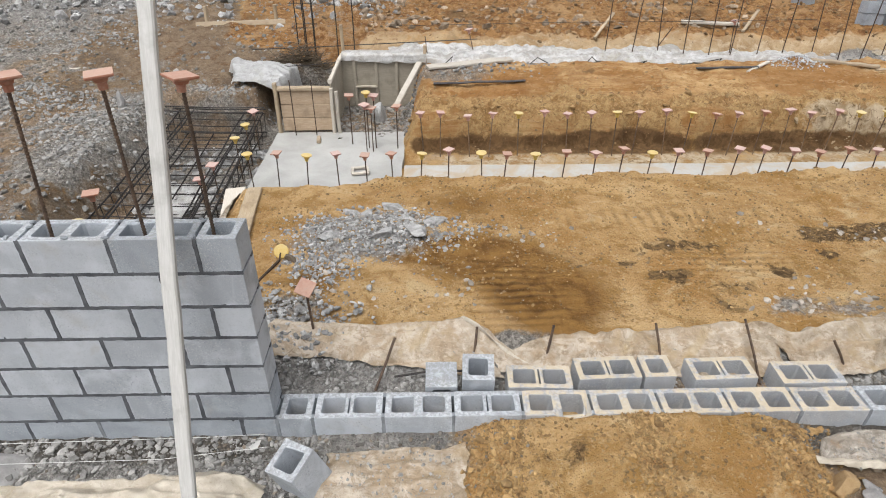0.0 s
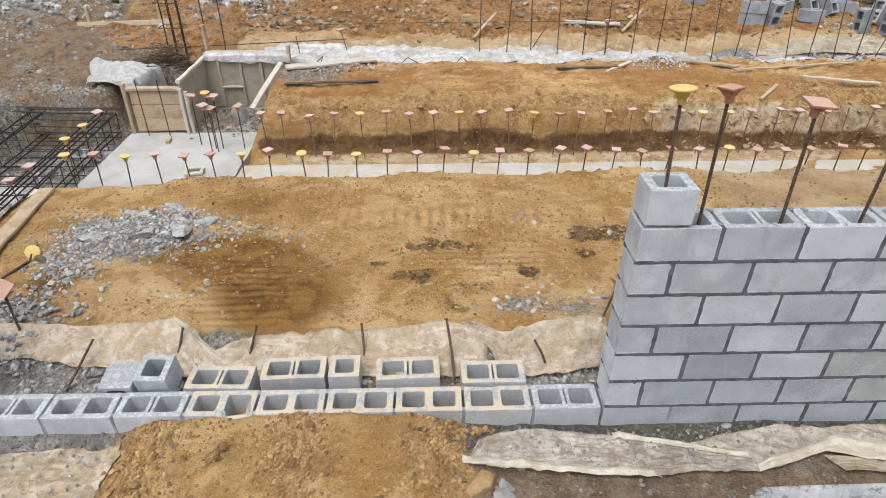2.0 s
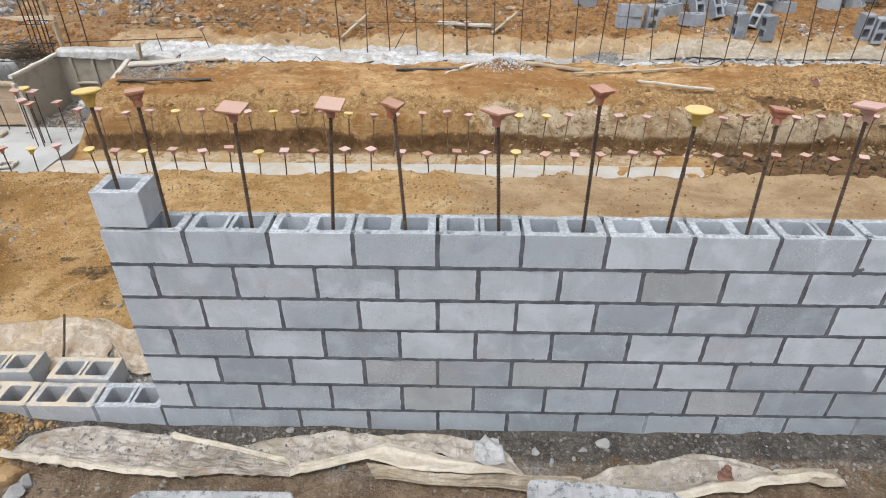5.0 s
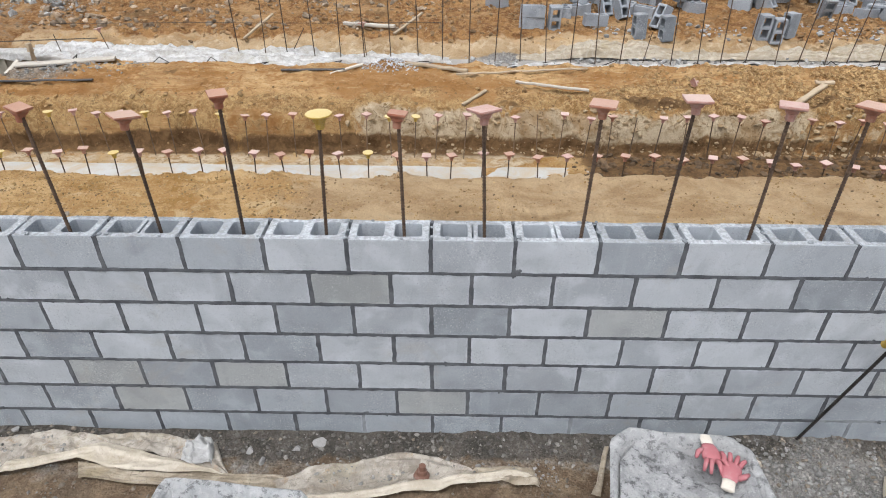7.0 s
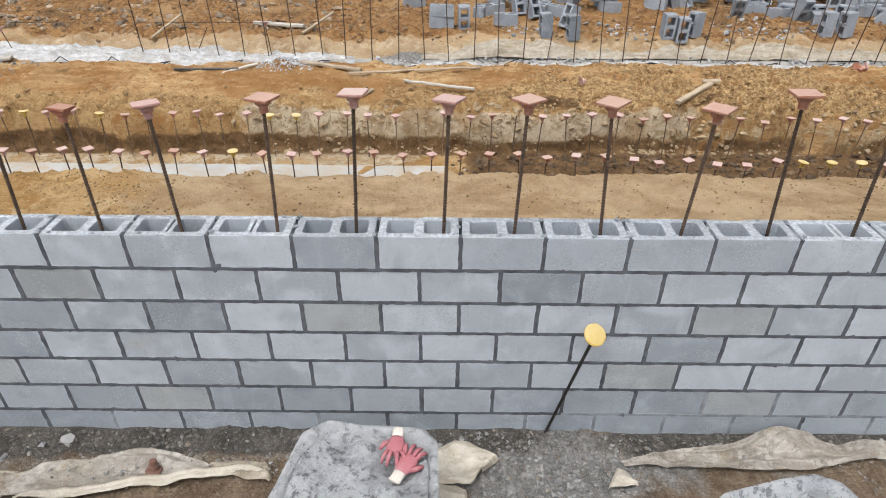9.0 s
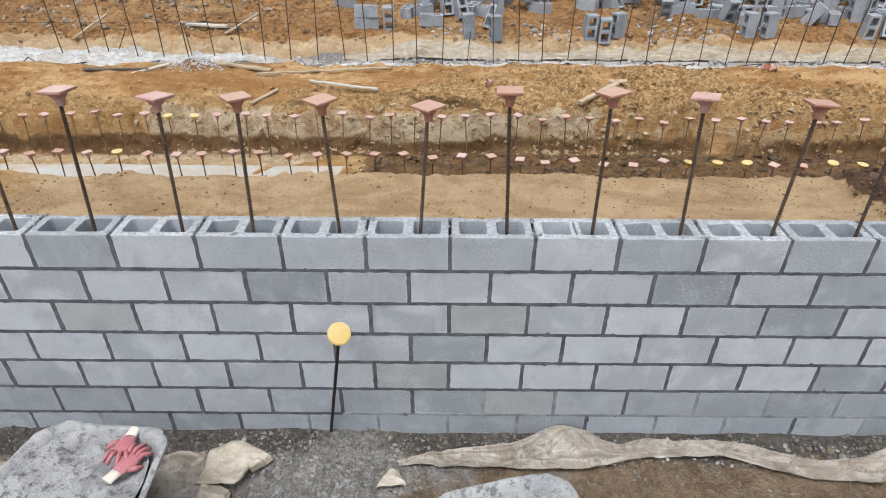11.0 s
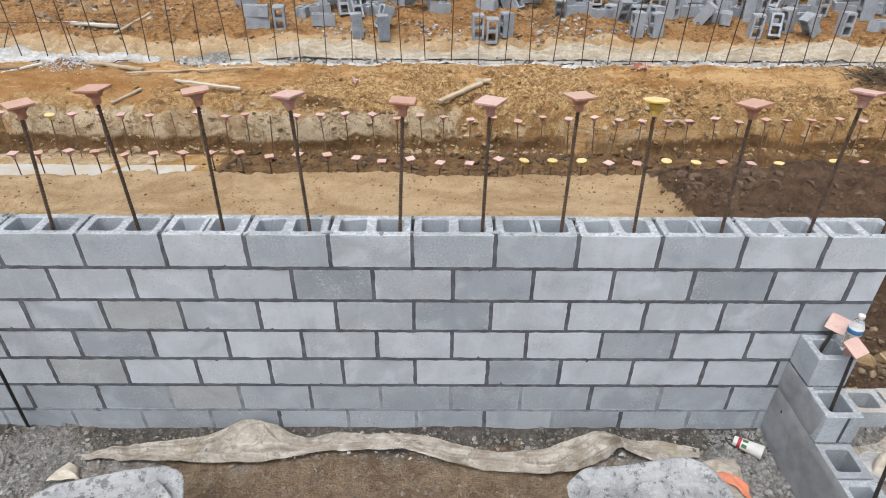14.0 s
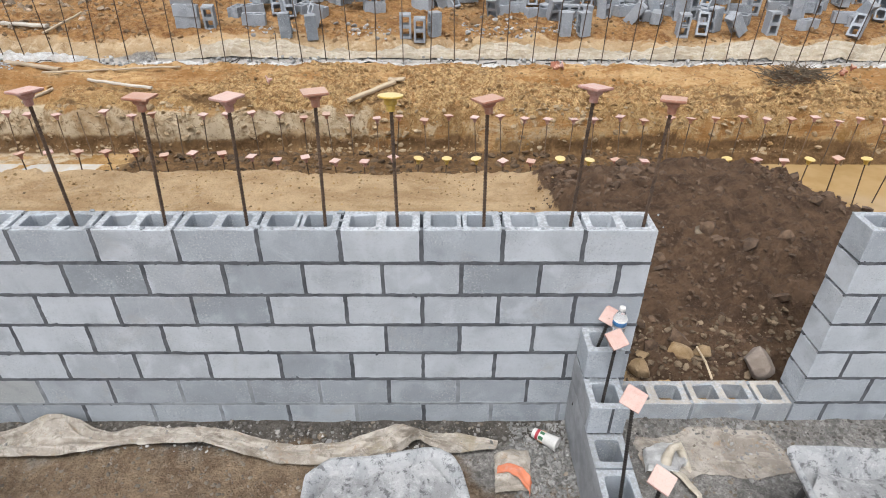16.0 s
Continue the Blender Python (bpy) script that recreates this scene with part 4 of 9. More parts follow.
def build_ground():
    xs = np.concatenate([[-400, -150, -60, -30, -20, -16], np.arange(-14, -8.0, 0.12), np.arange(-8.0, 14.5, 0.038), np.arange(14.5, 19.5, 0.12), [21, 25, 35, 60, 150, 400]])
    # the ground goes on to the horizon in wide steps
    ys = np.concatenate([[-400, -150, -60, -25, -12, -7, -5, -4, -3, -2.2, -1.6, -1.2], np.arange(-1.0, 4.96, 0.032), np.arange(4.96, 5.32, 0.015), np.arange(5.32, 6.8, 0.032), np.arange(6.8, 11.5, 0.05), [12, 13, 15, 18, 24, 35, 60, 150, 400]])
    X, Y = np.meshgrid(xs, ys)
    x, y = X.ravel(), Y.ravel()
    z = height(x, y)
    nx, ny = len(xs), len(ys)
    i = (np.arange(ny - 1)[:, None] * nx + np.arange(nx - 1)[None]).ravel()
    faces = np.stack([i, i + 1, i + nx + 1, i + nx], 1)
    me = mesh_raw("ground", np.stack([x, y, z], 1).tolist(), faces.tolist(), GROUND, True)
    mid, low = fbm(x, y, 2.0, 90), fbm(x, y, 0.6, 91)
    bank = step(4.8, 5.05, y)
    west = 1 - step(-5.2, -4.6, x - 0.05 * (y - 3) + step(7.0, 8.0, y) * (1.6 + 0.9 * low))
    mound = mound_mask(x, y)
    front = 1 - step(-0.02, 0.05, y)
    near = step(-1.3, -0.8, y + 0.2 * low)
    cut = 0.45 * bank * (1 - step(5.32, 5.55, y))
    top = step(5.2, 5.5, y) * (1 - step(6.6, 6.9, y))
    patch = fbm(x, y, 1.4, 92, 4)
    foot = bank * (1 - step(5.5, 5.6, y)) * (1 - step(-0.30, -0.12, z + 0.05 * fbm(x, x * 0, 1.2, 99, 3))) * step(-3.3, -3.1, x)
    wall_low = bank * (1 - step(5.5, 5.6, y)) * (1 - step(0.02, 0.22, z + 0.16 * fbm(x, x * 0 + 5, 1.6, 96, 3)))
    stony = bump(x, y, 1.0, 2.0, 0.75, 0.14) + 0.7 * bump(x, y, 0.5, 1.9, 0.5, 0.18)
    masks = {
        "soil": dark_mask(x, y) + 0.75 * bump(x, y, 13.87, 5.8, 0.5, 0.32),
        "clay": np.maximum(np.clip(cut, 0, 1), step(7.95, 8.2, y) * (0.35 + 0.4 * low) * (1 - west)) + top * (0.5 * patch - 0.05) + 0.25 * step(5.1, 5.2, y) * (1 - step(5.6, 5.9, y)) * step(-3.2, -3.0, x)
                + 0.30 * mound * (0.4 + patch) + 0.65 * west + 0.3 * step(4.4, 4.7, y) * (1 - bank) + 0.5 * step(4.6, 5.2, x) * step(3.3, 3.5, y) * (1 - bank),
        "pale": 0.55 * step(4.46, 4.52, y) * (1 - step(4.9, 5.0, y)) * step(-3.2, -3.0, x) * (1 - step(4.0, 5.0, x)) + wall_low * step(1.6, 2.4, x) * (1 - 0.55 * step(6.8, 8.2, x)) * (0.85 + 0.5 * patch) + 0.30 * bump(x, y, 1.2, 2.8, 1.0, 0.25) + 0.45 * step(6.5, 6.8, y) * (1 - step(7.9, 8.0, y)) * step(-3, -2, x),
        "earth": front * (1 - mound) * np.maximum(step(-0.9, -0.6, x), 1 - near) * 1.15 + 0.6 * front * (1 - mound) * (1 - step(-3.0, -2.8, x)) + 0.55 * right_part(x, y) + 0.66 * west + 0.5 * front * (1 - step(-3.3, -3.0, x)),
        "gravel": np.clip(west * (0.46 + 0.9 * low + 0.6 * mid + 0.7 * bump(x, y, -7.0, 4.0, 1.6, 1.5) - 0.3 * step(5.8, 6.4, y + 0.4 * mid) * step(-9.0, -8.0, x)) * (1 - 0.8 * step(7.2, 7.6, y + 0.3 * mid) * step(-8.6, -8.0, x)) + front * (0.45 + 0.6 * low) * (1 - mound) * step(-0.40, -0.20, y + 0.1 * mid) + step(0.2, 0.3, y) * (1 - step(0.62, 0.8, y + 0.08 * mid)) * (1 - step(0.2, 0.4, x)) * 0.95
                  + 0.6 * bump(x, y, -3.9, 1.05, 0.4, 0.3) + 0.6 * bump(x, y, -0.2, 0.98, 0.8, 0.16) + 0.3 * stony + 1.3 * bump(x, y, -2.62, 6.1, 0.55, 0.32) + step(5.2, 5.4, y) * step(-5.3, -5.1, x) * (1 - step(-3.4, -3.1, x)) * (1 - 0.62 * step(6.8, 7.3, y)), 0, 1.2),
        "grey": 0.8 * step(0.18, 0.25, y) * (1 - step(0.58, 0.72, y)) * (1 - step(-2.6, -2.2, x)) + 0.6 * front * near * (1 - mound) * bump(x, y, -3.1, -0.15, 0.5, 0.3) + front * (1 - mound) * (0.30 + 0.5 * mid) * step(-0.5, -0.25, y + 0.15 * low) + 1.0 * front * bump(x, y, 5.25, -0.25, 0.5, 0.4) + (0.5 + 0.45 * step(9.8, 9.95, x)) * front * near * step(8.9, 9.2, x) + 0.9 * front * near * (1 - step(-3.7, -3.4, x)) + 1.1 * bump(x, y, -3.45, 1.98, 0.60, 0.40) + 0.55 * bump(x, y, -3.8, 0.95, 0.3, 0.2) + 0.5 * bump(x, y, 0.1, 1.0, 0.5, 0.16) + 0.9 * step(6.7, 6.85, y) * (1 - step(7.6, 7.75, y)) * step(3.2, 4.0, x) + 0.9 * bump(x, y, -9.5, 9.5, 2.3, 1.6),
        "damp": front * step(-0.27, -0.08, y + 0.10 * mid) * (1 - mound) * (1 - bump(x, y, -3.1, -0.1, 0.6, 0.4)) * (1 - 0.6 * step(9.8, 9.95, x)) * (0.85 + 0.4 * low - 0.5 * bump(x, y, 5.5, -0.1, 0.25, 0.3)) + cage_mask(x, y) * 0.2,
        # In wet and rust, patches along the bank lip paint in its crevice shade.
        "wet": (1 - bank) * step(3.25, 3.45, y) * np.maximum(step(4.6, 5.2, x) * 0.75, step(4.36, 4.5, y) * 0.22) * step(-3.3, -3.1, x) + 0.75 * step(5.14, 5.2, y) * (1 - step(5.36, 5.5, y)) * step(3.0, 4.5, x) * np.clip(2.2 * fbm(x * 0.6, y * 2.5, 2.4, 134, 3) - 0.05, 0, 1) + foot * (0.72 + 0.5 * mid) + 0.5 * step(7.95, 8.3, y) * (1 - west) * (0.5 + 0.9 * mid + 0.5 * patch) + 0.62 * west * np.clip(0.35 + 1.2 * patch, 0, 1) + 0.55 * top * np.clip(1.5 * fbm(x, y * 2.0, 2.0, 98, 4) - 0.25, 0, 1) + 0.22 * wall_low * (1 - step(1.8, 2.8, x)) * (0.8 + 0.6 * patch) + 0.35 * bank * (1 - step(5.5, 5.7, y)) * (1 - foot) * np.clip(1.3 * patch, 0, 1) + 0.6 * bump(x, y, -3.85, 1.35, 0.16, 0.16) + 0.7 * cage_mask(x, y),
        "rust": 0.9 * step(5.12, 5.2, y) * (1 - step(5.42, 5.6, y)) * step(-3.2, -3.0, x) * np.clip(0.2 + 1.6 * fbm(x * 0.6, y * 2, 2.2, 133, 3), 0, 1) + 0.75 * bump(x, y, -2.6, 2.52, 0.45, 0.30) + 1.0 * bump(x, y, -3.0, 1.72, 0.45, 0.16) + 1.25 * bump(x, y, -2.5, 1.65, 0.50, 0.36) + 1.2 * bump(x, y, -2.05, 1.1, 0.45, 0.50) + 0.9 * bump(x, y, -3.8, 1.35, 0.25, 0.3) + 0.6 * step(7.9, 8.3, y) * (1 - west) * (0.6 + patch) + mound * (0.10 + 0.4 * patch + 0.40 * edge_clods(x, y))
                + (cut + 0.8 * step(5.2, 5.3, y) * (1 - step(5.5, 5.8, y))) * (0.40 + 0.7 * patch) + 0.5 * top * np.clip(patch, 0, 1) + 0.3 * bump(x, y, 0.2, 1.5, 0.5, 0.4) + 0.2 * step(-1.6, -1.2, x) * step(0.7, 0.9, y) * (1 - step(3.0, 3.3, y)) * np.clip(0.25 + patch, 0, 1),
        "soot": 0.62 * bump(x, y, -0.95, 1.79, 0.34, 0.15) + 0.9 * bump(x, y, -1.38, 1.54, 0.11, 0.06) + 0.75 * bump(x, y, -1.12, 1.37, 0.20, 0.10) + 0.85 * bump(x, y, -0.21, 1.38, 0.12, 0.09) + 0.7 * bump(x, y, 0.28, 1.64, 0.12, 0.06) + 0.55 * bump(x, y, -0.8, 0.95, 0.22, 0.14) + 0.5 * bump(x, y, -0.6, 1.25, 0.3, 0.12) + 0.7 * stony
                + 0.55 * mound * bump(x, y, -2.14, -0.25, 0.2, 0.12) + 0.22 * (y > 0.8) * (y < 3.2) * (x > -4.2) * (x < 10) * np.clip(fbm(x, y * 2, 2.0, 93, 3), 0, 1),
        "tan": 0.78 * step(0.8, 2.2, x + 0.5 * patch) * (1 - step(10.5, 11.0, x)) * step(0.7, 0.9, y) * (1 - step(3.2, 3.4, y)) + 0.2 * (y > 0.8) * (y < 3.3) * np.clip(patch, 0, 1) + 0.95 * step(7.4, 7.6, y) * (1 - step(8.0, 8.25, y + 0.2 * mid)) * (1 - west) + 0.4 * top * (1 - np.clip(2 * patch, 0, 1)),
        "crumb": 0.75 * mound * edge_clods(x, y) + top * step(4.5, 7.0, x + patch) * (1 - 0.7 * step(9.3, 11.0, x + patch)) * (0.58 + 0.8 * patch) + (step(5.1, 5.2, y) * (1 - step(5.55, 5.85, y)) * (1 - wall_low)) * step(-3.2, -3.0, x) * (0.35 + 0.35 * step(4.0, 7.0, x) + 0.5 * mid) + 0.4 * step(8.0, 8.3, y) * (1 - west) * (0.6 + patch),
        "far": 0.9 * (1 - west) * step(6.85, 7.05, y) * (1 - step(-4.3, -3.7, x)) + step(7.9, 8.15, y + 0.15 * mid) * (1 - west) * (0.85 + 0.5 * mid) + 0.8 * west * step(5.8, 6.5, y + 0.5 * mid) * (1 - step(8.6, 9.2, y)) * step(-8.8, -8.0, x),
        "strata": 0.95 * step(4.95, 5.05, y) * (1 - step(6.7, 6.95, y)) * step(-3.3, -3.0, x) + 0.35 * step(7.6, 7.8, y) * (1 - west),
        "tread_x": bump(x, y, -0.85, 2.25, 0.95, 0.16) + 0.6 * bump(x, y, 4.0, 2.2, 1.5, 0.2),
        "tread_y": bump(x, y, -2.3, 1.12, 0.28, 0.36) + 0.6 * bump(x, y, -0.5, 1.55, 0.4, 0.2),
    }
    for name, values in masks.items():
        a = me.attributes.new(name, "FLOAT", "POINT")
        a.data.foreach_set("value", np.clip(values, 0, 1.3).astype(np.float32))
    return thing("ground", "sandy tan construction ground with trenches and banks", "ground", None, "", me, "structure")


build_ground()


def slab(name, x0, x1, y0, y1, top, thick, material, label, seed, wave=0.02):
    """A poured slab with an uneven edge and a slightly wavy top."""
    nx, ny = max(2, int((x1 - x0) / 0.1)), max(2, int((y1 - y0) / 0.1))
    verts, faces = [], []
    for j in range(ny + 1):
        for i in range(nx + 1):
            x, y = x0 + (x1 - x0) * i / nx, y0 + (y1 - y0) * j / ny
            if j in (0, ny):
                y += wave * float(fbm(x, y, 2.5, seed))
            if i in (0, nx):
                x += wave * float(fbm(x, y, 2.5, seed + 3))
            verts.append((x, y, top + 0.006 * float(fbm(x, y, 2.0, seed + 5))))
    w = nx + 1
    faces = [(j * w + i, j * w + i + 1, (j + 1) * w + i + 1, (j + 1) * w + i) for j in range(ny) for i in range(nx)]
    rim = [i for i in range(w)] + [j * w + nx for j in range(1, ny + 1)] + [ny * w + i for i in range(nx - 1, -1, -1)] + [j * w for j in range(ny - 1, 0, -1)]
    n0 = len(verts)
    verts += [(verts[i][0], verts[i][1], top - thick) for i in rim]
    faces += [(rim[k], n0 + k, n0 + (k + 1) % len(rim), rim[(k + 1) % len(rim)]) for k in range(len(rim))]
    return thing(name, label, "concrete footing", None, "", mesh_raw(name, verts, faces, material), "structure")


slab("footing", -3.25, 5.0, 3.2, 4.44, FOOT, 0.2, CONCRETE, "pale grey poured concrete strip footing in the trench", 3)
slab("footing_junction", -5.02, -3.27, 3.2, 5.52, FOOT + 0.004, 0.2, CONCRETE_CLEAN, "pale grey poured concrete pad at the trench junction", 4)
slab("footing_far", -3.0, 17.5, 7.02, 7.5, 0.125, 0.2, mineral("dusty_concrete", (0.36, 0.335, 0.30), (0.47, 0.445, 0.41), 2.5, (0.28, 0.25, 0.21), 90, 0.9, 0.4, 0.006), "dusty concrete strip footing along the far bank", 5, 0.05)
water_me = mesh_raw("water", [(11.9, 1.7, -0.50), (19, 1.7, -0.50), (19, 5.2, -0.50), (11.9, 5.2, -0.50)], [(0, 1, 2, 3)], WATER)
thing("water", "muddy tan water standing in the trench", "water", None, "", water_me, "structure")


# ---------------------------------------------------------------- hollow concrete blocks
def block_mesh(name, length, cells_at, material, seed, slit=None, depth=0.19, tall=0.184, chips=2):
    """Hollow block, front face on y=0, base on z=0, left end on x=0; cells_at: (x0, x1) of each hole."""
    rnd = random.Random(seed)
    xs = sorted({0.0, length, *[v for c in cells_at for v in c], *(slit or ())})
    shell = 0.034
    ys = [0.0, shell, depth - shell, depth]
    bm = bmesh.new()
    grid = {}
    for k, z in enumerate((0.0, tall)):
        for i, x in enumerate(xs):
            for j, y in enumerate(ys):
                ins = 0.004 if k == 0 and 0 < j < 3 else 0.0
                grid[i, j, k] = bm.verts.new((x, y + (ins if j == 2 else -ins), z))

    def hole(i, j):
        if j != 1 or not 0 <= i < len(xs) - 1:
            return False
        c = 0.5 * (xs[i] + xs[i + 1])
        return any(a < c < b for a, b in cells_at) or (slit is not None and slit[0] < c < slit[1])

    n = len(xs)
    for i in range(n - 1):
        for j in range(3):
            if hole(i, j):
                bm.faces.new((grid[i, 1, 0], grid[i + 1, 1, 0], grid[i + 1, 1, 1], grid[i, 1, 1]))
                bm.faces.new((grid[i, 2, 0], grid[i, 2, 1], grid[i + 1, 2, 1], grid[i + 1, 2, 0]))
                for e in (i, i + 1):
                    bm.faces.new((grid[e, 1, 0], grid[e, 1, 1], grid[e, 2, 1], grid[e, 2, 0]))
            else:
                bm.faces.new((grid[i, j, 1], grid[i + 1, j, 1], grid[i + 1, j + 1, 1], grid[i, j + 1, 1]))
                bm.faces.new((grid[i, j, 0], grid[i, j + 1, 0], grid[i + 1, j + 1, 0], grid[i + 1, j, 0]))
    for i in range(n - 1):
        bm.faces.new((grid[i, 0, 0], grid[i + 1, 0, 0], grid[i + 1, 0, 1], grid[i, 0, 1]))
        bm.faces.new((grid[i, 3, 0], grid[i, 3, 1], grid[i + 1, 3, 1], grid[i + 1, 3, 0]))
    for j in range(3):
        bm.faces.new((grid[0, j, 0], grid[0, j, 1], grid[0, j + 1, 1], grid[0, j + 1, 0]))
        bm.faces.new((grid[n - 1, j, 0], grid[n - 1, j + 1, 0], grid[n - 1, j + 1, 1], grid[n - 1, j, 1]))
    bmesh.ops.recalc_face_normals(bm, faces=bm.faces)
    # upright corners of the holes are rounded, outer edges a little worn
    upright = []
    sharp = []
    for e in bm.edges:
        if len(e.link_faces) != 2 or e.calc_face_angle(0) < 0.5:
            continue
        d = (e.verts[0].co - e.verts[1].co).normalized()
        mid = (e.verts[0].co + e.verts[1].co) / 2
        inner = 0.01 < mid.x < length - 0.01 and 0.01 < mid.y < depth - 0.01
        if abs(d.z) > 0.9 and inner:
            upright.append(e)
        elif not inner or mid.z > tall - 0.01:
            sharp.append(e)
    big = [e for e in upright if slit is None or not (slit[0] - 0.001 < e.verts[0].co.x < slit[1] + 0.001)]
    bmesh.ops.bevel(bm, geom=big, offset=0.011, segments=1, affect="EDGES")
    sharp = [e for e in bm.edges if len(e.link_faces) == 2 and e.calc_face_angle(0) > 1.2 and ((e.verts[0].co + e.verts[1].co).z > 1.9 * tall or min(e.verts[0].co.y, e.verts[1].co.y) < 1e-4)]
    bmesh.ops.bevel(bm, geom=sharp, offset=0.0024, segments=1, affect="EDGES")
    long_edges = [e for e in bm.edges if e.calc_length() > 0.09 and max(e.verts[0].co.y, e.verts[1].co.y) < 0.006]
    bmesh.ops.subdivide_edges(bm, edges=long_edges, cuts=3, use_grid_fill=False)
    for v in bm.verts:
        rag = 0.0022 if v.co.y < 0.006 else 0.0013
        v.co += Vector((rnd.uniform(-1, 1) * rag, rnd.uniform(-1, 1) * 0.0008, rnd.uniform(-1, 1) * rag))
    corners = [v for v in bm.verts if v.co.z > tall - 0.006]
    for _ in range(chips):
        v = rnd.choice(corners)
        v.co += Vector((0.004 if v.co.x < length / 2 else -0.004, 0.004 if v.co.y < depth / 2 else -0.004, -rnd.uniform(0.003, 0.008)))
    return mesh_of(name, bm, material)


TWO = ((0.037, 0.170), (0.220, 0.353))
ONE = ((0.037, 0.153),)


def block_family(material):
    full = [block_mesh("block", 0.39, TWO, material, 10 + n, (0.189, 0.199) if n % 3 == 1 else None, chips=1 + n) for n in range(4)]
    half = [block_mesh("block", 0.19, ONE, material, 30 + n) for n in range(2)]
    return {"full": full, "half": half}


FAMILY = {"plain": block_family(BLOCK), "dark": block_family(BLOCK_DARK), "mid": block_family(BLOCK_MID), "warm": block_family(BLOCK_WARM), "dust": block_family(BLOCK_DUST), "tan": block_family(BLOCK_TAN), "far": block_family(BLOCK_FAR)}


class Wall:
    """A straight block wall along x with its front on y=0; courses are lists of (x0, x1)."""

    def __init__(self, name, label):
        self.root = thing(name, label, "wall", None, "", None, "structure")
        self.rnd = random.Random(name)
        self.joints = bmesh.new()
        self.pale = bmesh.new()

    def block(self, x0, x1, z, tone="plain", y0=0.0, turn=0.0):
        kind = "full" if x1 - x0 > 0.3 else "half"
        me = self.rnd.choice(FAMILY[tone][kind])
        m = pose(x0 + 0.0085, y0 + self.rnd.uniform(-0.0015, 0.0015), z + 0.008 + self.rnd.uniform(-0.001, 0.001), 0, 0, turn + self.rnd.uniform(-0.25, 0.25))
        length = 0.39 if kind == "full" else 0.19
        ob = part("block", me, None, self.root, m=m @ Matrix.Diagonal(((x1 - x0 - 0.017) / length, 1, 1, 1)))
        return ob

    def ribbon(self, a, b, z0, z1, along_x, y, bm):
        """A ragged strip of mortar between points a and b along x or z, a little proud of the recess."""
        n = max(3, int(abs(b - a) / 0.028))
        prev = None
        for k in range(n + 1):
            s = a + (b - a) * k / n
            lo, hi = z0 + self.rnd.uniform(-0.003, 0.002), z1 + self.rnd.uniform(-0.002, 0.003)
            d = y + self.rnd.uniform(-0.0012, 0.0012)
            row = [(lo, d + 0.012), (lo, d), (hi, d), (hi, d + 0.012)]
            cur = [bm.verts.new((s, yy, q) if along_x else (q, yy, s)) for q, yy in row]
            if prev:
                for i in range(3):
                    bm.faces.new((prev[i], cur[i], cur[i + 1], prev[i + 1]))
            prev = cur

    def bed(self, x0, x1, z, pale=False):
        bm = self.pale if pale else self.joints
        self.ribbon(x0, x1, z - 0.0075, z + 0.0085, True, -0.0016, bm)
        add_box(bm, (x1 - x0, 0.03, 0.018), pose((x0 + x1) / 2, 0.17, z + 0.001), 0)

    def head(self, x, z, pale=False):
        bm = self.pale if pale else self.joints
        w = self.rnd.uniform(0.0085, 0.0115)
        self.ribbon(z + 0.006, z + 0.192, x - w, x + w, False, -0.0012, bm)
        add_box(bm, (0.02, 0.028, 0.188), pose(x, 0.17, z + 0.098), 0)
        add_box(bm, (0.015, 0.026, 0.182), pose(x, 0.019, z + 0.098), 0)

    def smear(self, x, z, size):
        """A dab of mortar pressed out of a joint."""
        m = pose(x, 0.002, z, 0, self.rnd.uniform(0, 180), 0) @ Matrix.Diagonal((size * self.rnd.uniform(0.7, 1.8), 0.005, size * 0.7, 1))
        bmesh.ops.create_icosphere(self.joints, subdivisions=1, radius=1.0, matrix=m)

    def crumbs(self, x0, x1, z, count):
        """Lumps of mortar dropped on the top course and round its joints."""
        for _ in range(count):
            x = self.rnd.uniform(x0, x1)
            if self.rnd.random() < 0.6:
                x = 0.4 * round(x / 0.4) + self.rnd.gauss(0, 0.012)
            y = self.rnd.choice((self.rnd.uniform(0.004, 0.032), self.rnd.uniform(0.158, 0.186), self.rnd.uniform(0.004, 0.186) if abs(x / 0.4 - round(x / 0.4)) < 0.05 else 0.018))
            size = 0.004 + 0.011 * self.rnd.random() ** 2
            m = pose(x, y, z + 0.2 * size, 0, 0, self.rnd.uniform(0, 180)) @ Matrix.Diagonal((size * self.rnd.uniform(0.8, 1.9), size, size * 0.55, 1))
            bmesh.ops.create_icosphere(self.pale, subdivisions=1, radius=1.0, matrix=m)

    def done(self):
        if self.joints.verts:
            part("mortar", self.joints, MORTAR, self.root, "recessed dark grey mortar joints")
        if self.pale.verts:
            part("mortar", self.pale, MORTAR_PALE, self.root, "pale dry mortar joints")


def cut_course(x0, x1, offset):
    """Blocks of a course in the common bond: joints every 0.4 m, shifted by offset."""
    k = math.floor((x0 - offset) / 0.4 + 1e-6)
    edges = [x0] + [offset + 0.4 * n for n in range(k + 1, k + 200) if x0 + 0.05 < offset + 0.4 * n < x1 - 0.05] + [x1]
    return list(zip(edges, edges[1:]))


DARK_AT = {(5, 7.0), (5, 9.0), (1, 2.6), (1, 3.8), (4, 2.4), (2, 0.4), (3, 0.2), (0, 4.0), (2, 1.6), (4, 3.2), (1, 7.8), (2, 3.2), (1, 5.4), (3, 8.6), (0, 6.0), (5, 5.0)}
WARM_AT = {(5, 2.6), (2, 2.0), (2, 3.2), (1, 1.4), (1, 3.0), (4, 4.0), (2, 5.6), (4, 6.0), (2, 1.2), (1, 6.2)}


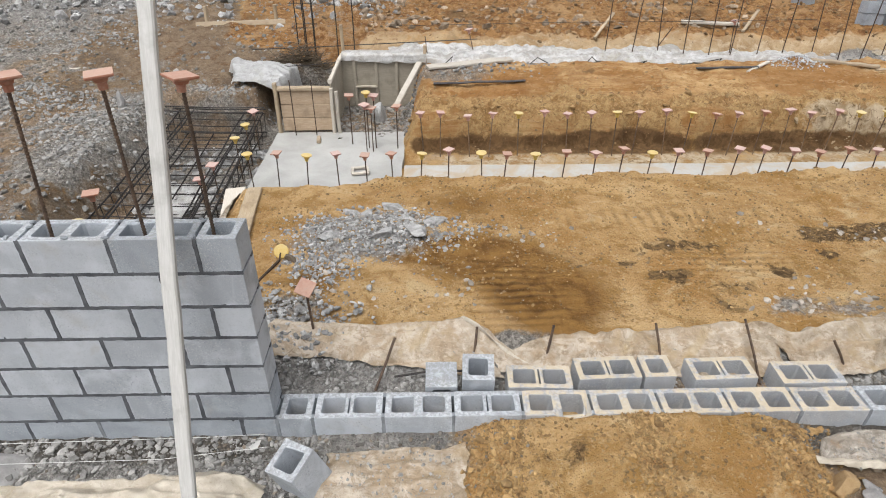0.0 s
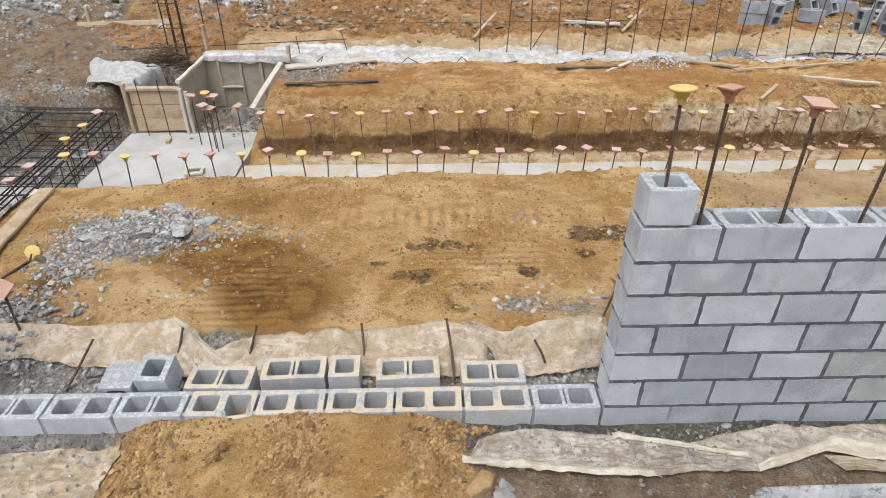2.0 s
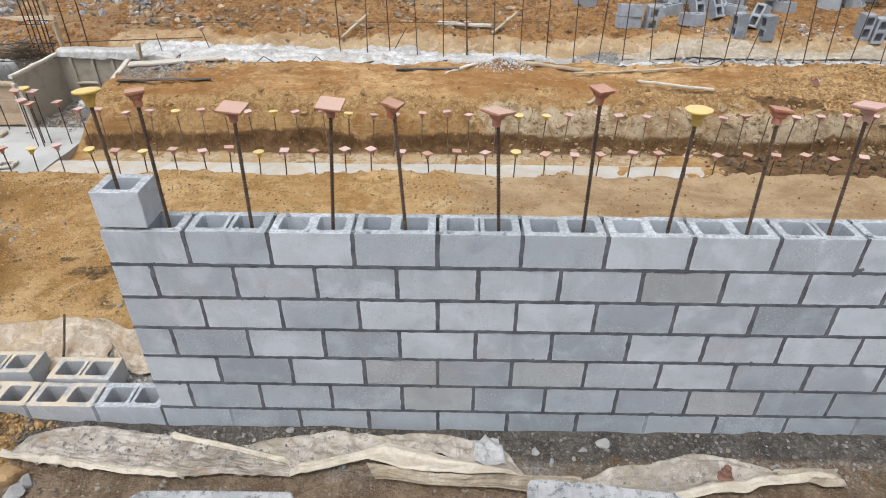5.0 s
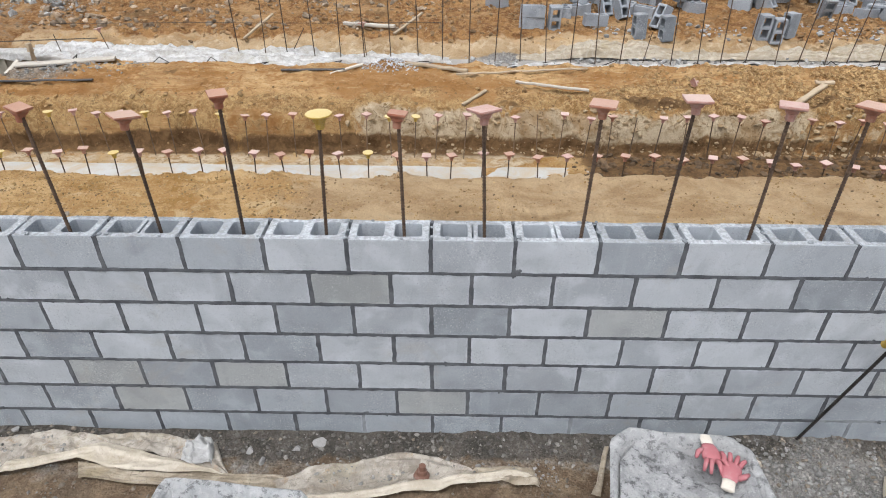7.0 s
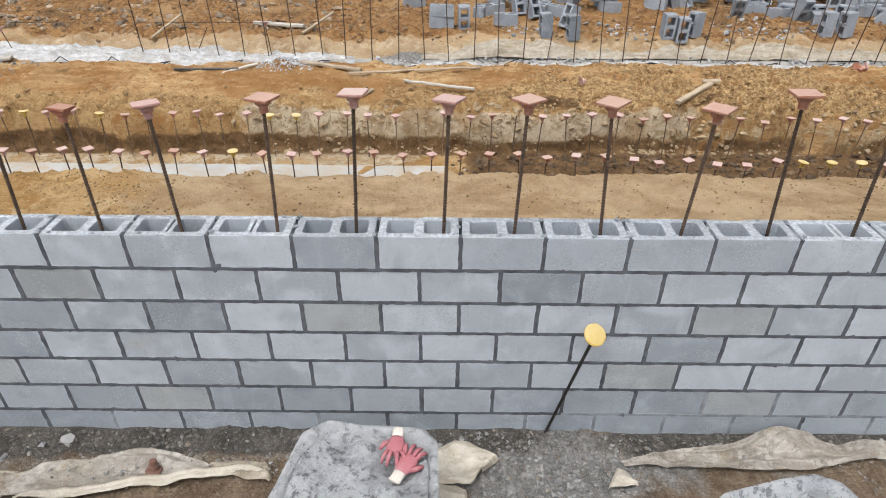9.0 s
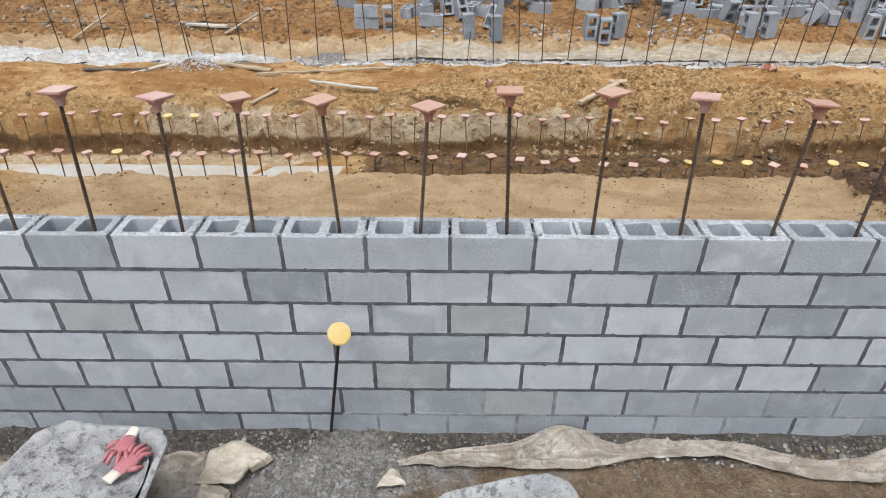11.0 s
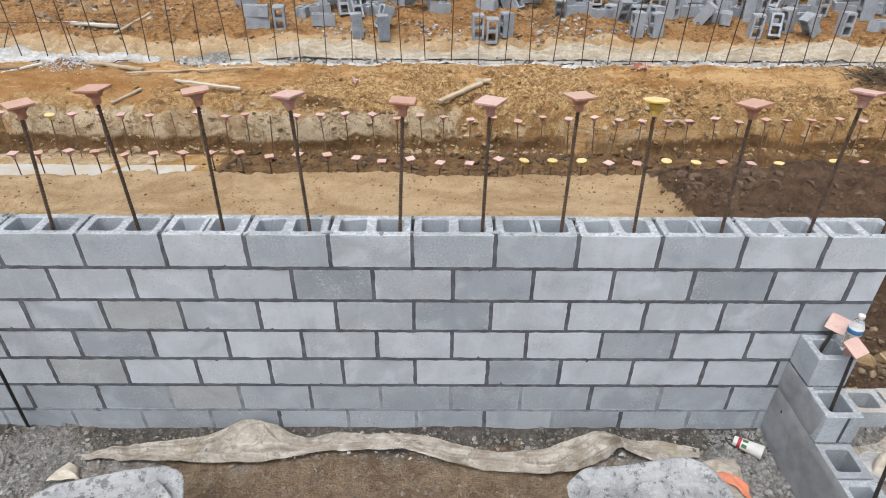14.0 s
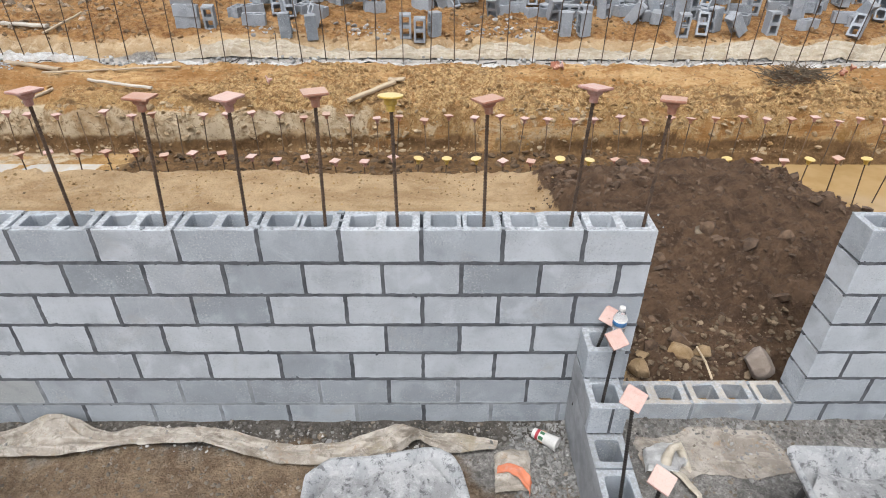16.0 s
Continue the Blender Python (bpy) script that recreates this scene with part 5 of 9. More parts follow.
def raise_wall(name, label, x0, x1, courses=7, skip=None):
    w = Wall(name, label)
    for c in range(courses):
        z = 0.2 * c
        spans = cut_course(x0, x1, 0.0 if c % 2 == 0 else 0.2)
        for a, b in spans:
            if skip and skip(c, a, b):
                continue
            key = (c, round(a, 1))
            # Darker mid tone fills the bottom course and much of the second and top.
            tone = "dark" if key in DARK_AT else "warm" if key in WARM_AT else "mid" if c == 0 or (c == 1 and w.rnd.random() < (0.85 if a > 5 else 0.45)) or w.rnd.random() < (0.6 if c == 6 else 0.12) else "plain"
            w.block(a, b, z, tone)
            if b < x1 - 0.05:
                w.head(b, z, pale=(c == 0 and w.rnd.random() < 0.5) or (c == 1 and b > 5.5 and w.rnd.random() < 0.6))
        if c < courses:
            w.bed(x0 + 0.006, x1 - 0.006, z + 0.199, pale=False) if c < courses - 1 and not (c == 0 and x1 < 10.5 and x0 > -1) else None
        if c == 0 and -1 < x0 < 5:
            w.bed(x0 + 0.006, 5.4, 0.199)
            w.bed(5.4, x1 - 0.006, 0.199, pale=True)
    for _ in range(int((x1 - x0) * 22)):
        c = w.rnd.randrange(1, courses)
        w.smear(w.rnd.uniform(x0 + 0.03, x1 - 0.03), 0.2 * c + w.rnd.uniform(-0.008, 0.008), 0.005 + 0.012 * w.rnd.random() ** 2)
    return w


main_wall = raise_wall("wall_main", "seven-course grey hollow concrete block wall with dark mortar joints and a dark strip for a shaded end groove", 0.0, 9.96)
main_wall.block(0.01, 0.25, 1.40)
main_wall.crumbs(0.3, 9.9, 1.392, 210)
main_wall.smear(3.6, 1.2, 0.03)
main_wall.smear(3.62, 1.215, 0.022)
main_wall.done()
west_wall = raise_wall("wall_west", "seven-course grey hollow concrete block wall ending at an opening", -8.2, -3.8)
west_wall.crumbs(-5.6, -3.85, 1.392, 40)
west_wall.done()
east_wall = raise_wall("wall_east", "grey hollow concrete block wall beyond the second opening", 11.0, 14.6)
east_wall.crumbs(11.05, 12.4, 1.392, 30)
east_wall.done()

BROKEN_AT = 2.4
sill = Wall("wall_base_course", "single base course of hollow concrete blocks crossing the opening")
for a, b in cut_course(-3.8, 0.0, 0.0):
    laid = sill.block(a, b, 0.0, "dust" if -2.6 < a < -0.6 else "plain")
    if abs(a + BROKEN_AT) < 0.05:  # front shell knocked off one cell
        laid.data = FAMILY["dust"]["full"][0].copy()
        for v in laid.data.vertices:
            if v.co.z > 0.15 and v.co.y < 0.04 and 0.205 < v.co.x < 0.375:
                v.co.z -= 0.075 * min(1.0, 12 * min(v.co.x - 0.195, 0.385 - v.co.x)) + 0.012 * math.sin(v.co.x * 90)
    sill.head(a, 0.0, True)
sill.done()
sill_e = Wall("wall_base_course_east", "single base course of hollow concrete blocks crossing the second opening")
for a, b in cut_course(9.96, 11.0, 0.0):
    sill_e.block(a, b, 0.0, "tan")
    sill_e.head(a, 0.0, True)
sill_e.done()

# stepped cross wall coming off the main wall
cross = thing("wall_cross", "stepped cross wall of hollow concrete blocks against the main wall", "wall", None, "", None, "structure")
cross_rnd = random.Random(4)
cross_joint = bmesh.new()
for c, ends in enumerate(((0, -1.6), (0, -1.6), (0, -0.4), (0, -0.2))):
    y = -0.005
    first = 0.2 if c % 2 else 0.4
    while y > ends[1] + 0.05:
        step_len = min(first, y - ends[1] + 0.005)
        first = 0.4
        half = step_len < 0.3
        me = cross_rnd.choice(FAMILY["dark" if c < 2 and cross_rnd.random() < 0.7 else "mid"]["half" if half else "full"])
        part("block", me, None, cross, m=pose(9.653, y - 0.002, 0.2 * c + 0.004, 0, 0, -90 + cross_rnd.uniform(-0.3, 0.3)))
        y -= 0.2 if half else 0.4
    if c < 3:
        for x in (9.675, 9.82):
            far_y = (-1.6, -0.4, -0.2)[c]
            add_box(cross_joint, (0.026, -far_y - 0.02, 0.02), pose(x, far_y / 2, 0.2 * c + 0.199), 0)
# Dark strip laid on the end face for the shade in its groove.
add_box(cross_joint, (0.013, 0.006, 0.176), pose(9.765, -0.398, 0.496), 0.001)
part("mortar", cross_joint, MORTAR, cross, "dark mortar joints and a dark strip for a shaded end groove")
coat = bmesh.new()
for low, high, far_y in ((0.0, 0.398, -1.58), (0.392, 0.59, -0.375)):
    ny, nz = int(-far_y / 0.03), int((high - low) / 0.03)
    sheet = []
    for k in range(ny + 1):
        yy = -0.002 + (far_y + 0.002) * k / ny
        column = []
        for j in range(nz + 1):
            zz = low + (high - low) * j / nz
            rim = 0.006 if j in (0, nz) or k == ny else 0.0
            column.append(coat.verts.new((9.6475 + rim + 0.0035 * noise.noise((yy * 9, zz * 14, 3.0)), yy, zz + 0.006 * noise.noise((yy * 20, zz * 20, 8.0)))))
        sheet.append(column)
    for k in range(ny):
        for j in range(nz):
            coat.faces.new((sheet[k][j], sheet[k + 1][j], sheet[k + 1][j + 1], sheet[k][j + 1]))
part("mortar_coat", coat, mineral("smeared_mortar", (0.27, 0.282, 0.30), (0.40, 0.415, 0.435), 7, (0.22, 0.23, 0.245), 160, 0.95, 0.5, 0.004), cross, "grey mortar smeared over the block joints", True)


# loose blocks behind the base course
def loose_block(x, y, z, rx, ry, rz, tone, kind, label, group):
    ob = thing("concrete_block", label, "concrete block", pose(x, y, z, rx, ry, rz), group, random.Random(x * 7 + y).choice(FAMILY[tone][kind]))
    return ob


LOOSE = "loose blocks behind the base course"
for x, y, turn, tone, kind in ((-2.465, 0.215, -2, "dust", "full"), (-2.025, 0.27, 2, "dust", "full"), (-1.615, 0.285, 1, "dust", "half"), (-1.32, 0.255, 1.5, "dust", "full"), (-0.80, 0.215, 0, "dust", "full")):
    loose_block(x, y, 0.01, 0, 0, turn, tone, kind, "sand-dusted hollow concrete block lying behind the base course", LOOSE)
loose_block(-2.74, 0.24, 0.09, 10, 0, -3, "plain", "half", "grey half block standing behind the base course", LOOSE)
loose_block(-2.96, 0.21, 0.21, -80, 0, 0, "plain", "half", "grey half block lying on its side", LOOSE)
tipped_top = Vector((-0.08, -0.05, 0.28)).to_track_quat("Z", "Y").to_matrix().to_4x4()
thing("concrete_block", "grey single-celled concrete block tipped up on the rubble", "concrete block", Matrix.Translation((-3.57, -0.29, -0.02)) @ tipped_top @ pose(0, 0, 0, 0, 0, 28) @ pose(-0.095, -0.095, 0), "", block_mesh("block", 0.19, ((0.03, 0.16),), BLOCK, 77, None, 0.19, 0.31))


# ---------------------------------------------------------------- reinforcing dowels with safety caps
def ribbed_bar(length, radius=0.008, pitch=0.016, sides=8):
    n = int(length / (pitch / 2))
    pts = [(0, 0, -length * k / n) for k in range(n + 1)]
    return tube(bmesh.new(), pts, [radius * (1.20 if k % 2 else 0.90) for k in range(n + 1)], sides)


def plain_bar(length, radius=0.007, sides=6):
    return tube(bmesh.new(), [(0, 0, 0), (0, 0, -length / 2), (0, 0, -length)], radius, sides)


def square_cap(size=0.112):
    """Square-topped cap: dished plate, flared ribs and a collar."""
    bm = bmesh.new()
    h = size / 2
    rings = [(0.0125, -0.072, 0), (0.0185, -0.070, 0), (0.0205, -0.040, 0), (0.027, -0.036, 0.3), (0.030, -0.022, 0.6), (h * 0.97, -0.011, 1), (h, -0.006, 1), (h * 0.985, 0.0, 1), (h * 0.5, -0.003, 1)]
    made = []
    for r, z, sq in rings:
        ring = []
        for i in range(16):
            a = 2 * math.pi * i / 16
            c, s = math.cos(a), math.sin(a)
            k = 1 / max(abs(c), abs(s))
            k = 1 + (min(k, 1.40) - 1) * sq
            ring.append(bm.verts.new((r * k * c, r * k * s, z)))
        made.append(ring)
    for a, b in zip(made, made[1:]):
        for i in range(16):
            bm.faces.new((a[i], a[(i + 1) % 16], b[(i + 1) % 16], b[i]))
    bm.faces.new(made[0][::-1])
    bm.faces.new(made[-1])
    return bm


def round_cap(radius=0.058):
    """Mushroom cap with a scalloped rim and a stepped collar."""
    bm = bmesh.new()
    prof = [(0.0125, -0.075), (0.019, -0.073), (0.021, -0.046), (0.028, -0.042), (0.031, -0.020), (radius * 0.9, -0.014), (radius, -0.009), (radius * 0.99, -0.003), (radius * 0.85, 0.0), (radius * 0.3, 0.002)]
    return revolve(bm, prof, 24, None, lambda a: 1 + 0.018 * math.cos(8 * a))


RIB_BAR = mesh_of("bar", ribbed_bar(1.25), REBAR)
FAR_BAR = mesh_of("bar", plain_bar(0.62), REBAR)
FRONT_BAR = mesh_of("bar", plain_bar(0.72), REBAR)
DUSTY_BAR = mesh_of("bar", plain_bar(0.66), REBAR_DUSTY)
CAPS = {"orange": mesh_of("cap", square_cap(), CAP_ORANGE), "deep": mesh_of("cap", square_cap(0.080), CAP_DEEP), "pink": mesh_of("cap", square_cap(), CAP_PINK), "yellow": mesh_of("cap", round_cap(), CAP_YELLOW), "small": mesh_of("cap", square_cap(0.094), CAP_PINK), "pale": mesh_of("cap", square_cap(0.098), CAP_PINK), "dull": mesh_of("cap", square_cap(0.098), CAP_ORANGE)}
COLOUR = {"orange": "faded orange square", "deep": "orange square", "pink": "bleached pink square", "yellow": "yellow round", "small": "bleached pink square", "pale": "bleached pink square", "dull": "faded orange square"}


def dowel(bottom, top, bar, cap, label, group, seed, bar_from_top=0.012, tip=0.0, face=None):
    """A bar from bottom up to top with a cap on its end."""
    rnd = random.Random(seed)
    b, e = Vector(bottom), Vector(top)
    turn = (e - b).to_track_quat("Z", "Y").to_matrix().to_4x4()
    root = thing("rebar_dowel", label, "rebar", Matrix.Translation(e) @ turn, group)
    part("bar", bar, None, root, "", m=pose(0, 0, -bar_from_top, 0, 0, rnd.uniform(0, 360)))
    if cap:
        m = pose(0, 0, 0, rnd.uniform(-5, 5) + tip, rnd.uniform(-5, 5), rnd.uniform(0, 90))
        if face:
            m = turn.inverted() @ Vector(face).to_track_quat("Z", "Y").to_matrix().to_4x4() @ pose(0, 0, 0, 0, 0, rnd.uniform(0, 90))
        part("cap", CAPS[cap], None, root, COLOUR[cap] + " plastic safety cap", m=m)
    return root


MAIN_RODS = ((0.117, 0.10, 2.035, "yellow"), (0.309, 0.307, 2.035, "deep"), (0.708, 0.713, 1.965, "orange"), (1.10, 1.14, 1.985, "orange"), (1.445, 1.41, 1.99, "deep"), (1.89, 1.86, 1.96, "orange"),
             (2.293, 2.291, 2.06, "deep"), (2.695, 2.715, 1.975, "yellow"), (3.07, 3.06, 1.98, "deep"), (3.455, 3.43, 2.0, "pink"), (3.92, 3.94, 2.03, "orange"), (4.30, 4.33, 2.055, "pink"), (4.72, 4.74, 2.03, "pink"),
             (5.06, 5.08, 2.03, "orange"), (5.47, 5.44, 2.02, "orange"), (5.86, 5.90, 1.995, "orange"), (6.27, 6.245, 2.065, "orange"), (6.68, 6.68, 2.06, "orange"), (7.10, 7.075, 2.045, "pink"), (7.54, 7.57, 2.02, "orange"),
             (7.94, 7.95, 2.02, "pink"), (8.325, 8.336, 2.045, "orange"), (8.68, 8.67, 2.03, "yellow"), (9.108, 9.10, 2.015, "orange"), (9.54, 9.572, 2.07, "pink"), (9.904, 9.927, 2.018, "orange"))
WEST_RODS = ((-5.52, -5.50, 2.08, "orange"), (-5.09, -5.06, 2.10, "orange"), (-4.68, -4.63, 2.12, "orange"), (-4.25, -4.25, 2.126, "orange"), (-3.93, -3.925, 2.115, "orange"))
EAST_RODS = ((11.17, 11.26, 2.05, "orange"), (11.52, 11.55, 2.03, "orange"), (11.90, 11.93, 2.04, "pink"), (12.32, 12.30, 2.02, "orange"))
for k, (xb, xt, zt, cap) in enumerate(MAIN_RODS + WEST_RODS + EAST_RODS):
    dowel((xb, 0.075, 1.40), (xt, 0.10, zt), RIB_BAR, cap, "rusty ribbed bar in a block cell, " + COLOUR[cap] + " cap", "capped bars in the block walls", k, tip=-11 if 2 <= k <= 8 and k != 7 else 0)

row_rnd = random.Random(11)
YELLOW_FRONT = {0, 2, 6, 8, 10, 14, 23, 43, 44, 45, 48, 49, 52, 53, 54, 57, 59}
for k in range(64):
    x = -4.92 + 0.3165 * k + row_rnd.uniform(-0.02, 0.02)
    cap = "yellow" if k in YELLOW_FRONT else row_rnd.choice(["pale", "dull", "dull", "pale"])
    low = -0.42 if x < 12.2 else -0.62
    dowel((x + row_rnd.uniform(-0.04, 0.04), 3.76 + row_rnd.uniform(-0.03, 0.03), low), (x, 3.76, 0.15 - 0.085 * float(step(5.0, 8.0, x)) + row_rnd.uniform(-0.03, 0.03)), FRONT_BAR, cap,
          "rusty bar standing in the footing, " + COLOUR[cap] + " cap", "front row of capped bars in the trench", 100 + k)
YELLOW_BACK = {4, 8, 11, 18, 19}
for k in range(58):
    x = -3.08 + 0.311 * k + row_rnd.uniform(-0.03, 0.03)
    cap = "yellow" if k in YELLOW_BACK else row_rnd.choice(["pale", "dull", "pale"])
    if row_rnd.random() < 0.06:
        cap = None
    dowel((x + row_rnd.uniform(-0.05, 0.05), 4.84 + row_rnd.uniform(-0.03, 0.03), -0.45), (x, 4.86, 0.18 - 0.04 * float(step(6.0, 9.0, x)) + row_rnd.uniform(-0.03, 0.03)), DUSTY_BAR, cap,
          "rusty bar at the bank foot, " + (COLOUR[cap] + " cap" if cap else "bare ended"), "back row of capped bars in the trench", 200 + k)

TALL_BAR = mesh_of("bar", plain_bar(1.35, 0.0082), REBAR)
x = -0.14
k = 0
while x < 17:
    lean = row_rnd.uniform(-0.06, 0.06)
    tall = 1.1 + row_rnd.uniform(-0.1, 0.12)
    if row_rnd.random() < 0.14:
        tall = row_rnd.uniform(0.45, 0.6)
    dowel((x, 7.32 + row_rnd.uniform(-0.12, 0.12), 0.1), (x + lean, 7.33 + row_rnd.uniform(-0.05, 0.05), 0.1 + tall), TALL_BAR if tall > 0.8 else FAR_BAR, None,
          "bare dark steel bar standing in the far footing", "bars in the far footing", 300 + k, 0.0)
    x += row_rnd.uniform(0.37, 0.44)
    k += 1


for k, (x, y, lean, tall) in enumerate(((-2.2, 7.4, -0.12, 0.5), (-2.95, 7.3, -0.05, 0.42), (0.62, 7.5, 0.3, 0.5), (1.9, 7.45, -0.04, 0.6))):
    dowel((x, y, 0.1), (x + lean, y, 0.1 + tall), FAR_BAR, "pink" if k in (0, 3) else None, "short steel bar leaning out of the far footing", "bars in the far footing", 380 + k, 0.0)


# short bars bent over the far footing
def bent_bar(points, radius, label, name="rebar_offcut", material=None):
    return thing(name, label, "rebar", None, "", mesh_of("bar", tube(bmesh.new(), points, radius, 6), material or REBAR_DARK))


for k in range(18):
    x = -2.6 + 1.04 * k + row_rnd.uniform(-0.2, 0.2)
    y = 6.98 + row_rnd.uniform(-0.06, 0.06)
    z = 0.17
    d = row_rnd.uniform(0.12, 0.3)
    ob = bent_bar([(x, y, z), (x + d * row_rnd.uniform(0.3, 0.7), y + 0.05, z + row_rnd.uniform(0.02, 0.11)), (x + d * row_rnd.choice([1, -0.6, 1.3]), y + row_rnd.uniform(-0.1, 0.15), z + row_rnd.uniform(0, 0.06))], 0.008, "short bent steel bar on the far footing")
    ob["group"] = "bent bars on the far footing"

# leaning bars on the sheeted bank behind the base course
LEAN_BARS = (((-3.28, 0.36, 0.03), (-3.16, 0.62, 0.24)), ((-2.20, 0.52, 0.03), (-2.12, 0.68, 0.28)), ((-1.42, 0.5, 0.02), (-1.44, 0.70, 0.27)), ((-0.83, 0.33, 0.0), (-0.88, 0.66, 0.33)), ((-0.22, 0.47, 0.03), (-0.31, 0.56, 0.22)), ((-2.66, 0.55, 0.05), (-2.62, 0.72, 0.24)))
for a, b in LEAN_BARS:
    ob = bent_bar([a, tuple((p + q) / 2 + 0.006 for p, q in zip(a, b)), b], 0.0085, "dark steel bar leaning out of the sheeted bank", "rebar_stub", REBAR)
    ob["group"] = "bars leaning at the bank"
bent_bar([(-3.16, 0.42, 0.09), (-2.9, 0.46, 0.10), (-2.6, 0.44, 0.11)], 0.007, "thin steel bar lying across the bank", "rebar_offcut")
dowel((-3.70, 0.735, 0.05), (-3.735, 0.80, 0.52), mesh_of("bar", ribbed_bar(0.5), REBAR), "orange", "steel bar in the bank under a faded orange square cap", "", 900, face=(0.05, -0.55, 0.8))
dowel((0.13, 0.72, 0.08), (0.31, 0.92, 0.42), mesh_of("bar", ribbed_bar(0.45), REBAR), "orange", "leaning steel bar by the wall end under an orange cap", "", 901)
dowel((-4.14, 1.55, 0.10), (-4.11, 1.67, 0.235), mesh_of("bar", plain_bar(0.15), REBAR), "yellow", "short bar by the rubble under a yellow round cap", "", 902, face=(0.1, -0.75, 0.6))
bent_bar([(-4.52, 0.75, 0.12), (-4.3, 1.15, 0.17), (-4.12, 1.6, 0.19)], 0.012, "long rusty bar lying on the earth by the rubble", "rebar_offcut", REBAR)
dowel((5.318, -0.02, 0.05), (5.465, -0.155, 0.935), mesh_of("bar", ribbed_bar(0.9), REBAR_DARK), "yellow", "dark bar leaning on the wall foot under a yellow round cap", "", 903, face=(0.25, -0.62, 0.74))
# bars in the stepped cross wall
dowel((9.74, -0.07, 0.70), (9.785, -0.05, 0.90), mesh_of("bar", ribbed_bar(0.6), REBAR_DARK), "small", "steel bar in the cross wall under a bleached pink cap", "capped bars in the cross wall", 904, face=(-0.35, -0.5, 0.75))
dowel((9.735, -0.31, 0.50), (9.772, -0.235, 0.905), mesh_of("bar", ribbed_bar(0.7), REBAR_DARK), "small", "steel bar in the cross wall under a bleached pink cap", "capped bars in the cross wall", 905, face=(0.1, -0.45, 0.88))
dowel((9.745, -0.74, 0.40), (9.72, -0.685, 0.965), mesh_of("bar", ribbed_bar(0.9), REBAR_DARK), "small", "steel bar in the cross wall under a bleached pink cap", "capped bars in the cross wall", 906, face=(-0.1, -0.62, 0.78))
dowel((9.75, -1.05, 0.30), (9.775, -0.99, 0.83), mesh_of("bar", ribbed_bar(0.8), REBAR_DARK), "small", "steel bar in the cross wall under a bleached pink cap", "capped bars in the cross wall", 907, face=(0.05, -0.3, 0.95))
# low capped bars behind the west wall
dowel((-5.16, 0.95, -0.30), (-5.14, 0.95, 0.93), mesh_of("bar", ribbed_bar(1.2), REBAR), "yellow", "steel bar behind the wall under a yellow round cap", "", 908)
dowel((-5.35, 1.5, -0.30), (-5.33, 1.5, 0.86), mesh_of("bar", ribbed_bar(1.2), REBAR), "orange", "steel bar behind the wall under an orange square cap", "", 909)
loose_cap = thing("upturned_cap", "dusty orange safety cap lying upside down on sheeting", "rebar cap", pose(3.15, -0.32, 0.075, 172, 8, 20), "", mesh_of("cap", round_cap(0.045), plastic_material("dusty_brown_plastic", (0.17, 0.085, 0.055), (0.20, 0.10, 0.07), 0.8)))
# cluster of bars with caps by the formwork
for k, (x, y, z, cap) in enumerate(((-3.74, 4.86, 0.30, "pink"), (-3.66, 4.86, 0.26, "orange"), (-3.72, 4.97, 0.42, "yellow"), (-3.63, 4.97, 0.38, "pink"), (-3.95, 5.1, 0.34, "orange"), (-3.35, 4.95, 0.25, "orange"))):
    dowel((x, y, -0.4), (x, y, z), mesh_of("bar", plain_bar(0.8), REBAR), cap, "steel bar in the footing pad, " + COLOUR[cap] + " cap", "bars at the footing pad", 400 + k)
for k, (x, y, z, cap) in enumerate(((-5.22, 4.35, 0.09, "yellow"), (-5.2, 4.75, 0.10, "yellow"), (-5.2, 5.15, 0.12, "pink"), (-5.3, 3.7, 0.05, "pink"), (-5.35, 3.4, 0.03, "pink"), (-4.75, 5.42, 0.44, None), (-4.47, 5.42, 0.44, None))):
    dowel((x, y, -0.42), (x, y, z), mesh_of("bar", plain_bar(0.85 if cap is None else 0.6), REBAR), cap, "steel bar beside the cage, " + (COLOUR[cap] + " cap" if cap else "bare ended"), "bars at the cage end", 420 + k)


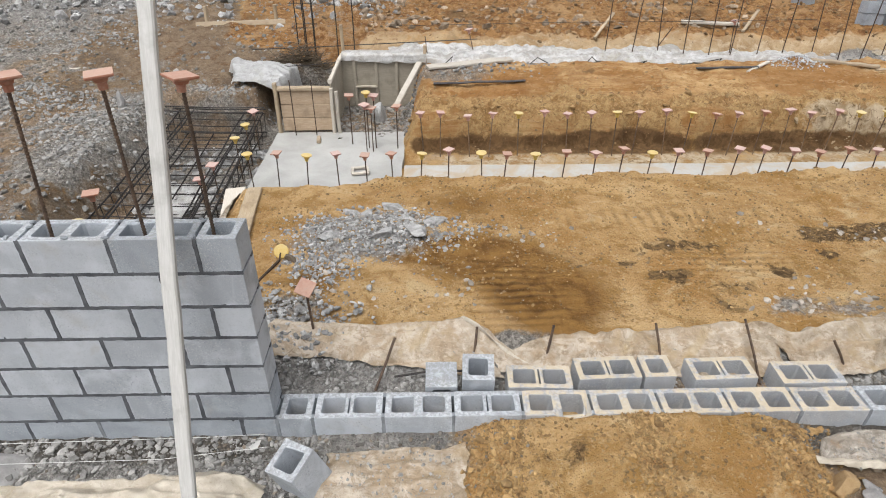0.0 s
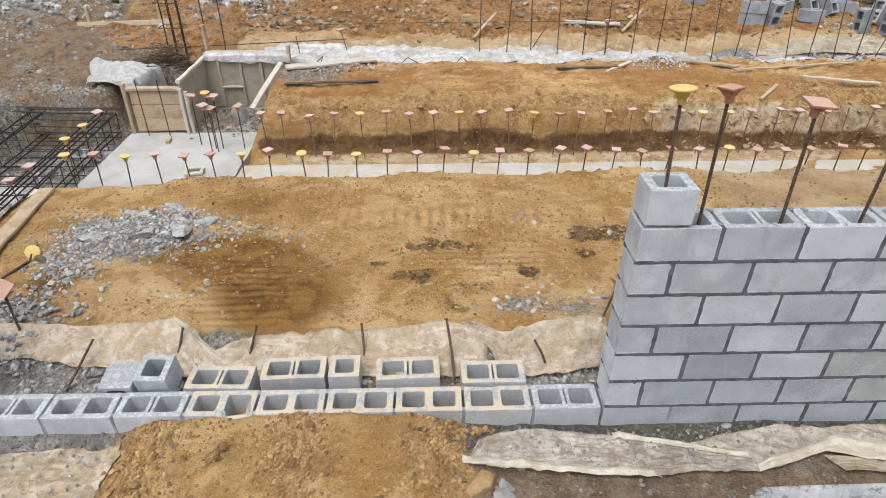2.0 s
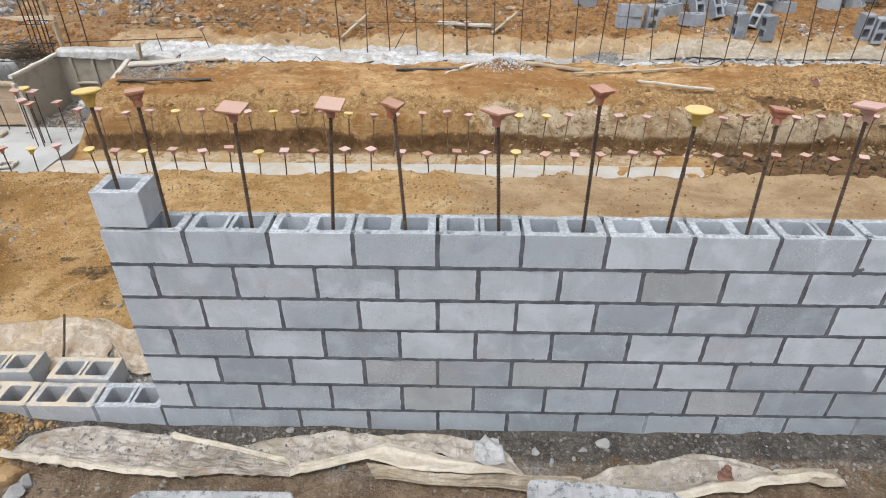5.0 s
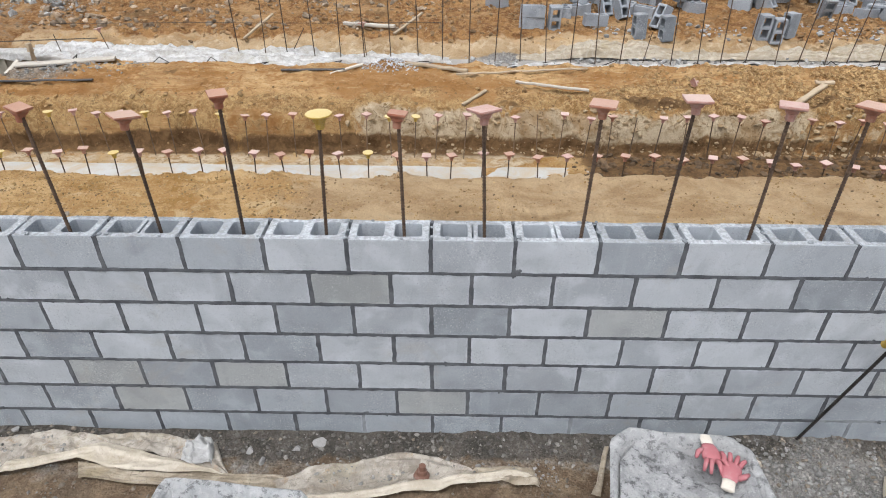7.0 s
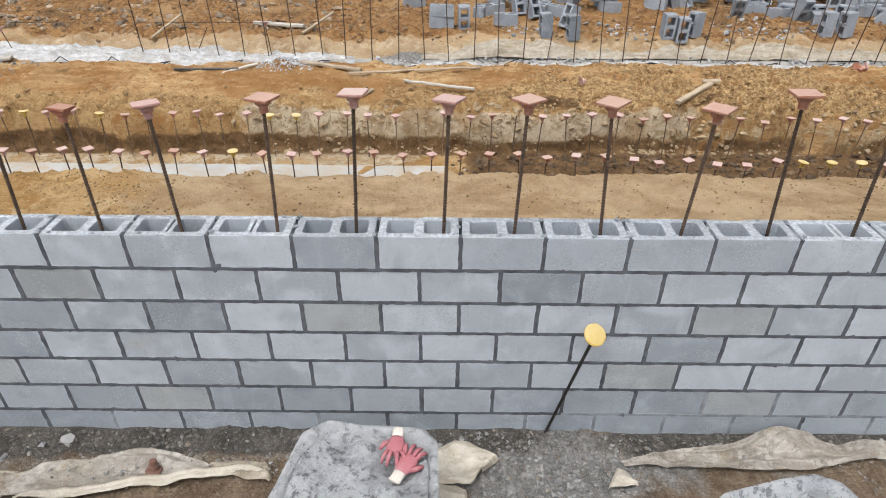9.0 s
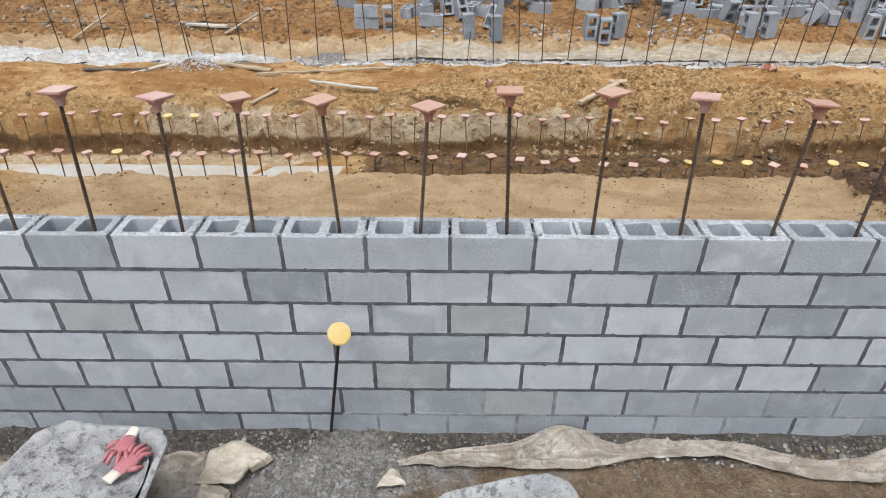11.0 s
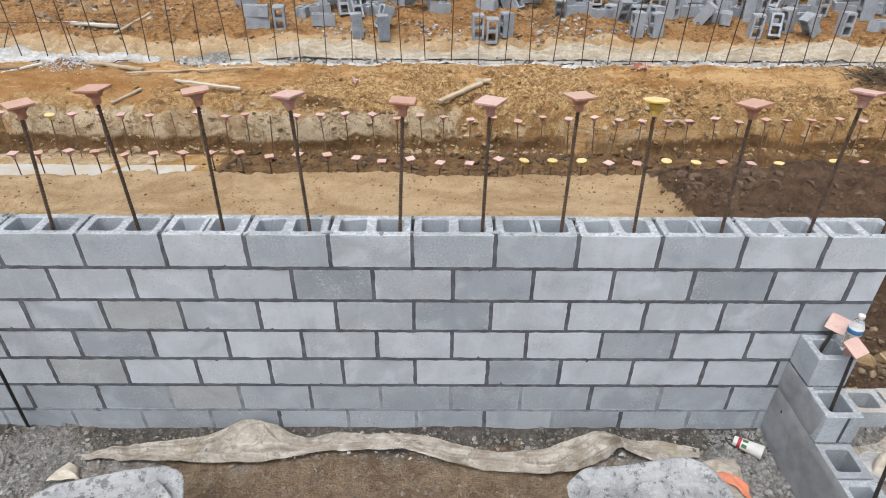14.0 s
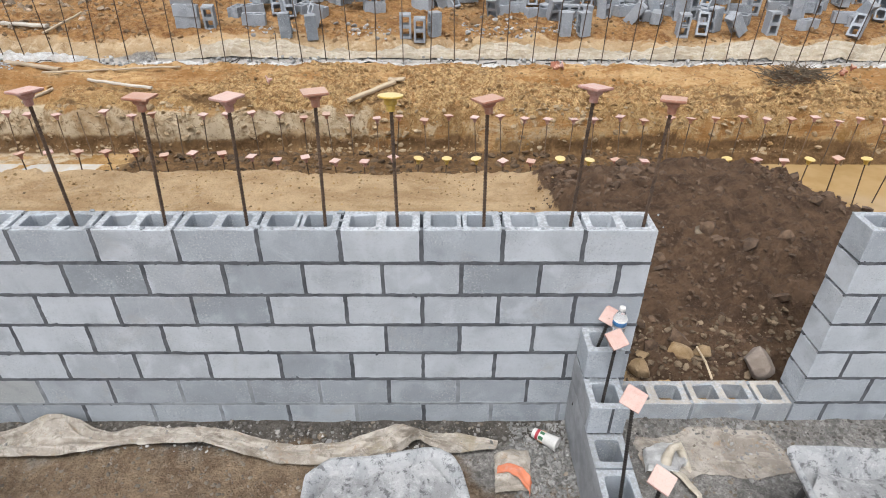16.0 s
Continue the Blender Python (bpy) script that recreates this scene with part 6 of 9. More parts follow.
# ---------------------------------------------------------------- reinforcing cage in the west trench
def build_cage():
    root = thing("rebar_cage", "long tied steel reinforcing cage lying in the trench", "rebar cage")
    rnd = random.Random(8)
    lines = [(-5.02, -0.08), (-5.10, -0.12), (-5.16, -0.05), (-5.08, -0.36), (-5.2, -0.38), (-5.45, -0.38), (-5.75, -0.38), (-5.95, -0.03), (-6.03, -0.07), (-6.12, -0.02), (-6.0, -0.37), (-6.1, -0.36), (-5.3, -0.10), (-5.26, -0.16)]
    for x, z in lines:
        drift = -0.17
        pts = [(x + drift * (y - 1.7) / 3.7 + rnd.uniform(-0.012, 0.012), y, z + rnd.uniform(-0.012, 0.012)) for y in np.linspace(0.45, 5.62, 9)]
        part("long_bar", tube(bmesh.new(), pts, 0.0095, 6), REBAR_DARK, root)
    for y in np.arange(0.6, 5.6, 0.235):
        d = -0.17 * (y - 1.7) / 3.7
        y = y + rnd.uniform(-0.02, 0.02)
        s = rnd.uniform(-0.03, 0.03)
        loop = [(-5.0 + d, y, -0.06), (-5.02 + d, y + s, -0.40), (-6.14 + d, y + s, -0.40), (-6.14 + d, y, -0.02), (-5.0 + d, y, -0.06)]
        part("stirrup", tube(bmesh.new(), loop[:4], 0.0065, 5), REBAR_DARK, root)
        part("cross_bar", tube(bmesh.new(), [(-5.0 + d, y + 0.01, -0.07), (-5.6 + d, y, -0.055), (-6.14 + d, y + 0.01, -0.03)], 0.0065, 5), REBAR_DARK, root)
    for y, z in ((5.45, 0.0), (5.55, 0.03), (5.62, -0.02), (5.5, -0.3)):
        part("end_bar", tube(bmesh.new(), [(-6.5, y + 0.05, z), (-5.8, y, z - 0.01), (-5.15, y - 0.03, z)], 0.0095, 6), REBAR_DARK, root)
    return root


build_cage()


# upright column bars beyond the formwork
def build_column_bars():
    root = thing("column_bars", "tall bundle of upright steel bars with tied rings", "rebar cage")
    for x, y in ((-4.95, 7.2), (-4.86, 7.3), (-4.80, 7.1), (-4.72, 7.3), (-4.68, 7.15), (-4.35, 7.2), (-4.1, 7.25)):
        part("upright_bar", tube(bmesh.new(), [(x, y, 0.05), (x + 0.01, y, 0.8), (x, y, 1.6)], 0.009, 6), REBAR_DARK, root)
    for z in (0.35, 0.7, 1.05):
        part("ring_bar", tube(bmesh.new(), [(-4.98, 7.07, z), (-4.65, 7.07, z), (-4.65, 7.33, z), (-4.98, 7.33, z), (-4.98, 7.07, z)], 0.006, 5), REBAR_DARK, root)
    part("tie_bar", tube(bmesh.new(), [(-5.6, 6.95, 0.42), (-4.4, 7.0, 0.45), (-2.2, 7.1, 0.52)], 0.007, 5), REBAR_DARK, root)
    part("tie_bar", tube(bmesh.new(), [(-3.6, 7.34, 0.66), (-1.0, 7.36, 0.70), (1.2, 7.34, 0.71), (3.1, 7.36, 0.73)], 0.0035, 5), REBAR_DARK, root)
    part("tie_bar", tube(bmesh.new(), [(-5.5, 6.4, 0.30), (-4.6, 6.45, 0.33), (-4.2, 6.5, 0.36)], 0.007, 5), REBAR_DARK, root)
    return root


build_column_bars()


# ---------------------------------------------------------------- far stack and heap of blocks
HEAP = "heaped blocks on the far bank"


def far_block(x, y, mode, turn, rise=0.0, kind="full"):
    z = ground_z(x, y) - 0.02 + rise
    rnd = random.Random(x * 31 + y * 7)
    if mode == "end":  # standing on its end
        m = pose(x, y, z, 0, 0, turn) @ pose(0, 0, 0, 0, -90 + rnd.uniform(-6, 6), 0) @ pose(0, -0.095, -0.095)
        label = "grey hollow concrete block standing on its end"
    elif mode == "lean":
        m = pose(x, y, z + 0.03, 0, 0, turn) @ pose(0, 0, 0, 0, -60 + rnd.uniform(-12, 12), 0) @ pose(0, -0.095, -0.095)
        label = "grey hollow concrete block leaning on its neighbours"
    elif mode == "face":  # lying with its cells to the viewer
        m = pose(x, y, z + 0.005, 0, 0, turn) @ pose(-0.195, 0, 0, 90, 0, 0) @ pose(0, 0, -0.19)
        label = "grey hollow concrete block lying with its cells showing"
    else:
        m = pose(x, y, z, rnd.uniform(-5, 5), rnd.uniform(-5, 5), turn) @ pose(-0.195, -0.095, 0)
        label = "grey hollow concrete block lying flat"
    return thing("concrete_block", label, "concrete block", m, HEAP, random.Random(x).choice(FAMILY["far"][kind]))


NEAR_HEAP = ((4.62, 8.35, "flat", 15, 0), (4.62, 8.35, "flat", 8, 0.19), (5.0, 8.38, "end", 95, 0), (5.72, 8.48, "flat", 5, 0), (6.36, 8.02, "end", 8, 0), (6.80, 7.98, "end", 12, 0), (6.72, 8.3, "lean", 30, 0), (8.36, 7.98, "end", 95, 0), (8.60, 7.98, "end", 88, 0), (8.84, 8.1, "end", 20, 0),
             (10.2, 9.3, "flat", 10, 0), (10.2, 9.3, "face", 5, 0.19), (11.06, 8.16, "end", 5, 0), (11.38, 8.14, "end", 14, 0), (11.42, 8.45, "end", 20, 0), (13.08, 8.18, "end", 85, 0), (13.40, 8.14, "lean", 70, 0), (13.65, 8.3, "end", 30, 0), (14.05, 8.12, "lean", 200, 0), (14.6, 8.2, "end", 95, 0), (16.0, 8.1, "lean", 40, 0), (15.4, 8.5, "flat", 30, 0),
             (4.1, 9.6, "flat", 20, 0), (5.3, 9.0, "flat", 80, 0))
for spec in NEAR_HEAP:
    far_block(*spec)
heap_rnd = random.Random(77)
for k in range(270):
    x = heap_rnd.uniform(5.3, 18.5)
    y = heap_rnd.uniform(8.75, 10.9)
    if y < 9.1 + 0.35 * math.sin(x * 1.7) and x < 10.5:
        continue
    if 9.0 < x < 9.9 and y < 9.6:
        continue
    far_block(x, y, heap_rnd.choice(["flat", "flat", "end", "lean", "face", "flat"]), heap_rnd.uniform(0, 360), heap_rnd.choice([0, 0, 0, 0.17, 0.34]) if y > 9.3 else 0.0)

# ---------------------------------------------------------------- timber and formwork


def plank(length, width, thick, m, material, label, seed, name="plank", group=""):
    return thing(name, label, "plank", m, group, mesh_of("plank", board(length, width, thick, seed), material))


def lay(a, b, width, thick, material, label, seed, tilt=0.0, name="plank"):
    """A plank from point a to point b."""
    a, b = Vector(a), Vector(b)
    d = b - a
    m = Matrix.Translation((a + b) / 2) @ d.to_track_quat("X", "Z").to_matrix().to_4x4() @ pose(0, 0, 0, tilt, 0, 0)
    return plank(d.length, width, thick, m, material, label, seed, name)


lay((-4.47, 1.60, 0.215), (-4.60, 2.82, 0.20), 0.14, 0.035, LUMBER_DIRTY, "weathered tan board lying along the trench edge", 1)
lay((-4.70, 1.28, 0.185), (-4.72, 1.95, 0.17), 0.15, 0.03, LUMBER_DIRTY, "muddy board lying at the trench edge", 2)
lay((-4.78, 2.5, 0.02), (-4.95, 3.3, -0.05), 0.2, 0.03, LUMBER_PALE, "pale muddy board lining the trench edge", 22)
lay((1.56, 6.08, ground_z(1.5, 6.1) + 0.02), (1.98, 6.38, ground_z(1.98, 6.38) + 0.03), 0.05, 0.03, LUMBER_PALE, "pale timber lath lying on the bank", 3)
lay((0.85, 6.15, ground_z(0.85, 6.15) + 0.02), (1.75, 6.2, ground_z(1.75, 6.2) + 0.02), 0.05, 0.02, STEEL, "dark steel strip lying on the bank", 33, name="steel_strip")
lay((2.62, 6.42, ground_z(2.62, 6.42) + 0.03), (3.50, 6.2, ground_z(3.5, 6.2) + 0.03), 0.08, 0.04, LUMBER, "rough timber offcut lying on the bank", 4)
lay((3.34, 6.03, ground_z(3.34, 6.03) + 0.025), (5.2, 6.25, ground_z(5.2, 6.25) + 0.03), 0.045, 0.02, LUMBER, "long thin timber lath lying on the bank", 5)
lay((4.14, 5.70, ground_z(4.14, 5.7) + 0.03), (5.09, 5.46, ground_z(5.09, 5.46) + 0.03), 0.045, 0.03, LUMBER_PALE, "pale pinkish timber lath on the bank edge", 6)
lay((7.72, 5.24, ground_z(7.72, 5.24) + 0.07), (8.30, 5.72, ground_z(8.30, 5.72) + 0.05), 0.08, 0.045, LUMBER, "pinkish timber piece at the bank edge", 7)
lay((8.22, 5.82, ground_z(8.22, 5.82) + 0.06), (8.44, 5.76, ground_z(8.44, 5.76) + 0.06), 0.10, 0.03, LUMBER, "short board offcut on the bank", 8)
lay((3.423, 5.273, ground_z(3.423, 5.273) + 0.03), (3.737, 5.532, ground_z(3.737, 5.532) + 0.03), 0.05, 0.03, LUMBER, "small broken lath on the bank", 9)
lay((-2.964, 6.191, 0.36), (-1.731, 6.587, 0.36), 0.17, 0.035, LUMBER_PALE, "whitish scaffold board on the bank top", 10)
lay((-2.88, 5.62, 0.31), (-1.64, 5.72, 0.31), 0.05, 0.018, STEEL, "dark flat steel bar lying on the bank", 11, name="steel_bar")
lay((1.40, 8.42, 0.47), (2.30, 8.20, 0.47), 0.09, 0.05, LUMBER_PALE, "pale timber lying on the far bank", 12)
lay((2.30, 8.0, 0.40), (2.75, 8.55, 0.62), 0.05, 0.03, LUMBER, "lath leaning on the far bank", 13)
lay((-0.2, 7.9, 0.33), (0.2, 8.4, 0.62), 0.05, 0.03, LUMBER, "lath leaning on the far bank", 14)
lay((-8.45, 6.6, 0.22), (-8.1, 7.0, 0.25), 0.07, 0.03, LUMBER_PALE, "short pale lath on the gravel", 15)
lay((-8.6, 6.75, 0.2), (-8.1, 6.7, 0.22), 0.09, 0.03, LUMBER_PALE, "short pale board on the gravel", 16)

frame_far = thing("timber_trestle", "pale U-shaped timber frame lying on the far gravel", "timber frame", pose(-6.2, 8.65, 0.42))
part("rail", board(1.5, 0.09, 0.05, 41), LUMBER, frame_far, m=pose(0, 0, 0, 70, 0, 8))
part("stub", board(0.30, 0.09, 0.05, 42), LUMBER, frame_far, m=pose(-0.58, 0.02, 0.13, 0, 90, 0))
part("stub", board(0.30, 0.09, 0.05, 43), LUMBER, frame_far, m=pose(0.58, 0.16, 0.13, 0, 90, 0))

form = thing("formwork_box", "timber formwork box of stacked boards at the footing pad", "formwork", pose(-4.6, 5.56, FOOT))
for k in range(3):
    part("board", board(0.66, 0.18, 0.035, 50 + k), LUMBER_BROWN, form, m=pose(0, 0, 0.11 + 0.185 * k, 90, 0, 0))
part("top_rail", board(0.74, 0.09, 0.05, 54), LUMBER, form, m=pose(0, 0.0, 0.60))
part("end_post", board(0.62, 0.09, 0.045, 55), LUMBER_PALE, form, m=pose(0.36, -0.045, 0.31, 0, 90, 3))
part("end_post", board(0.58, 0.05, 0.045, 56), LUMBER_PALE, form, m=pose(0.43, -0.06, 0.29, 0, 90, 3))
part("end_post", board(0.70, 0.09, 0.045, 57), LUMBER, form, m=pose(-0.38, -0.02, 0.33, 0, 90, 0))

side = thing("formwork_wall", "grey plywood side panel of the formwork", "formwork", pose(-4.24, 6.15, FOOT + 0.34))
part("sheet", box((0.02, 1.25, 0.72), 0.003), PLYWOOD, side)
part("top_rail", board(1.3, 0.05, 0.05, 61), LUMBER_PALE, side, m=pose(0.0, 0, 0.37, 0, 0, 90))
part("stake", board(0.9, 0.08, 0.04, 62), LUMBER, side, m=pose(0.03, 0.62, 0.35, 0, 90, 0))
back_form = thing("formwork_wall", "grey plywood back panel with battens above the gravel pit", "formwork", pose(-3.62, 6.62, FOOT + 0.34))
part("sheet", box((1.25, 0.02, 0.72), 0.003), PLYWOOD, back_form)
for bx in (-0.42, -0.1, 0.2, 0.48):
    part("batten", board(0.72, 0.045, 0.03, 63 + int(bx * 10)), PLYWOOD, back_form, m=pose(bx, -0.026, 0.0, 0, 90, 0) @ pose(0, 0, 0, 90, 0, 0))
part("rail", board(0.32, 0.05, 0.03, 69), PLYWOOD, back_form, m=pose(-0.26, -0.03, -0.05))
part("rail", board(1.25, 0.06, 0.04, 70), LUMBER, back_form, m=pose(0.0, 0.0, 0.37))
part("post", board(0.24, 0.09, 0.05, 71), LUMBER, back_form, m=pose(0.62, 0.02, 0.42, 0, 90, 0))
lay((-3.42, 5.80, -0.10), (-3.08, 6.42, 0.36), 0.09, 0.04, LUMBER_PALE, "pale brace board leaning on the bank corner", 72)
small_form = thing("form_pocket", "small open timber pocket set in the concrete pad", "formwork", pose(-3.77, 4.24, FOOT + 0.02, 0, 0, 8))
for fx, fy, fl, fr in ((0, -0.08, 0.2, 0), (0, 0.08, 0.2, 0), (-0.09, 0, 0.15, 90), (0.09, 0, 0.15, 90)):
    part("side", board(fl, 0.035, 0.03, 80 + int(fx * 100 + fy * 10)), LUMBER_PALE, small_form, m=pose(fx, fy, 0.012, 0, 0, fr))
lay((-4.42, 5.28, FOOT + 0.03), (-4.40, 5.12, FOOT + 0.03), 0.05, 0.04, LUMBER, "small wooden block on the concrete pad", 83, name="wood_block")


# ---------------------------------------------------------------- sheeting
def along(line, u):
    p = np.array(line, float)
    d = np.r_[0, np.cumsum(np.hypot(*np.diff(p, axis=0).T))]
    u = np.asarray(u) * d[-1]
    return np.stack([np.interp(u, d, p[:, 0]), np.interp(u, d, p[:, 1])], 1)


def cloth(name, label, top, bottom, material, seed, lift=0.012, fold=0.03, ridge=0.0, ridge_at=0.85, step_len=0.014, crumple=5.0, rise=None, loose=0.45, small=0.22, rag=1.0):
    """Sheeting laid over the ground between two lines, with wrinkles along its length and a rolled edge."""
    length = float(np.hypot(*np.diff(np.array(top, float), axis=0).T).sum())
    wide = float(np.hypot(*(np.array(top[len(top) // 2]) - np.array(bottom[len(bottom) // 2]))))
    nu, nv = max(8, int(length / step_len)), max(8, int(wide / (step_len * 0.7)))
    u, v = np.linspace(0, 1, nu + 1), np.linspace(0, 1, nv + 1)
    a, b = along(top, u), along(bottom, u)
    V, U = np.meshgrid(v, u)
    x = a[:, :1] * (1 - V) + b[:, :1] * V
    y = a[:, 1:] * (1 - V) + b[:, 1:] * V
    rim = (np.abs(V - 0.5) * 2) ** 3
    y = y + (0.028 * fbm(x, y * 0, 4.5, seed) + 0.014 * fbm(x, y * 0, 14, seed + 1, 2)) * rag * rim * min(1.0, wide / 0.16)
    x = x + (0.09 * fbm(x * 0, y, 7, seed + 2) + 0.02 * fbm(x, y, 20, seed + 3, 2)) * np.clip(1 - np.minimum(U, 1 - U) * length / 0.12, 0, 1) * rag * min(1.0, length / 0.8)
    run, across = U * length, V * wide
    # long folds that follow the sheet, slanting pleats over them, small crumpling
    fold_a = (1 - np.clip(np.abs(fbm(run * 1.1 + across * 1.6, across * 7.0, 1.0, seed + 4, 2)) * 3.2, 0, 1)) ** 1.6
    fold_b = (1 - np.clip(np.abs(fbm(run * 4.0 + across * 5.0, across * 4.0 - run * 1.2, crumple * 0.2, seed + 6, 3)) * 3.0, 0, 1)) ** 1.4
    fold_c = (1 - np.clip(np.abs(fbm(run * 8.0 - across * 5.0, across * 10.0, crumple * 0.22, seed + 12, 2)) * 2.6, 0, 1)) ** 1.3
    soft = fbm(x, y, 2.2, seed + 14, 3)
    z = height(x.ravel(), y.ravel()).reshape(x.shape) + lift + fold * (0.75 * fold_a + 0.50 * fold_b + small * fold_c + 0.5 * (soft + 0.6))
    z = z + ridge * np.exp(-(((V - ridge_at - 0.06 * fbm(x, y * 0, 2.5, seed + 8)) / 0.10) ** 2)) * (0.7 + 0.5 * fbm(x, x * 0, 1.7, seed + 9))
    if rise is not None:
        z = z + rise(x, y)
    edge = np.minimum(np.minimum(U, 1 - U) * 14, np.minimum(V * 9, (1 - V) * 9 + loose))
    ground = height(x.ravel(), y.ravel()).reshape(x.shape)
    z = ground + 0.006 + (z - ground - 0.006) * np.clip(0.35 + edge, 0, 1)
    verts = np.stack([x.ravel(), y.ravel(), z.ravel()], 1)
    w = nv + 1
    i = (np.arange(nu)[:, None] * w + np.arange(nv)[None]).ravel()
    faces = np.stack([i, i + 1, i + w + 1, i + w], 1)
    me = mesh_raw(name, verts.tolist(), faces.tolist(), material, True)
    return thing(name, label, "plastic sheet", None, "", me)


cloth("plastic_sheet", "soiled grey-beige sheeting laid along the wall foot", [(-0.8, -0.262), (-0.745, -0.158), (-0.704, -0.098), (-0.588, -0.056), (-0.362, -0.043), (0.039, -0.079), (0.289, -0.126), (0.534, -0.175), (0.801, -0.248)], [(-0.809, -0.273), (-0.298, -0.321), (-0.061, -0.351), (0.248, -0.377), (0.396, -0.352), (0.802, -0.335)], SHEET_DIRTY, 1, 0.02, 0.012, 0.02, 0.93, small=0.3, rag=0.25)
cloth("sheet_fold", "cream folded edge of the wall-foot sheeting", [(-0.809, -0.231), (-0.298, -0.279), (-0.061, -0.309), (0.248, -0.335)], [(-0.809, -0.279), (-0.298, -0.327), (-0.061, -0.357), (0.248, -0.383)], SHEET_CREAM, 2, 0.038, 0.010, 0.012, 0.5, 0.014, small=0.2, rag=0.3)
cloth("sheet_fold", "pale turned-up edge of the wall-foot sheeting", [(0.039, -0.071), (0.289, -0.118), (0.534, -0.167), (0.801, -0.24)], [(0.039, -0.109), (0.289, -0.156), (0.534, -0.205), (0.801, -0.278)], SHEET_CREAM, 42, 0.034, 0.008, 0.010, 0.4, 0.014, small=0.2, rag=0.3)
cloth("plastic_sheet", "gritty crumpled grey sheeting against the wall foot", [(0.48, -0.137), (0.8, -0.086), (0.979, -0.063), (1.253, -0.08), (1.452, -0.051), (1.614, -0.055), (1.768, -0.094), (1.956, -0.115), (2.073, -0.302)], [(0.802, -0.287), (1.003, -0.248), (1.195, -0.18), (1.327, -0.13), (1.512, -0.166), (1.795, -0.239), (1.964, -0.297), (2.064, -0.317)], SHEET_DIRTY, 3, 0.022, 0.026, small=0.4, rag=0.5)
cloth("sheet_fold", "cream folded band of sheeting on the earth", [(0.802, -0.287), (1.003, -0.248), (1.195, -0.18), (1.327, -0.13), (1.512, -0.166), (1.795, -0.239), (1.964, -0.297), (2.064, -0.317)], [(0.802, -0.341), (0.893, -0.34), (1.079, -0.275), (1.213, -0.236), (1.414, -0.298), (1.564, -0.311), (1.777, -0.314), (1.957, -0.322), (2.064, -0.325)], SHEET_CREAM, 4, 0.048, 0.012, 0.014, 0.35, 0.012, small=0.15, rag=0.25)
cloth("sheet_scrap", "crumpled clear peak of the sheeting", [(1.80, -0.13), (1.86, -0.09), (1.95, -0.12)], [(1.80, -0.25), (1.88, -0.27), (1.99, -0.28)], SHEET_CLEAR, 43, 0.03, 0.05, 0.03, 0.4, 0.01, 9, small=0.5, rag=0.6)
cloth("plastic_sheet", "tan sheeting flap lying on the earth", [(1.214, -0.237), (1.462, -0.288), (1.602, -0.303), (2.072, -0.303), (2.385, -0.306)], [(1.269, -0.348), (1.5, -0.375), (1.953, -0.413), (2.448, -0.446)], SHEET, 5, 0.022, 0.010, 0.012, 0.95, 0.014, small=0.2, rag=0.2)
cloth("plastic_sheet", "soiled sheeting with long wrinkles beside the wall", [(2.323, -0.355), (2.461, -0.303), (2.602, -0.245), (2.824, -0.214), (2.984, -0.18), (3.087, -0.159), (3.207, -0.177), (3.428, -0.263)], [(2.403, -0.483), (2.543, -0.468), (2.756, -0.449), (2.964, -0.412), (3.062, -0.395), (3.241, -0.386), (3.306, -0.355), (3.454, -0.318)], SHEET_DIRTY, 6, 0.02, 0.034, 0.03, 0.06, 0.012, small=0.15, rag=0.25)
cloth("sheet_fold", "cream folded strip of sheeting by the wheelbarrow", [(2.467, -0.478), (2.653, -0.438), (2.816, -0.406), (3.068, -0.361), (3.269, -0.326), (3.473, -0.291), (3.655, -0.276), (3.794, -0.305)], [(2.48, -0.499), (2.776, -0.474), (3.076, -0.413), (3.253, -0.404), (3.317, -0.373), (3.554, -0.353), (3.668, -0.325), (3.786, -0.366)], SHEET_CREAM, 7, 0.045, 0.015, 0.018, 0.35, 0.012, small=0.2, rag=0.3)
cloth("sheet_fold", "dull end of the cream strip under the wheelbarrow", [(3.425, -0.261), (3.593, -0.244), (3.769, -0.251)], [(3.543, -0.336), (3.674, -0.363), (3.794, -0.355)], SHEET, 44, 0.03, 0.02, 0.0, 0.5, 0.012, small=0.2, rag=0.4)
cloth("sheet_strip", "narrow pale sheeting strip beside the wheelbarrow", [(4.06, -0.40), (4.10, -0.33), (4.18, -0.11)], [(4.11, -0.41), (4.14, -0.31), (4.21, -0.11)], SHEET, 8, 0.06, 0.02, rag=0.4)
cloth("plastic_sheet", "folded cream sheeting beside the wheelbarrow", [(4.66, -0.159), (4.788, -0.103), (4.9, -0.133), (5.039, -0.216)], [(4.665, -0.397), (4.756, -0.393), (4.876, -0.398), (4.94, -0.306)], SHEET_CREAM, 9, 0.035, 0.05, 0, 0.5, 0.012, 4, small=0.2, rag=0.3)
cloth("sheet_fold", "lower fold of the cream sheeting", [(4.68, -0.383), (4.786, -0.375), (4.853, -0.419)], [(4.682, -0.484), (4.771, -0.483), (4.852, -0.482)], SHEET_CREAM, 46, 0.03, 0.03, 0, 0.5, 0.012, 4, small=0.2, rag=0.3)
cloth("plastic_sheet", "thin clear sheeting lying by the wheelbarrow", [(4.35, -0.25), (4.5, -0.17), (4.66, -0.16)], [(4.36, -0.5), (4.55, -0.5), (4.76, -0.46)], SHEET_DIRTY, 29, 0.015, 0.05, 0, 0.5, 0.012, 8, small=0.3)
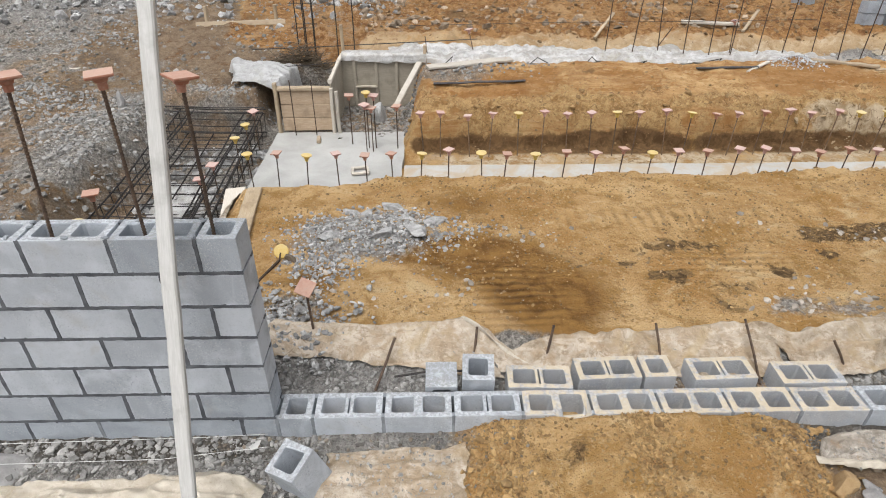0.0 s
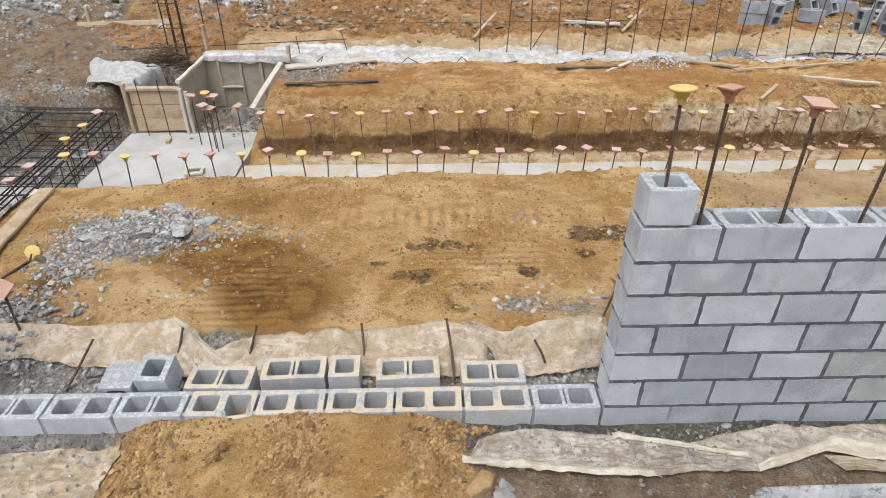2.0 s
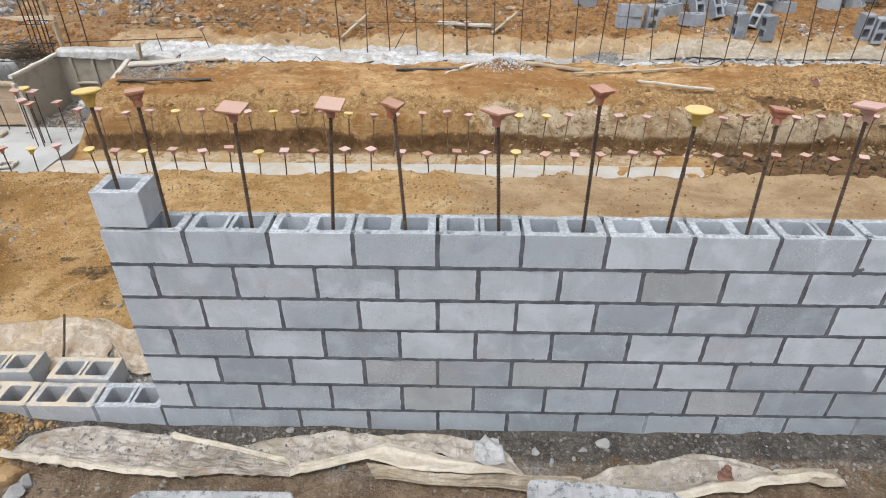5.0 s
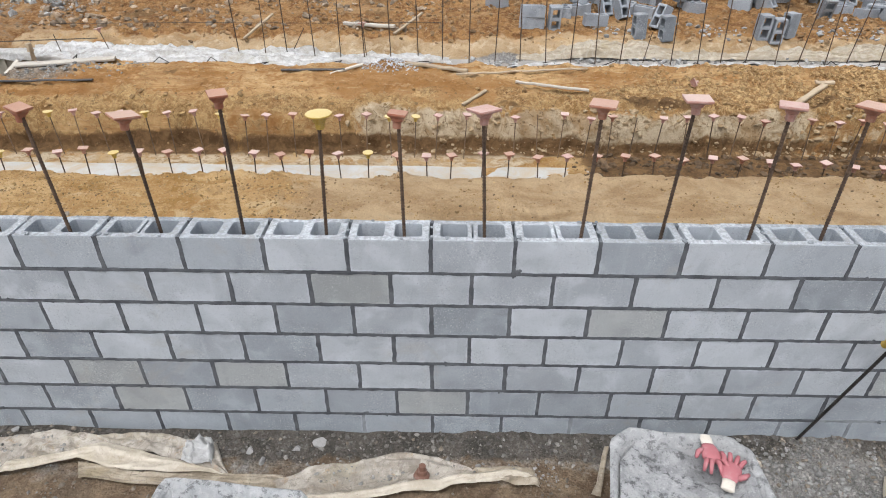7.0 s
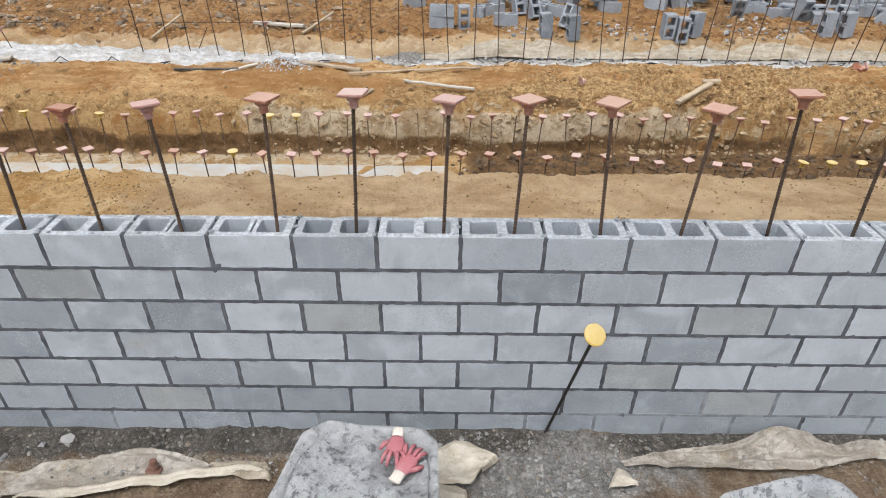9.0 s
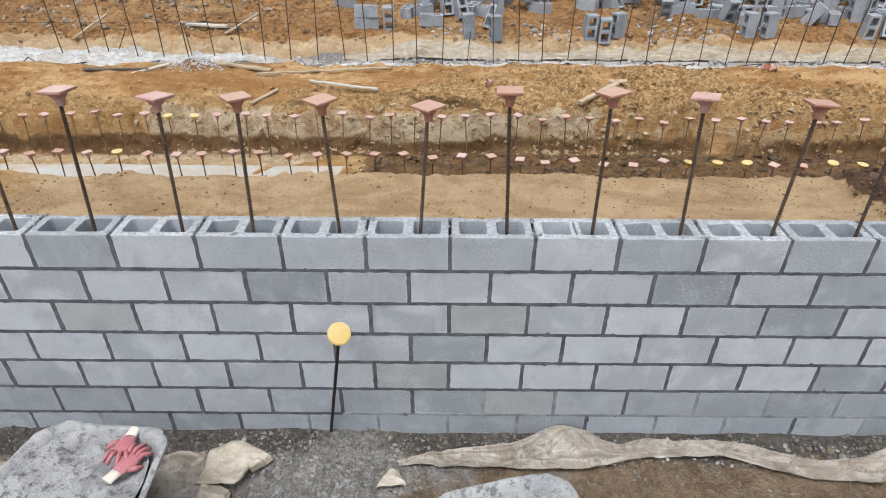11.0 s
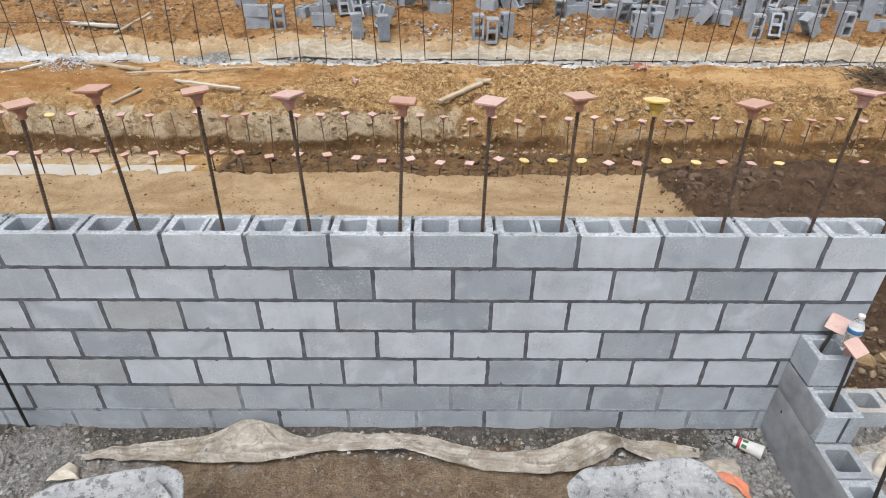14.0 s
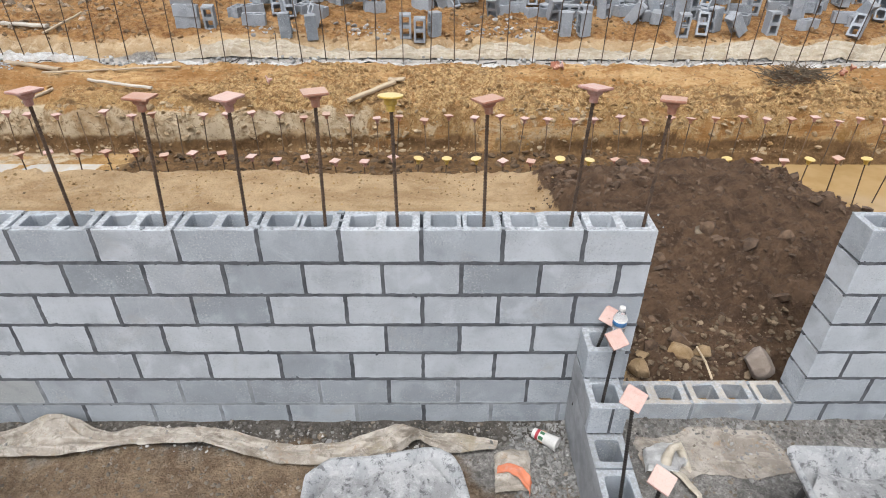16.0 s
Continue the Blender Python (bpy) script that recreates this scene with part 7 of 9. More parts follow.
cloth("plastic_sheet", "long ragged strip of soiled sheeting along the wall", [(5.72, -0.20), (6.0, -0.14), (6.30, -0.12), (6.52, -0.04), (6.67, 0.0), (6.81, -0.06), (6.95, -0.10), (7.15, -0.06), (7.4, -0.06), (7.62, -0.10), (7.85, -0.15), (8.1, -0.19), (8.38, -0.15), (8.62, -0.06), (8.80, -0.10), (9.0, -0.10), (9.24, -0.15)],
      [(5.74, -0.24), (6.1, -0.25), (6.4, -0.26), (6.75, -0.27), (7.0, -0.21), (7.3, -0.18), (7.55, -0.19), (7.8, -0.26), (8.0, -0.30), (8.26, -0.33), (8.5, -0.32), (8.68, -0.24), (8.78, -0.16), (8.95, -0.25), (9.22, -0.22)], SHEET_DIRTY, 10, 0.025, 0.032, 0.03, 0.85, 0.012, 4, rag=0.5, rise=lambda x, y: 0.07 * bump(x, y, 6.66, -0.10, 0.14, 0.08) + 0.05 * bump(x, y, 8.68, -0.14, 0.08, 0.06))
cloth("sheet_scrap", "cream scrap of sheeting by the ragged strip", [(5.685, -0.26), (5.734, -0.281), (5.783, -0.361)], [(5.61, -0.385), (5.68, -0.379), (5.773, -0.37)], SHEET_CREAM, 11, 0.02, 0.03, 0.0, 0.4, 0.012, 5, small=0.2, rag=0.4)
cloth("sheet_scrap", "clear sheeting scrap with an orange edge", [(9.20, -0.25), (9.30, -0.22), (9.40, -0.23)], [(9.20, -0.5), (9.30, -0.5), (9.40, -0.5)], SHEET_DIRTY, 13, 0.02, 0.03, 0, 0.5, 0.02)
cloth("orange_netting", "bright orange netting scrap half under sheeting", [(9.205, -0.335), (9.27, -0.335), (9.34, -0.365), (9.40, -0.44)], [(9.205, -0.385), (9.27, -0.40), (9.33, -0.45), (9.37, -0.53)], SAFETY_ORANGE, 14, 0.045, 0.012, 0, 0.5, 0.012, small=0.3, rag=0.5)
cloth("sheet_scrap", "crumpled pale sheeting scrap on the earth", [(10.05, -0.221), (10.176, -0.182), (10.274, -0.186), (10.289, -0.319)], [(10.038, -0.374), (10.129, -0.383), (10.204, -0.393), (10.254, -0.337)], SHEET_CLEAR, 15, 0.015, 0.035, 0.02, 0.3, 0.010, 3, small=0.25, rag=0.8)
bm = bmesh.new()
knot = [(10.155, -0.335, 0.02), (10.172, -0.295, 0.075), (10.205, -0.262, 0.118), (10.245, -0.252, 0.122), (10.268, -0.272, 0.082), (10.287, -0.305, 0.03), (10.30, -0.36, 0.02)]
tube(bm, knot, [0.036, 0.030, 0.024, 0.026, 0.024, 0.028, 0.018], 10)
for v in bm.verts:
    v.co += Vector((1.0, 0.6, 0.3)) * 0.010 * noise.noise(v.co * 38) + Vector((0, 0, 0.006)) * noise.noise(v.co * 90)
thing("sheet_knot", "cream sheeting twisted into a standing loop", "plastic sheet", None, "", mesh_of("knot", bm, SHEET_CREAM, True))
cloth("sheet_strip", "twisted cream strap of sheeting on the earth", [(10.202, -0.328), (10.251, -0.393), (10.303, -0.525)], [(10.164, -0.346), (10.212, -0.414), (10.269, -0.537)], SHEET_CREAM, 45, 0.02, 0.02, 0, 0.5, 0.010, 5, small=0.2, rag=0.3)
cloth("plastic_sheet", "thin muddy sheeting on the earth by the low wall", [(10.057, -0.142), (10.284, -0.112), (10.603, -0.071), (10.802, -0.082), (10.919, -0.206)], [(9.994, -0.366), (10.237, -0.394), (10.498, -0.408), (10.691, -0.396), (10.849, -0.379)], SHEET_MUD, 16, 0.003, 0.006, small=0.4, rag=1.4, loose=0.0)
cloth("plastic_sheet", "muddy pale sheeting in front of the low wall", [(-3.55, -0.14), (-3.1, -0.10), (-2.75, -0.09)], [(-3.55, -0.55), (-3.1, -0.55), (-2.75, -0.52)], SHEET_BANK, 17, 0.012, 0.02)
cloth("plastic_sheet", "cream sheeting bundled on the rubble", [(-5.3, -0.33), (-5.0, -0.33), (-4.5, -0.30), (-4.1, -0.25), (-3.85, -0.33)], [(-5.3, -0.6), (-4.9, -0.6), (-4.4, -0.6), (-4.1, -0.6), (-3.8, -0.58)], SHEET_CREAM, 18, 0.03, 0.06, 0.03, 0.3)
# bank behind the base course
cloth("bank_sheet", "soiled clear sheeting draped down the bank", [(-4.08, 0.70), (-3.99, 0.88), (-3.64, 0.80), (-3.1, 0.83), (-2.70, 0.84), (-2.52, 0.72)], [(-4.05, 0.60), (-3.6, 0.58), (-3.1, 0.53), (-2.75, 0.47), (-2.45, 0.42)], SHEET_BANK, 20, 0.016, 0.022, 0.03, 0.06, small=0.4)
cloth("bank_sheet", "tan sheeting draped over the bank edge", [(-2.60, 0.75), (-2.40, 0.60), (-2.12, 0.70), (-1.41, 0.74), (-0.86, 0.79), (-0.6, 0.72)], [(-2.5, 0.48), (-2.2, 0.43), (-1.4, 0.42), (-0.9, 0.40), (-0.65, 0.40)], SHEET_BANK, 21, 0.016, 0.024, 0.025, 0.06, small=0.4)
cloth("bank_sheet", "pale torn sheeting hanging over the bank edge", [(-0.80, 0.78), (-0.45, 0.70), (-0.26, 0.75), (0.0, 0.80), (0.24, 0.86)], [(-0.62, 0.60), (-0.4, 0.40), (-0.1, 0.40), (0.1, 0.46), (0.28, 0.56)], SHEET_BANK, 22, 0.018, 0.034, 0.025, 0.1, small=0.4)
cloth("sheet_fold", "cream folded corner of the bank sheeting", [(-2.74, 0.86), (-2.52, 0.66), (-2.28, 0.52)], [(-2.70, 0.82), (-2.46, 0.60), (-2.25, 0.47)], SHEET_CREAM, 23, 0.04, 0.02, 0.02, 0.5, 0.02)
# far footing
cloth("far_sheet", "wrinkled clear white sheeting on the far footing", [(-3.6, 7.66), (-2.5, 7.74), (-1.2, 7.72), (0.4, 7.62), (2.0, 7.56), (3.2, 7.52)], [(-3.6, 6.95), (-2.5, 7.0), (-1.2, 7.02), (0.4, 7.0), (2.0, 7.02), (3.3, 7.0)], SHEET_WHITE, 24, 0.03, 0.085, 0.03, 0.9, 0.028, 3.0, small=0.25, rise=lambda x, y: 0.09 * bump(x, y, -1.8, 7.4, 0.7, 0.25), loose=0.0, rag=0.4)
cloth("far_sheet", "long beige sheeting draped on the far bank", [(4.3, 7.60), (5, 7.70), (6.5, 7.78), (8, 7.68), (9.4, 7.79), (11, 7.70), (12.5, 7.75), (14, 7.82), (17.5, 7.84)], [(4.3, 7.46), (5, 7.48), (8, 7.52), (11, 7.47), (14, 7.50), (17.5, 7.50)], SHEET_FAR, 25, 0.02, 0.07, 0.04, 0.8, 0.05, 4, loose=0.0)
cloth("far_sheet", "grey crumpled sheeting along the far footing edge", [(4.0, 7.12), (8, 7.1), (12, 7.1), (17, 7.1)], [(4.0, 6.85), (8, 6.88), (12, 6.86), (17, 6.86)], SHEET_WHITE, 26, 0.015, 0.05, 0.0, 0.5, 0.04, 7, loose=0.0)
cloth("plastic_sheet", "crumpled clear sheeting heaped beside the formwork", [(-5.95, 6.85), (-5.6, 6.75), (-5.2, 6.7), (-4.80, 6.6)], [(-5.66, 5.98), (-5.45, 5.95), (-5.25, 5.92), (-4.98, 5.88)], SHEET_CLEAR, 27, 0.03, 0.05, 0.0, 0.4, 0.02, 2.5, lambda x, y: -0.10 + 0.24 * step(5.62, 5.95, y) + 0.20 * bump(x, y, -5.3, 6.3, 0.42, 0.40) + 0.16 * bump(x, y, -5.72, 6.45, 0.14, 0.3) - height(x.ravel(), y.ravel()).reshape(x.shape))


def drape(label, x0, x1, profile, material, seed):
    """Sheeting hung over a rail along x; profile: (y, z) across the rail."""
    q = np.array(profile, float)
    d = np.r_[0, np.cumsum(np.hypot(*np.diff(q, axis=0).T))]
    v, u = np.linspace(0, 1, 22), np.linspace(0, 1, int((x1 - x0) / 0.025) + 2)
    verts = []
    for k in u:
        x = x0 + (x1 - x0) * k
        for w in v:
            w2 = w * (0.86 + 0.14 * float(fbm(x, 0.0, 3.0, seed, 3))) * d[-1]
            y, z = np.interp(w2, d, q[:, 0]), np.interp(w2, d, q[:, 1])
            n = 0.018 * float(fbm(x, w * 0.6, 6.0, seed + 2, 3))
            verts.append((x, y + n, z + 0.7 * n))
    w = len(v)
    faces = [(i * w + j, i * w + j + 1, (i + 1) * w + j + 1, (i + 1) * w + j) for i in range(len(u) - 1) for j in range(w - 1)]
    return thing("plastic_sheet", label, "plastic sheet", None, "", mesh_raw("plastic_sheet", verts, faces, material, True))


drape("clear sheeting draped over the formwork panel", -4.22, -2.98, [(6.95, 0.40), (6.75, 0.45), (6.64, 0.455), (6.58, 0.43), (6.56, 0.33), (6.565, 0.27)], SHEET_WHITE, 28)
cloth("plastic_sheet", "pale sheeting lying inside the cage trench", [(-6.05, 1.2), (-6.0, 2.5), (-6.05, 4.2)], [(-5.5, 1.2), (-5.55, 2.6), (-5.6, 4.2)], SHEET_WHITE, 30, 0.02, 0.06, 0, 0.5, 0.05, 4)
cloth("plastic_sheet", "muddy sheeting lining the trench edge", [(-4.92, 1.5), (-4.95, 2.4), (-5.05, 3.3)], [(-4.70, 1.5), (-4.72, 2.4), (-4.80, 3.2)], SHEET, 31, 0.02, 0.03)


# ---------------------------------------------------------------- mortar tubs and wheelbarrows
def pan_rings(specs, corner_steps=6):
    """Rounded-rectangle rings: (half width at far end, half width at near end, y far, y near, corner radius, z)."""
    bm = bmesh.new()
    made = []
    for wf, wn, yf, yn, r, z in specs:
        pts = []
        for cx, cy, a0 in ((wn, yn, -90), (wf, yf, 0), (-wf, yf, 90), (-wn, yn, 180)):
            sx, sy = (1 if cx > 0 else -1), (1 if cy == yf else -1)
            for k in range(corner_steps + 1):
                a = radians(a0 + 90 * k / corner_steps)
                pts.append((cx - sx * r + r * math.cos(a), cy - sy * r + r * math.sin(a), z))
        made.append([bm.verts.new(p) for p in pts])
    n = len(made[0])
    for a, b in zip(made, made[1:]):
        for i in range(n):
            bm.faces.new((a[i], a[(i + 1) % n], b[(i + 1) % n], b[i]))
    bm.faces.new(made[-1])
    bmesh.ops.subdivide_edges(bm, edges=bm.edges[:], cuts=2, use_grid_fill=True)
    for v in bm.verts:  # uneven crust of dried mortar
        q = v.co * 14
        v.co += 0.010 * Vector((noise.noise(q), noise.noise(q + Vector((9, 0, 0))), noise.noise(q + Vector((0, 9, 0))))) + 0.004 * Vector((noise.noise(q * 3.1), noise.noise(q * 3.3), noise.noise(q * 2.9)))
    return bm


def mortar_fill(wf, wn, yf, yn, z, seed, deep=0.05):
    """A lumpy bed of wet mortar lying in a tray."""
    nx, ny = 26, 30
    verts, faces = [], []
    for j in range(ny + 1):
        v = j / ny
        y = yn + (yf - yn) * v
        w = wn + (wf - wn) * v
        w *= (1 - 0.45 * max(0, abs(v - 0.5) * 2 - 0.7) / 0.3 * 0.6)
        for i in range(nx + 1):
            x = w * (2 * i / nx - 1)
            verts.append((x, y, z + deep * float(fbm(x * 1.0, y, 6, seed, 4)) + 0.03 * (abs(2 * i / nx - 1) ** 3)))
    w = nx + 1
    faces = [(j * w + i, j * w + i + 1, (j + 1) * w + i + 1, (j + 1) * w + i) for j in range(ny) for i in range(nx)]
    return mesh_raw("mortar", verts, faces, WET_MORTAR, True)


def wheelbarrow(x, y, rim, turn, wf, wn, length, material, label, seed, fill=True, pitch=0.0):
    """Steel tray on a tube frame with one wheel, two legs and two grips; the far end is at the wheel."""
    root = thing("wheelbarrow", label, "wheelbarrow", pose(x, y, 0.0, 0, 0, turn))
    f, n = 0.0, -length
    tray = part("tray", pan_rings([(wf + 0.012, wn + 0.012, f + 0.012, n - 0.012, 0.15, rim - 0.016), (wf + 0.016, wn + 0.016, f + 0.016, n - 0.016, 0.15, rim), (wf, wn, f, n, 0.14, rim + 0.004),
                                   (wf - 0.02, wn - 0.02, f - 0.02, n + 0.02, 0.135, rim - 0.012), (wf - 0.05, wn - 0.06, f - 0.08, n + 0.06, 0.12, rim - 0.10), (wf - 0.09, wn - 0.13, f - 0.18, n + 0.12, 0.10, rim - 0.21)]), material, root, "tray caked with dried mortar", True)
    if fill:
        part("mortar", mortar_fill(wf - 0.035, wn - 0.045, f - 0.055, n + 0.05, rim - 0.06, seed), None, root, "bed of grey mortar")
    wheel = part("wheel", revolve(bmesh.new(), [(0.03, -0.03), (0.12, -0.025), (0.125, 0.0), (0.12, 0.025), (0.03, 0.03)], 20), STEEL, root, m=pose(0, f - 0.12, ground_z(x, y - 0.15) + 0.17, 0, 90, 0))
    part("tyre", revolve(bmesh.new(), [(0.12, -0.035), (0.155, -0.04), (0.175, -0.02), (0.178, 0), (0.175, 0.02), (0.155, 0.04), (0.12, 0.035)], 24), RUBBER, wheel)
    for s in (-1, 1):
        part("handle", tube(bmesh.new(), [(s * 0.10, f - 0.12, 0.20), (s * 0.22, f - 0.40, rim - 0.24), (s * 0.28, n + 0.05, rim - 0.22), (s * 0.30, n - 0.42, rim + 0.02)], 0.017, 8), STEEL, root)
        part("leg", tube(bmesh.new(), [(s * 0.25, n + 0.35, rim - 0.24), (s * 0.26, n + 0.25, 0.05), (s * 0.26, n + 0.1, 0.04), (s * 0.27, n + 0.02, rim - 0.24)], 0.014, 8), STEEL, root)
    return root


def mortar_tub(x, y, rim, turn, w, length, label, seed):
    """Shallow rectangular mortar tub on a low steel stand; the far edge is at y."""
    root = thing("mortar_tub", label, "mortar tub", pose(x, y, 0.0, 0, 0, turn))
    f, n = 0.0, -length
    part("tray", pan_rings([(w - 0.01, w - 0.01, f - 0.01, n + 0.01, 0.05, rim - 0.03), (w, w, f, n, 0.055, rim - 0.012), (w - 0.008, w - 0.008, f - 0.008, n + 0.008, 0.05, rim), (w - 0.028, w - 0.028, f - 0.028, n + 0.028, 0.045, rim - 0.004),
                            (w - 0.06, w - 0.06, f - 0.07, n + 0.06, 0.05, rim - 0.09), (w - 0.10, w - 0.10, f - 0.12, n + 0.10, 0.05, rim - 0.17)]), CAKED_WHITE, root, "white plastic tray crusted with mortar", True)
    part("mortar", mortar_fill(w - 0.085, w - 0.085, f - 0.10, n + 0.08, rim - 0.12, seed, 0.04), None, root, "bed of grey mortar")
    for sx in (-1, 1):
        for yy in (f - 0.12, n + 0.12):
            part("leg", tube(bmesh.new(), [(sx * (w - 0.12), yy, rim - 0.16), (sx * (w - 0.08), yy, 0.02)], 0.016, 8), STEEL, root)
        part("stand_rail", tube(bmesh.new(), [(sx * (w - 0.12), f - 0.1, rim - 0.175), (sx * (w - 0.12), n + 0.1, rim - 0.175)], 0.016, 8), STEEL, root)
    return root


mortar_tub(0.69, -0.85, 0.65, 0.5, 0.345, 0.75, "white mortar-crusted tub standing on a low stand", 51)
mortar_tub(2.36, -0.735, 0.57, -6, 0.345, 0.75, "white mortar-crusted tub on a stand by the wall", 52)
mortar_tub(10.93, -0.555, 0.5, -1, 0.36, 0.8, "white mortar-crusted tub on a stand near the cross wall", 53)
wheelbarrow(4.385, -0.45, 0.60, -5, 0.315, 0.41, 0.95, CAKED, "grey mortar-caked wheelbarrow with pink gloves on it", 54)
wheelbarrow(6.21, -0.68, 0.50, 14, 0.33, 0.37, 0.9, CAKED_WHITE, "white mortar-crusted wheelbarrow beside the wall", 55)
wheelbarrow(8.62, -0.69, 0.60, 8, 0.335, 0.40, 0.9, CAKED_WHITE, "white mortar-crusted wheelbarrow near the cross wall", 56)


def work_glove(m, curl, seed, label):
    """Knitted glove with a rubber-coated palm and fingers."""
    rnd = random.Random(seed)
    root = thing("work_glove", label, "glove", m, "pair of work gloves")
    bm = bmesh.new()
    revolve(bm, [(0.030, 0.0), (0.038, 0.02), (0.046, 0.05), (0.048, 0.08), (0.042, 0.105), (0.02, 0.115)], 16, pose(0, 0, 0.02, -90, 0, 0) @ Matrix.Diagonal((1, 0.42, 1, 1)))
    for k, (dx, ln, ang) in enumerate(((-0.032, 0.066, -30), (-0.012, 0.084, -10), (0.012, 0.080, 10), (0.031, 0.064, 28))):
        a = radians(ang + rnd.uniform(-5, 5))
        pts = [(dx, 0.095, 0.022), (dx + 0.4 * ln * math.sin(a), 0.095 + 0.4 * ln, 0.030 + curl), (dx + 0.75 * ln * math.sin(a), 0.095 + 0.75 * ln, 0.024 + curl * 0.6), (dx + ln * math.sin(a), 0.095 + ln, 0.012)]
        tube(bm, pts, [0.012, 0.0115, 0.0105, 0.006], 8)
    tube(bm, [(0.035, 0.035, 0.02), (0.062, 0.055, 0.026), (0.078, 0.085, 0.018)], [0.014, 0.014, 0.008], 8)
    part("palm", bm, GLOVE, root, "pink rubber-coated palm and fingers", True)
    cuff = bmesh.new()
    revolve(cuff, [(0.026, -0.055), (0.031, -0.05), (0.029, -0.02), (0.031, 0.004), (0.02, 0.008)], 16, pose(0, 0, 0.02, -90, 0, 0) @ Matrix.Diagonal((1, 0.42, 1, 1)))
    part("cuff", cuff, CUFF, root, "cream knitted cuff", True)
    return root


work_glove(pose(4.51, -0.505, 0.58, 0, 0, 176) @ Matrix.Scale(0.92, 4), 0.012, 1, "pink rubber-coated glove lying palm down on mortar")
work_glove(pose(4.535, -0.705, 0.58, 0, 0, -28) @ Matrix.Scale(0.94, 4), 0.01, 2, "pink rubber-coated glove with a cream knitted cuff")

# ---------------------------------------------------------------- cup, bottle, pole, strings
cup = thing("paper_cup", "white paper cup with red band lying on gravel", "cup", Matrix.Translation((9.445, -0.105, 0.070)) @ Vector((0.14, -0.10, 0.0)).to_track_quat("Z", "Y").to_matrix().to_4x4())
part("body", revolve(bmesh.new(), [(0.027, 0.0), (0.028, 0.002), (0.041, 0.15), (0.0435, 0.152), (0.0435, 0.157), (0.040, 0.158), (0.03, 0.12)], 28), PAPER, cup, "", True)
part("red_band", revolve(bmesh.new(), [(0.0305, 0.022), (0.0310, 0.023), (0.0318, 0.040), (0.0310, 0.041)], 28), RED_PRINT, cup, "dark red printed band", True)
for a, mat_, w in ((0, GREEN_PRINT, 0.020), (50, TAN_PRINT, 0.014), (95, GREEN_PRINT, 0.018), (150, GREEN_PRINT, 0.020), (205, TAN_PRINT, 0.014), (250, GREEN_PRINT, 0.018), (305, GREEN_PRINT, 0.016)):
    part("print_mark", box((0.004, w, 0.028), 0.001), mat_, cup, m=pose(0, 0, 0.06, 0, 0, a) @ pose(0.0335, 0, 0, 0, 5, 0))

bottle = thing("water_bottle", "clear plastic water bottle with blue label on the blockwork", "bottle", pose(9.80, -0.15, 0.815) @ Matrix.Diagonal((1.05, 1.05, 1.12, 1)))
part("body", revolve(bmesh.new(), [(0.024, 0.0), (0.031, 0.004), (0.032, 0.02), (0.030, 0.035), (0.032, 0.05), (0.030, 0.065), (0.032, 0.08), (0.032, 0.125), (0.030, 0.145), (0.020, 0.168), (0.0125, 0.178), (0.0125, 0.188)], 24), BOTTLE_CLEAR, bottle, "", True)
part("label_band", revolve(bmesh.new(), [(0.0315, 0.096), (0.0332, 0.097), (0.0330, 0.136), (0.0310, 0.137)], 24), PAPER, bottle, "white and blue label", True)
part("label_print", revolve(bmesh.new(), [(0.0325, 0.106), (0.0337, 0.107), (0.0337, 0.128), (0.0325, 0.129)], 24), BLUE_PRINT, bottle, "blue printed stripe", True)
part("screw_cap", revolve(bmesh.new(), [(0.0145, 0.184), (0.015, 0.185), (0.015, 0.199), (0.012, 0.201)], 20), PAPER, bottle, "white screw cap", True)

pole_a, pole_b = Vector((-4.055, -0.745, 0.02)), Vector((-4.105, 0.62, 2.95))
pole = thing("timber_pole", "whitewashed timber pole leaning against the block wall", "pole", Matrix.Translation((pole_a + pole_b) / 2) @ (pole_b - pole_a).to_track_quat("X", "Z").to_matrix().to_4x4(), "", mesh_of("pole", board((pole_b - pole_a).length, 0.068, 0.04, 90, 0.003), POLE_WOOD))

for k, pts in enumerate((((-8.0, -0.16, 0.13), (-5.3, -0.09, 0.125), (-4.2, -0.045, 0.10), (-3.86, -0.02, 0.09)), ((-8.0, -0.30, 0.13), (-5.3, -0.215, 0.11), (-4.4, -0.19, 0.10), (-3.8, -0.20, 0.20)))):
    thing("string_line", "thin white mason's string along the wall foot", "string", None, "mason's strings", mesh_of("string", tube(bmesh.new(), pts, 0.0018, 5), STRING))


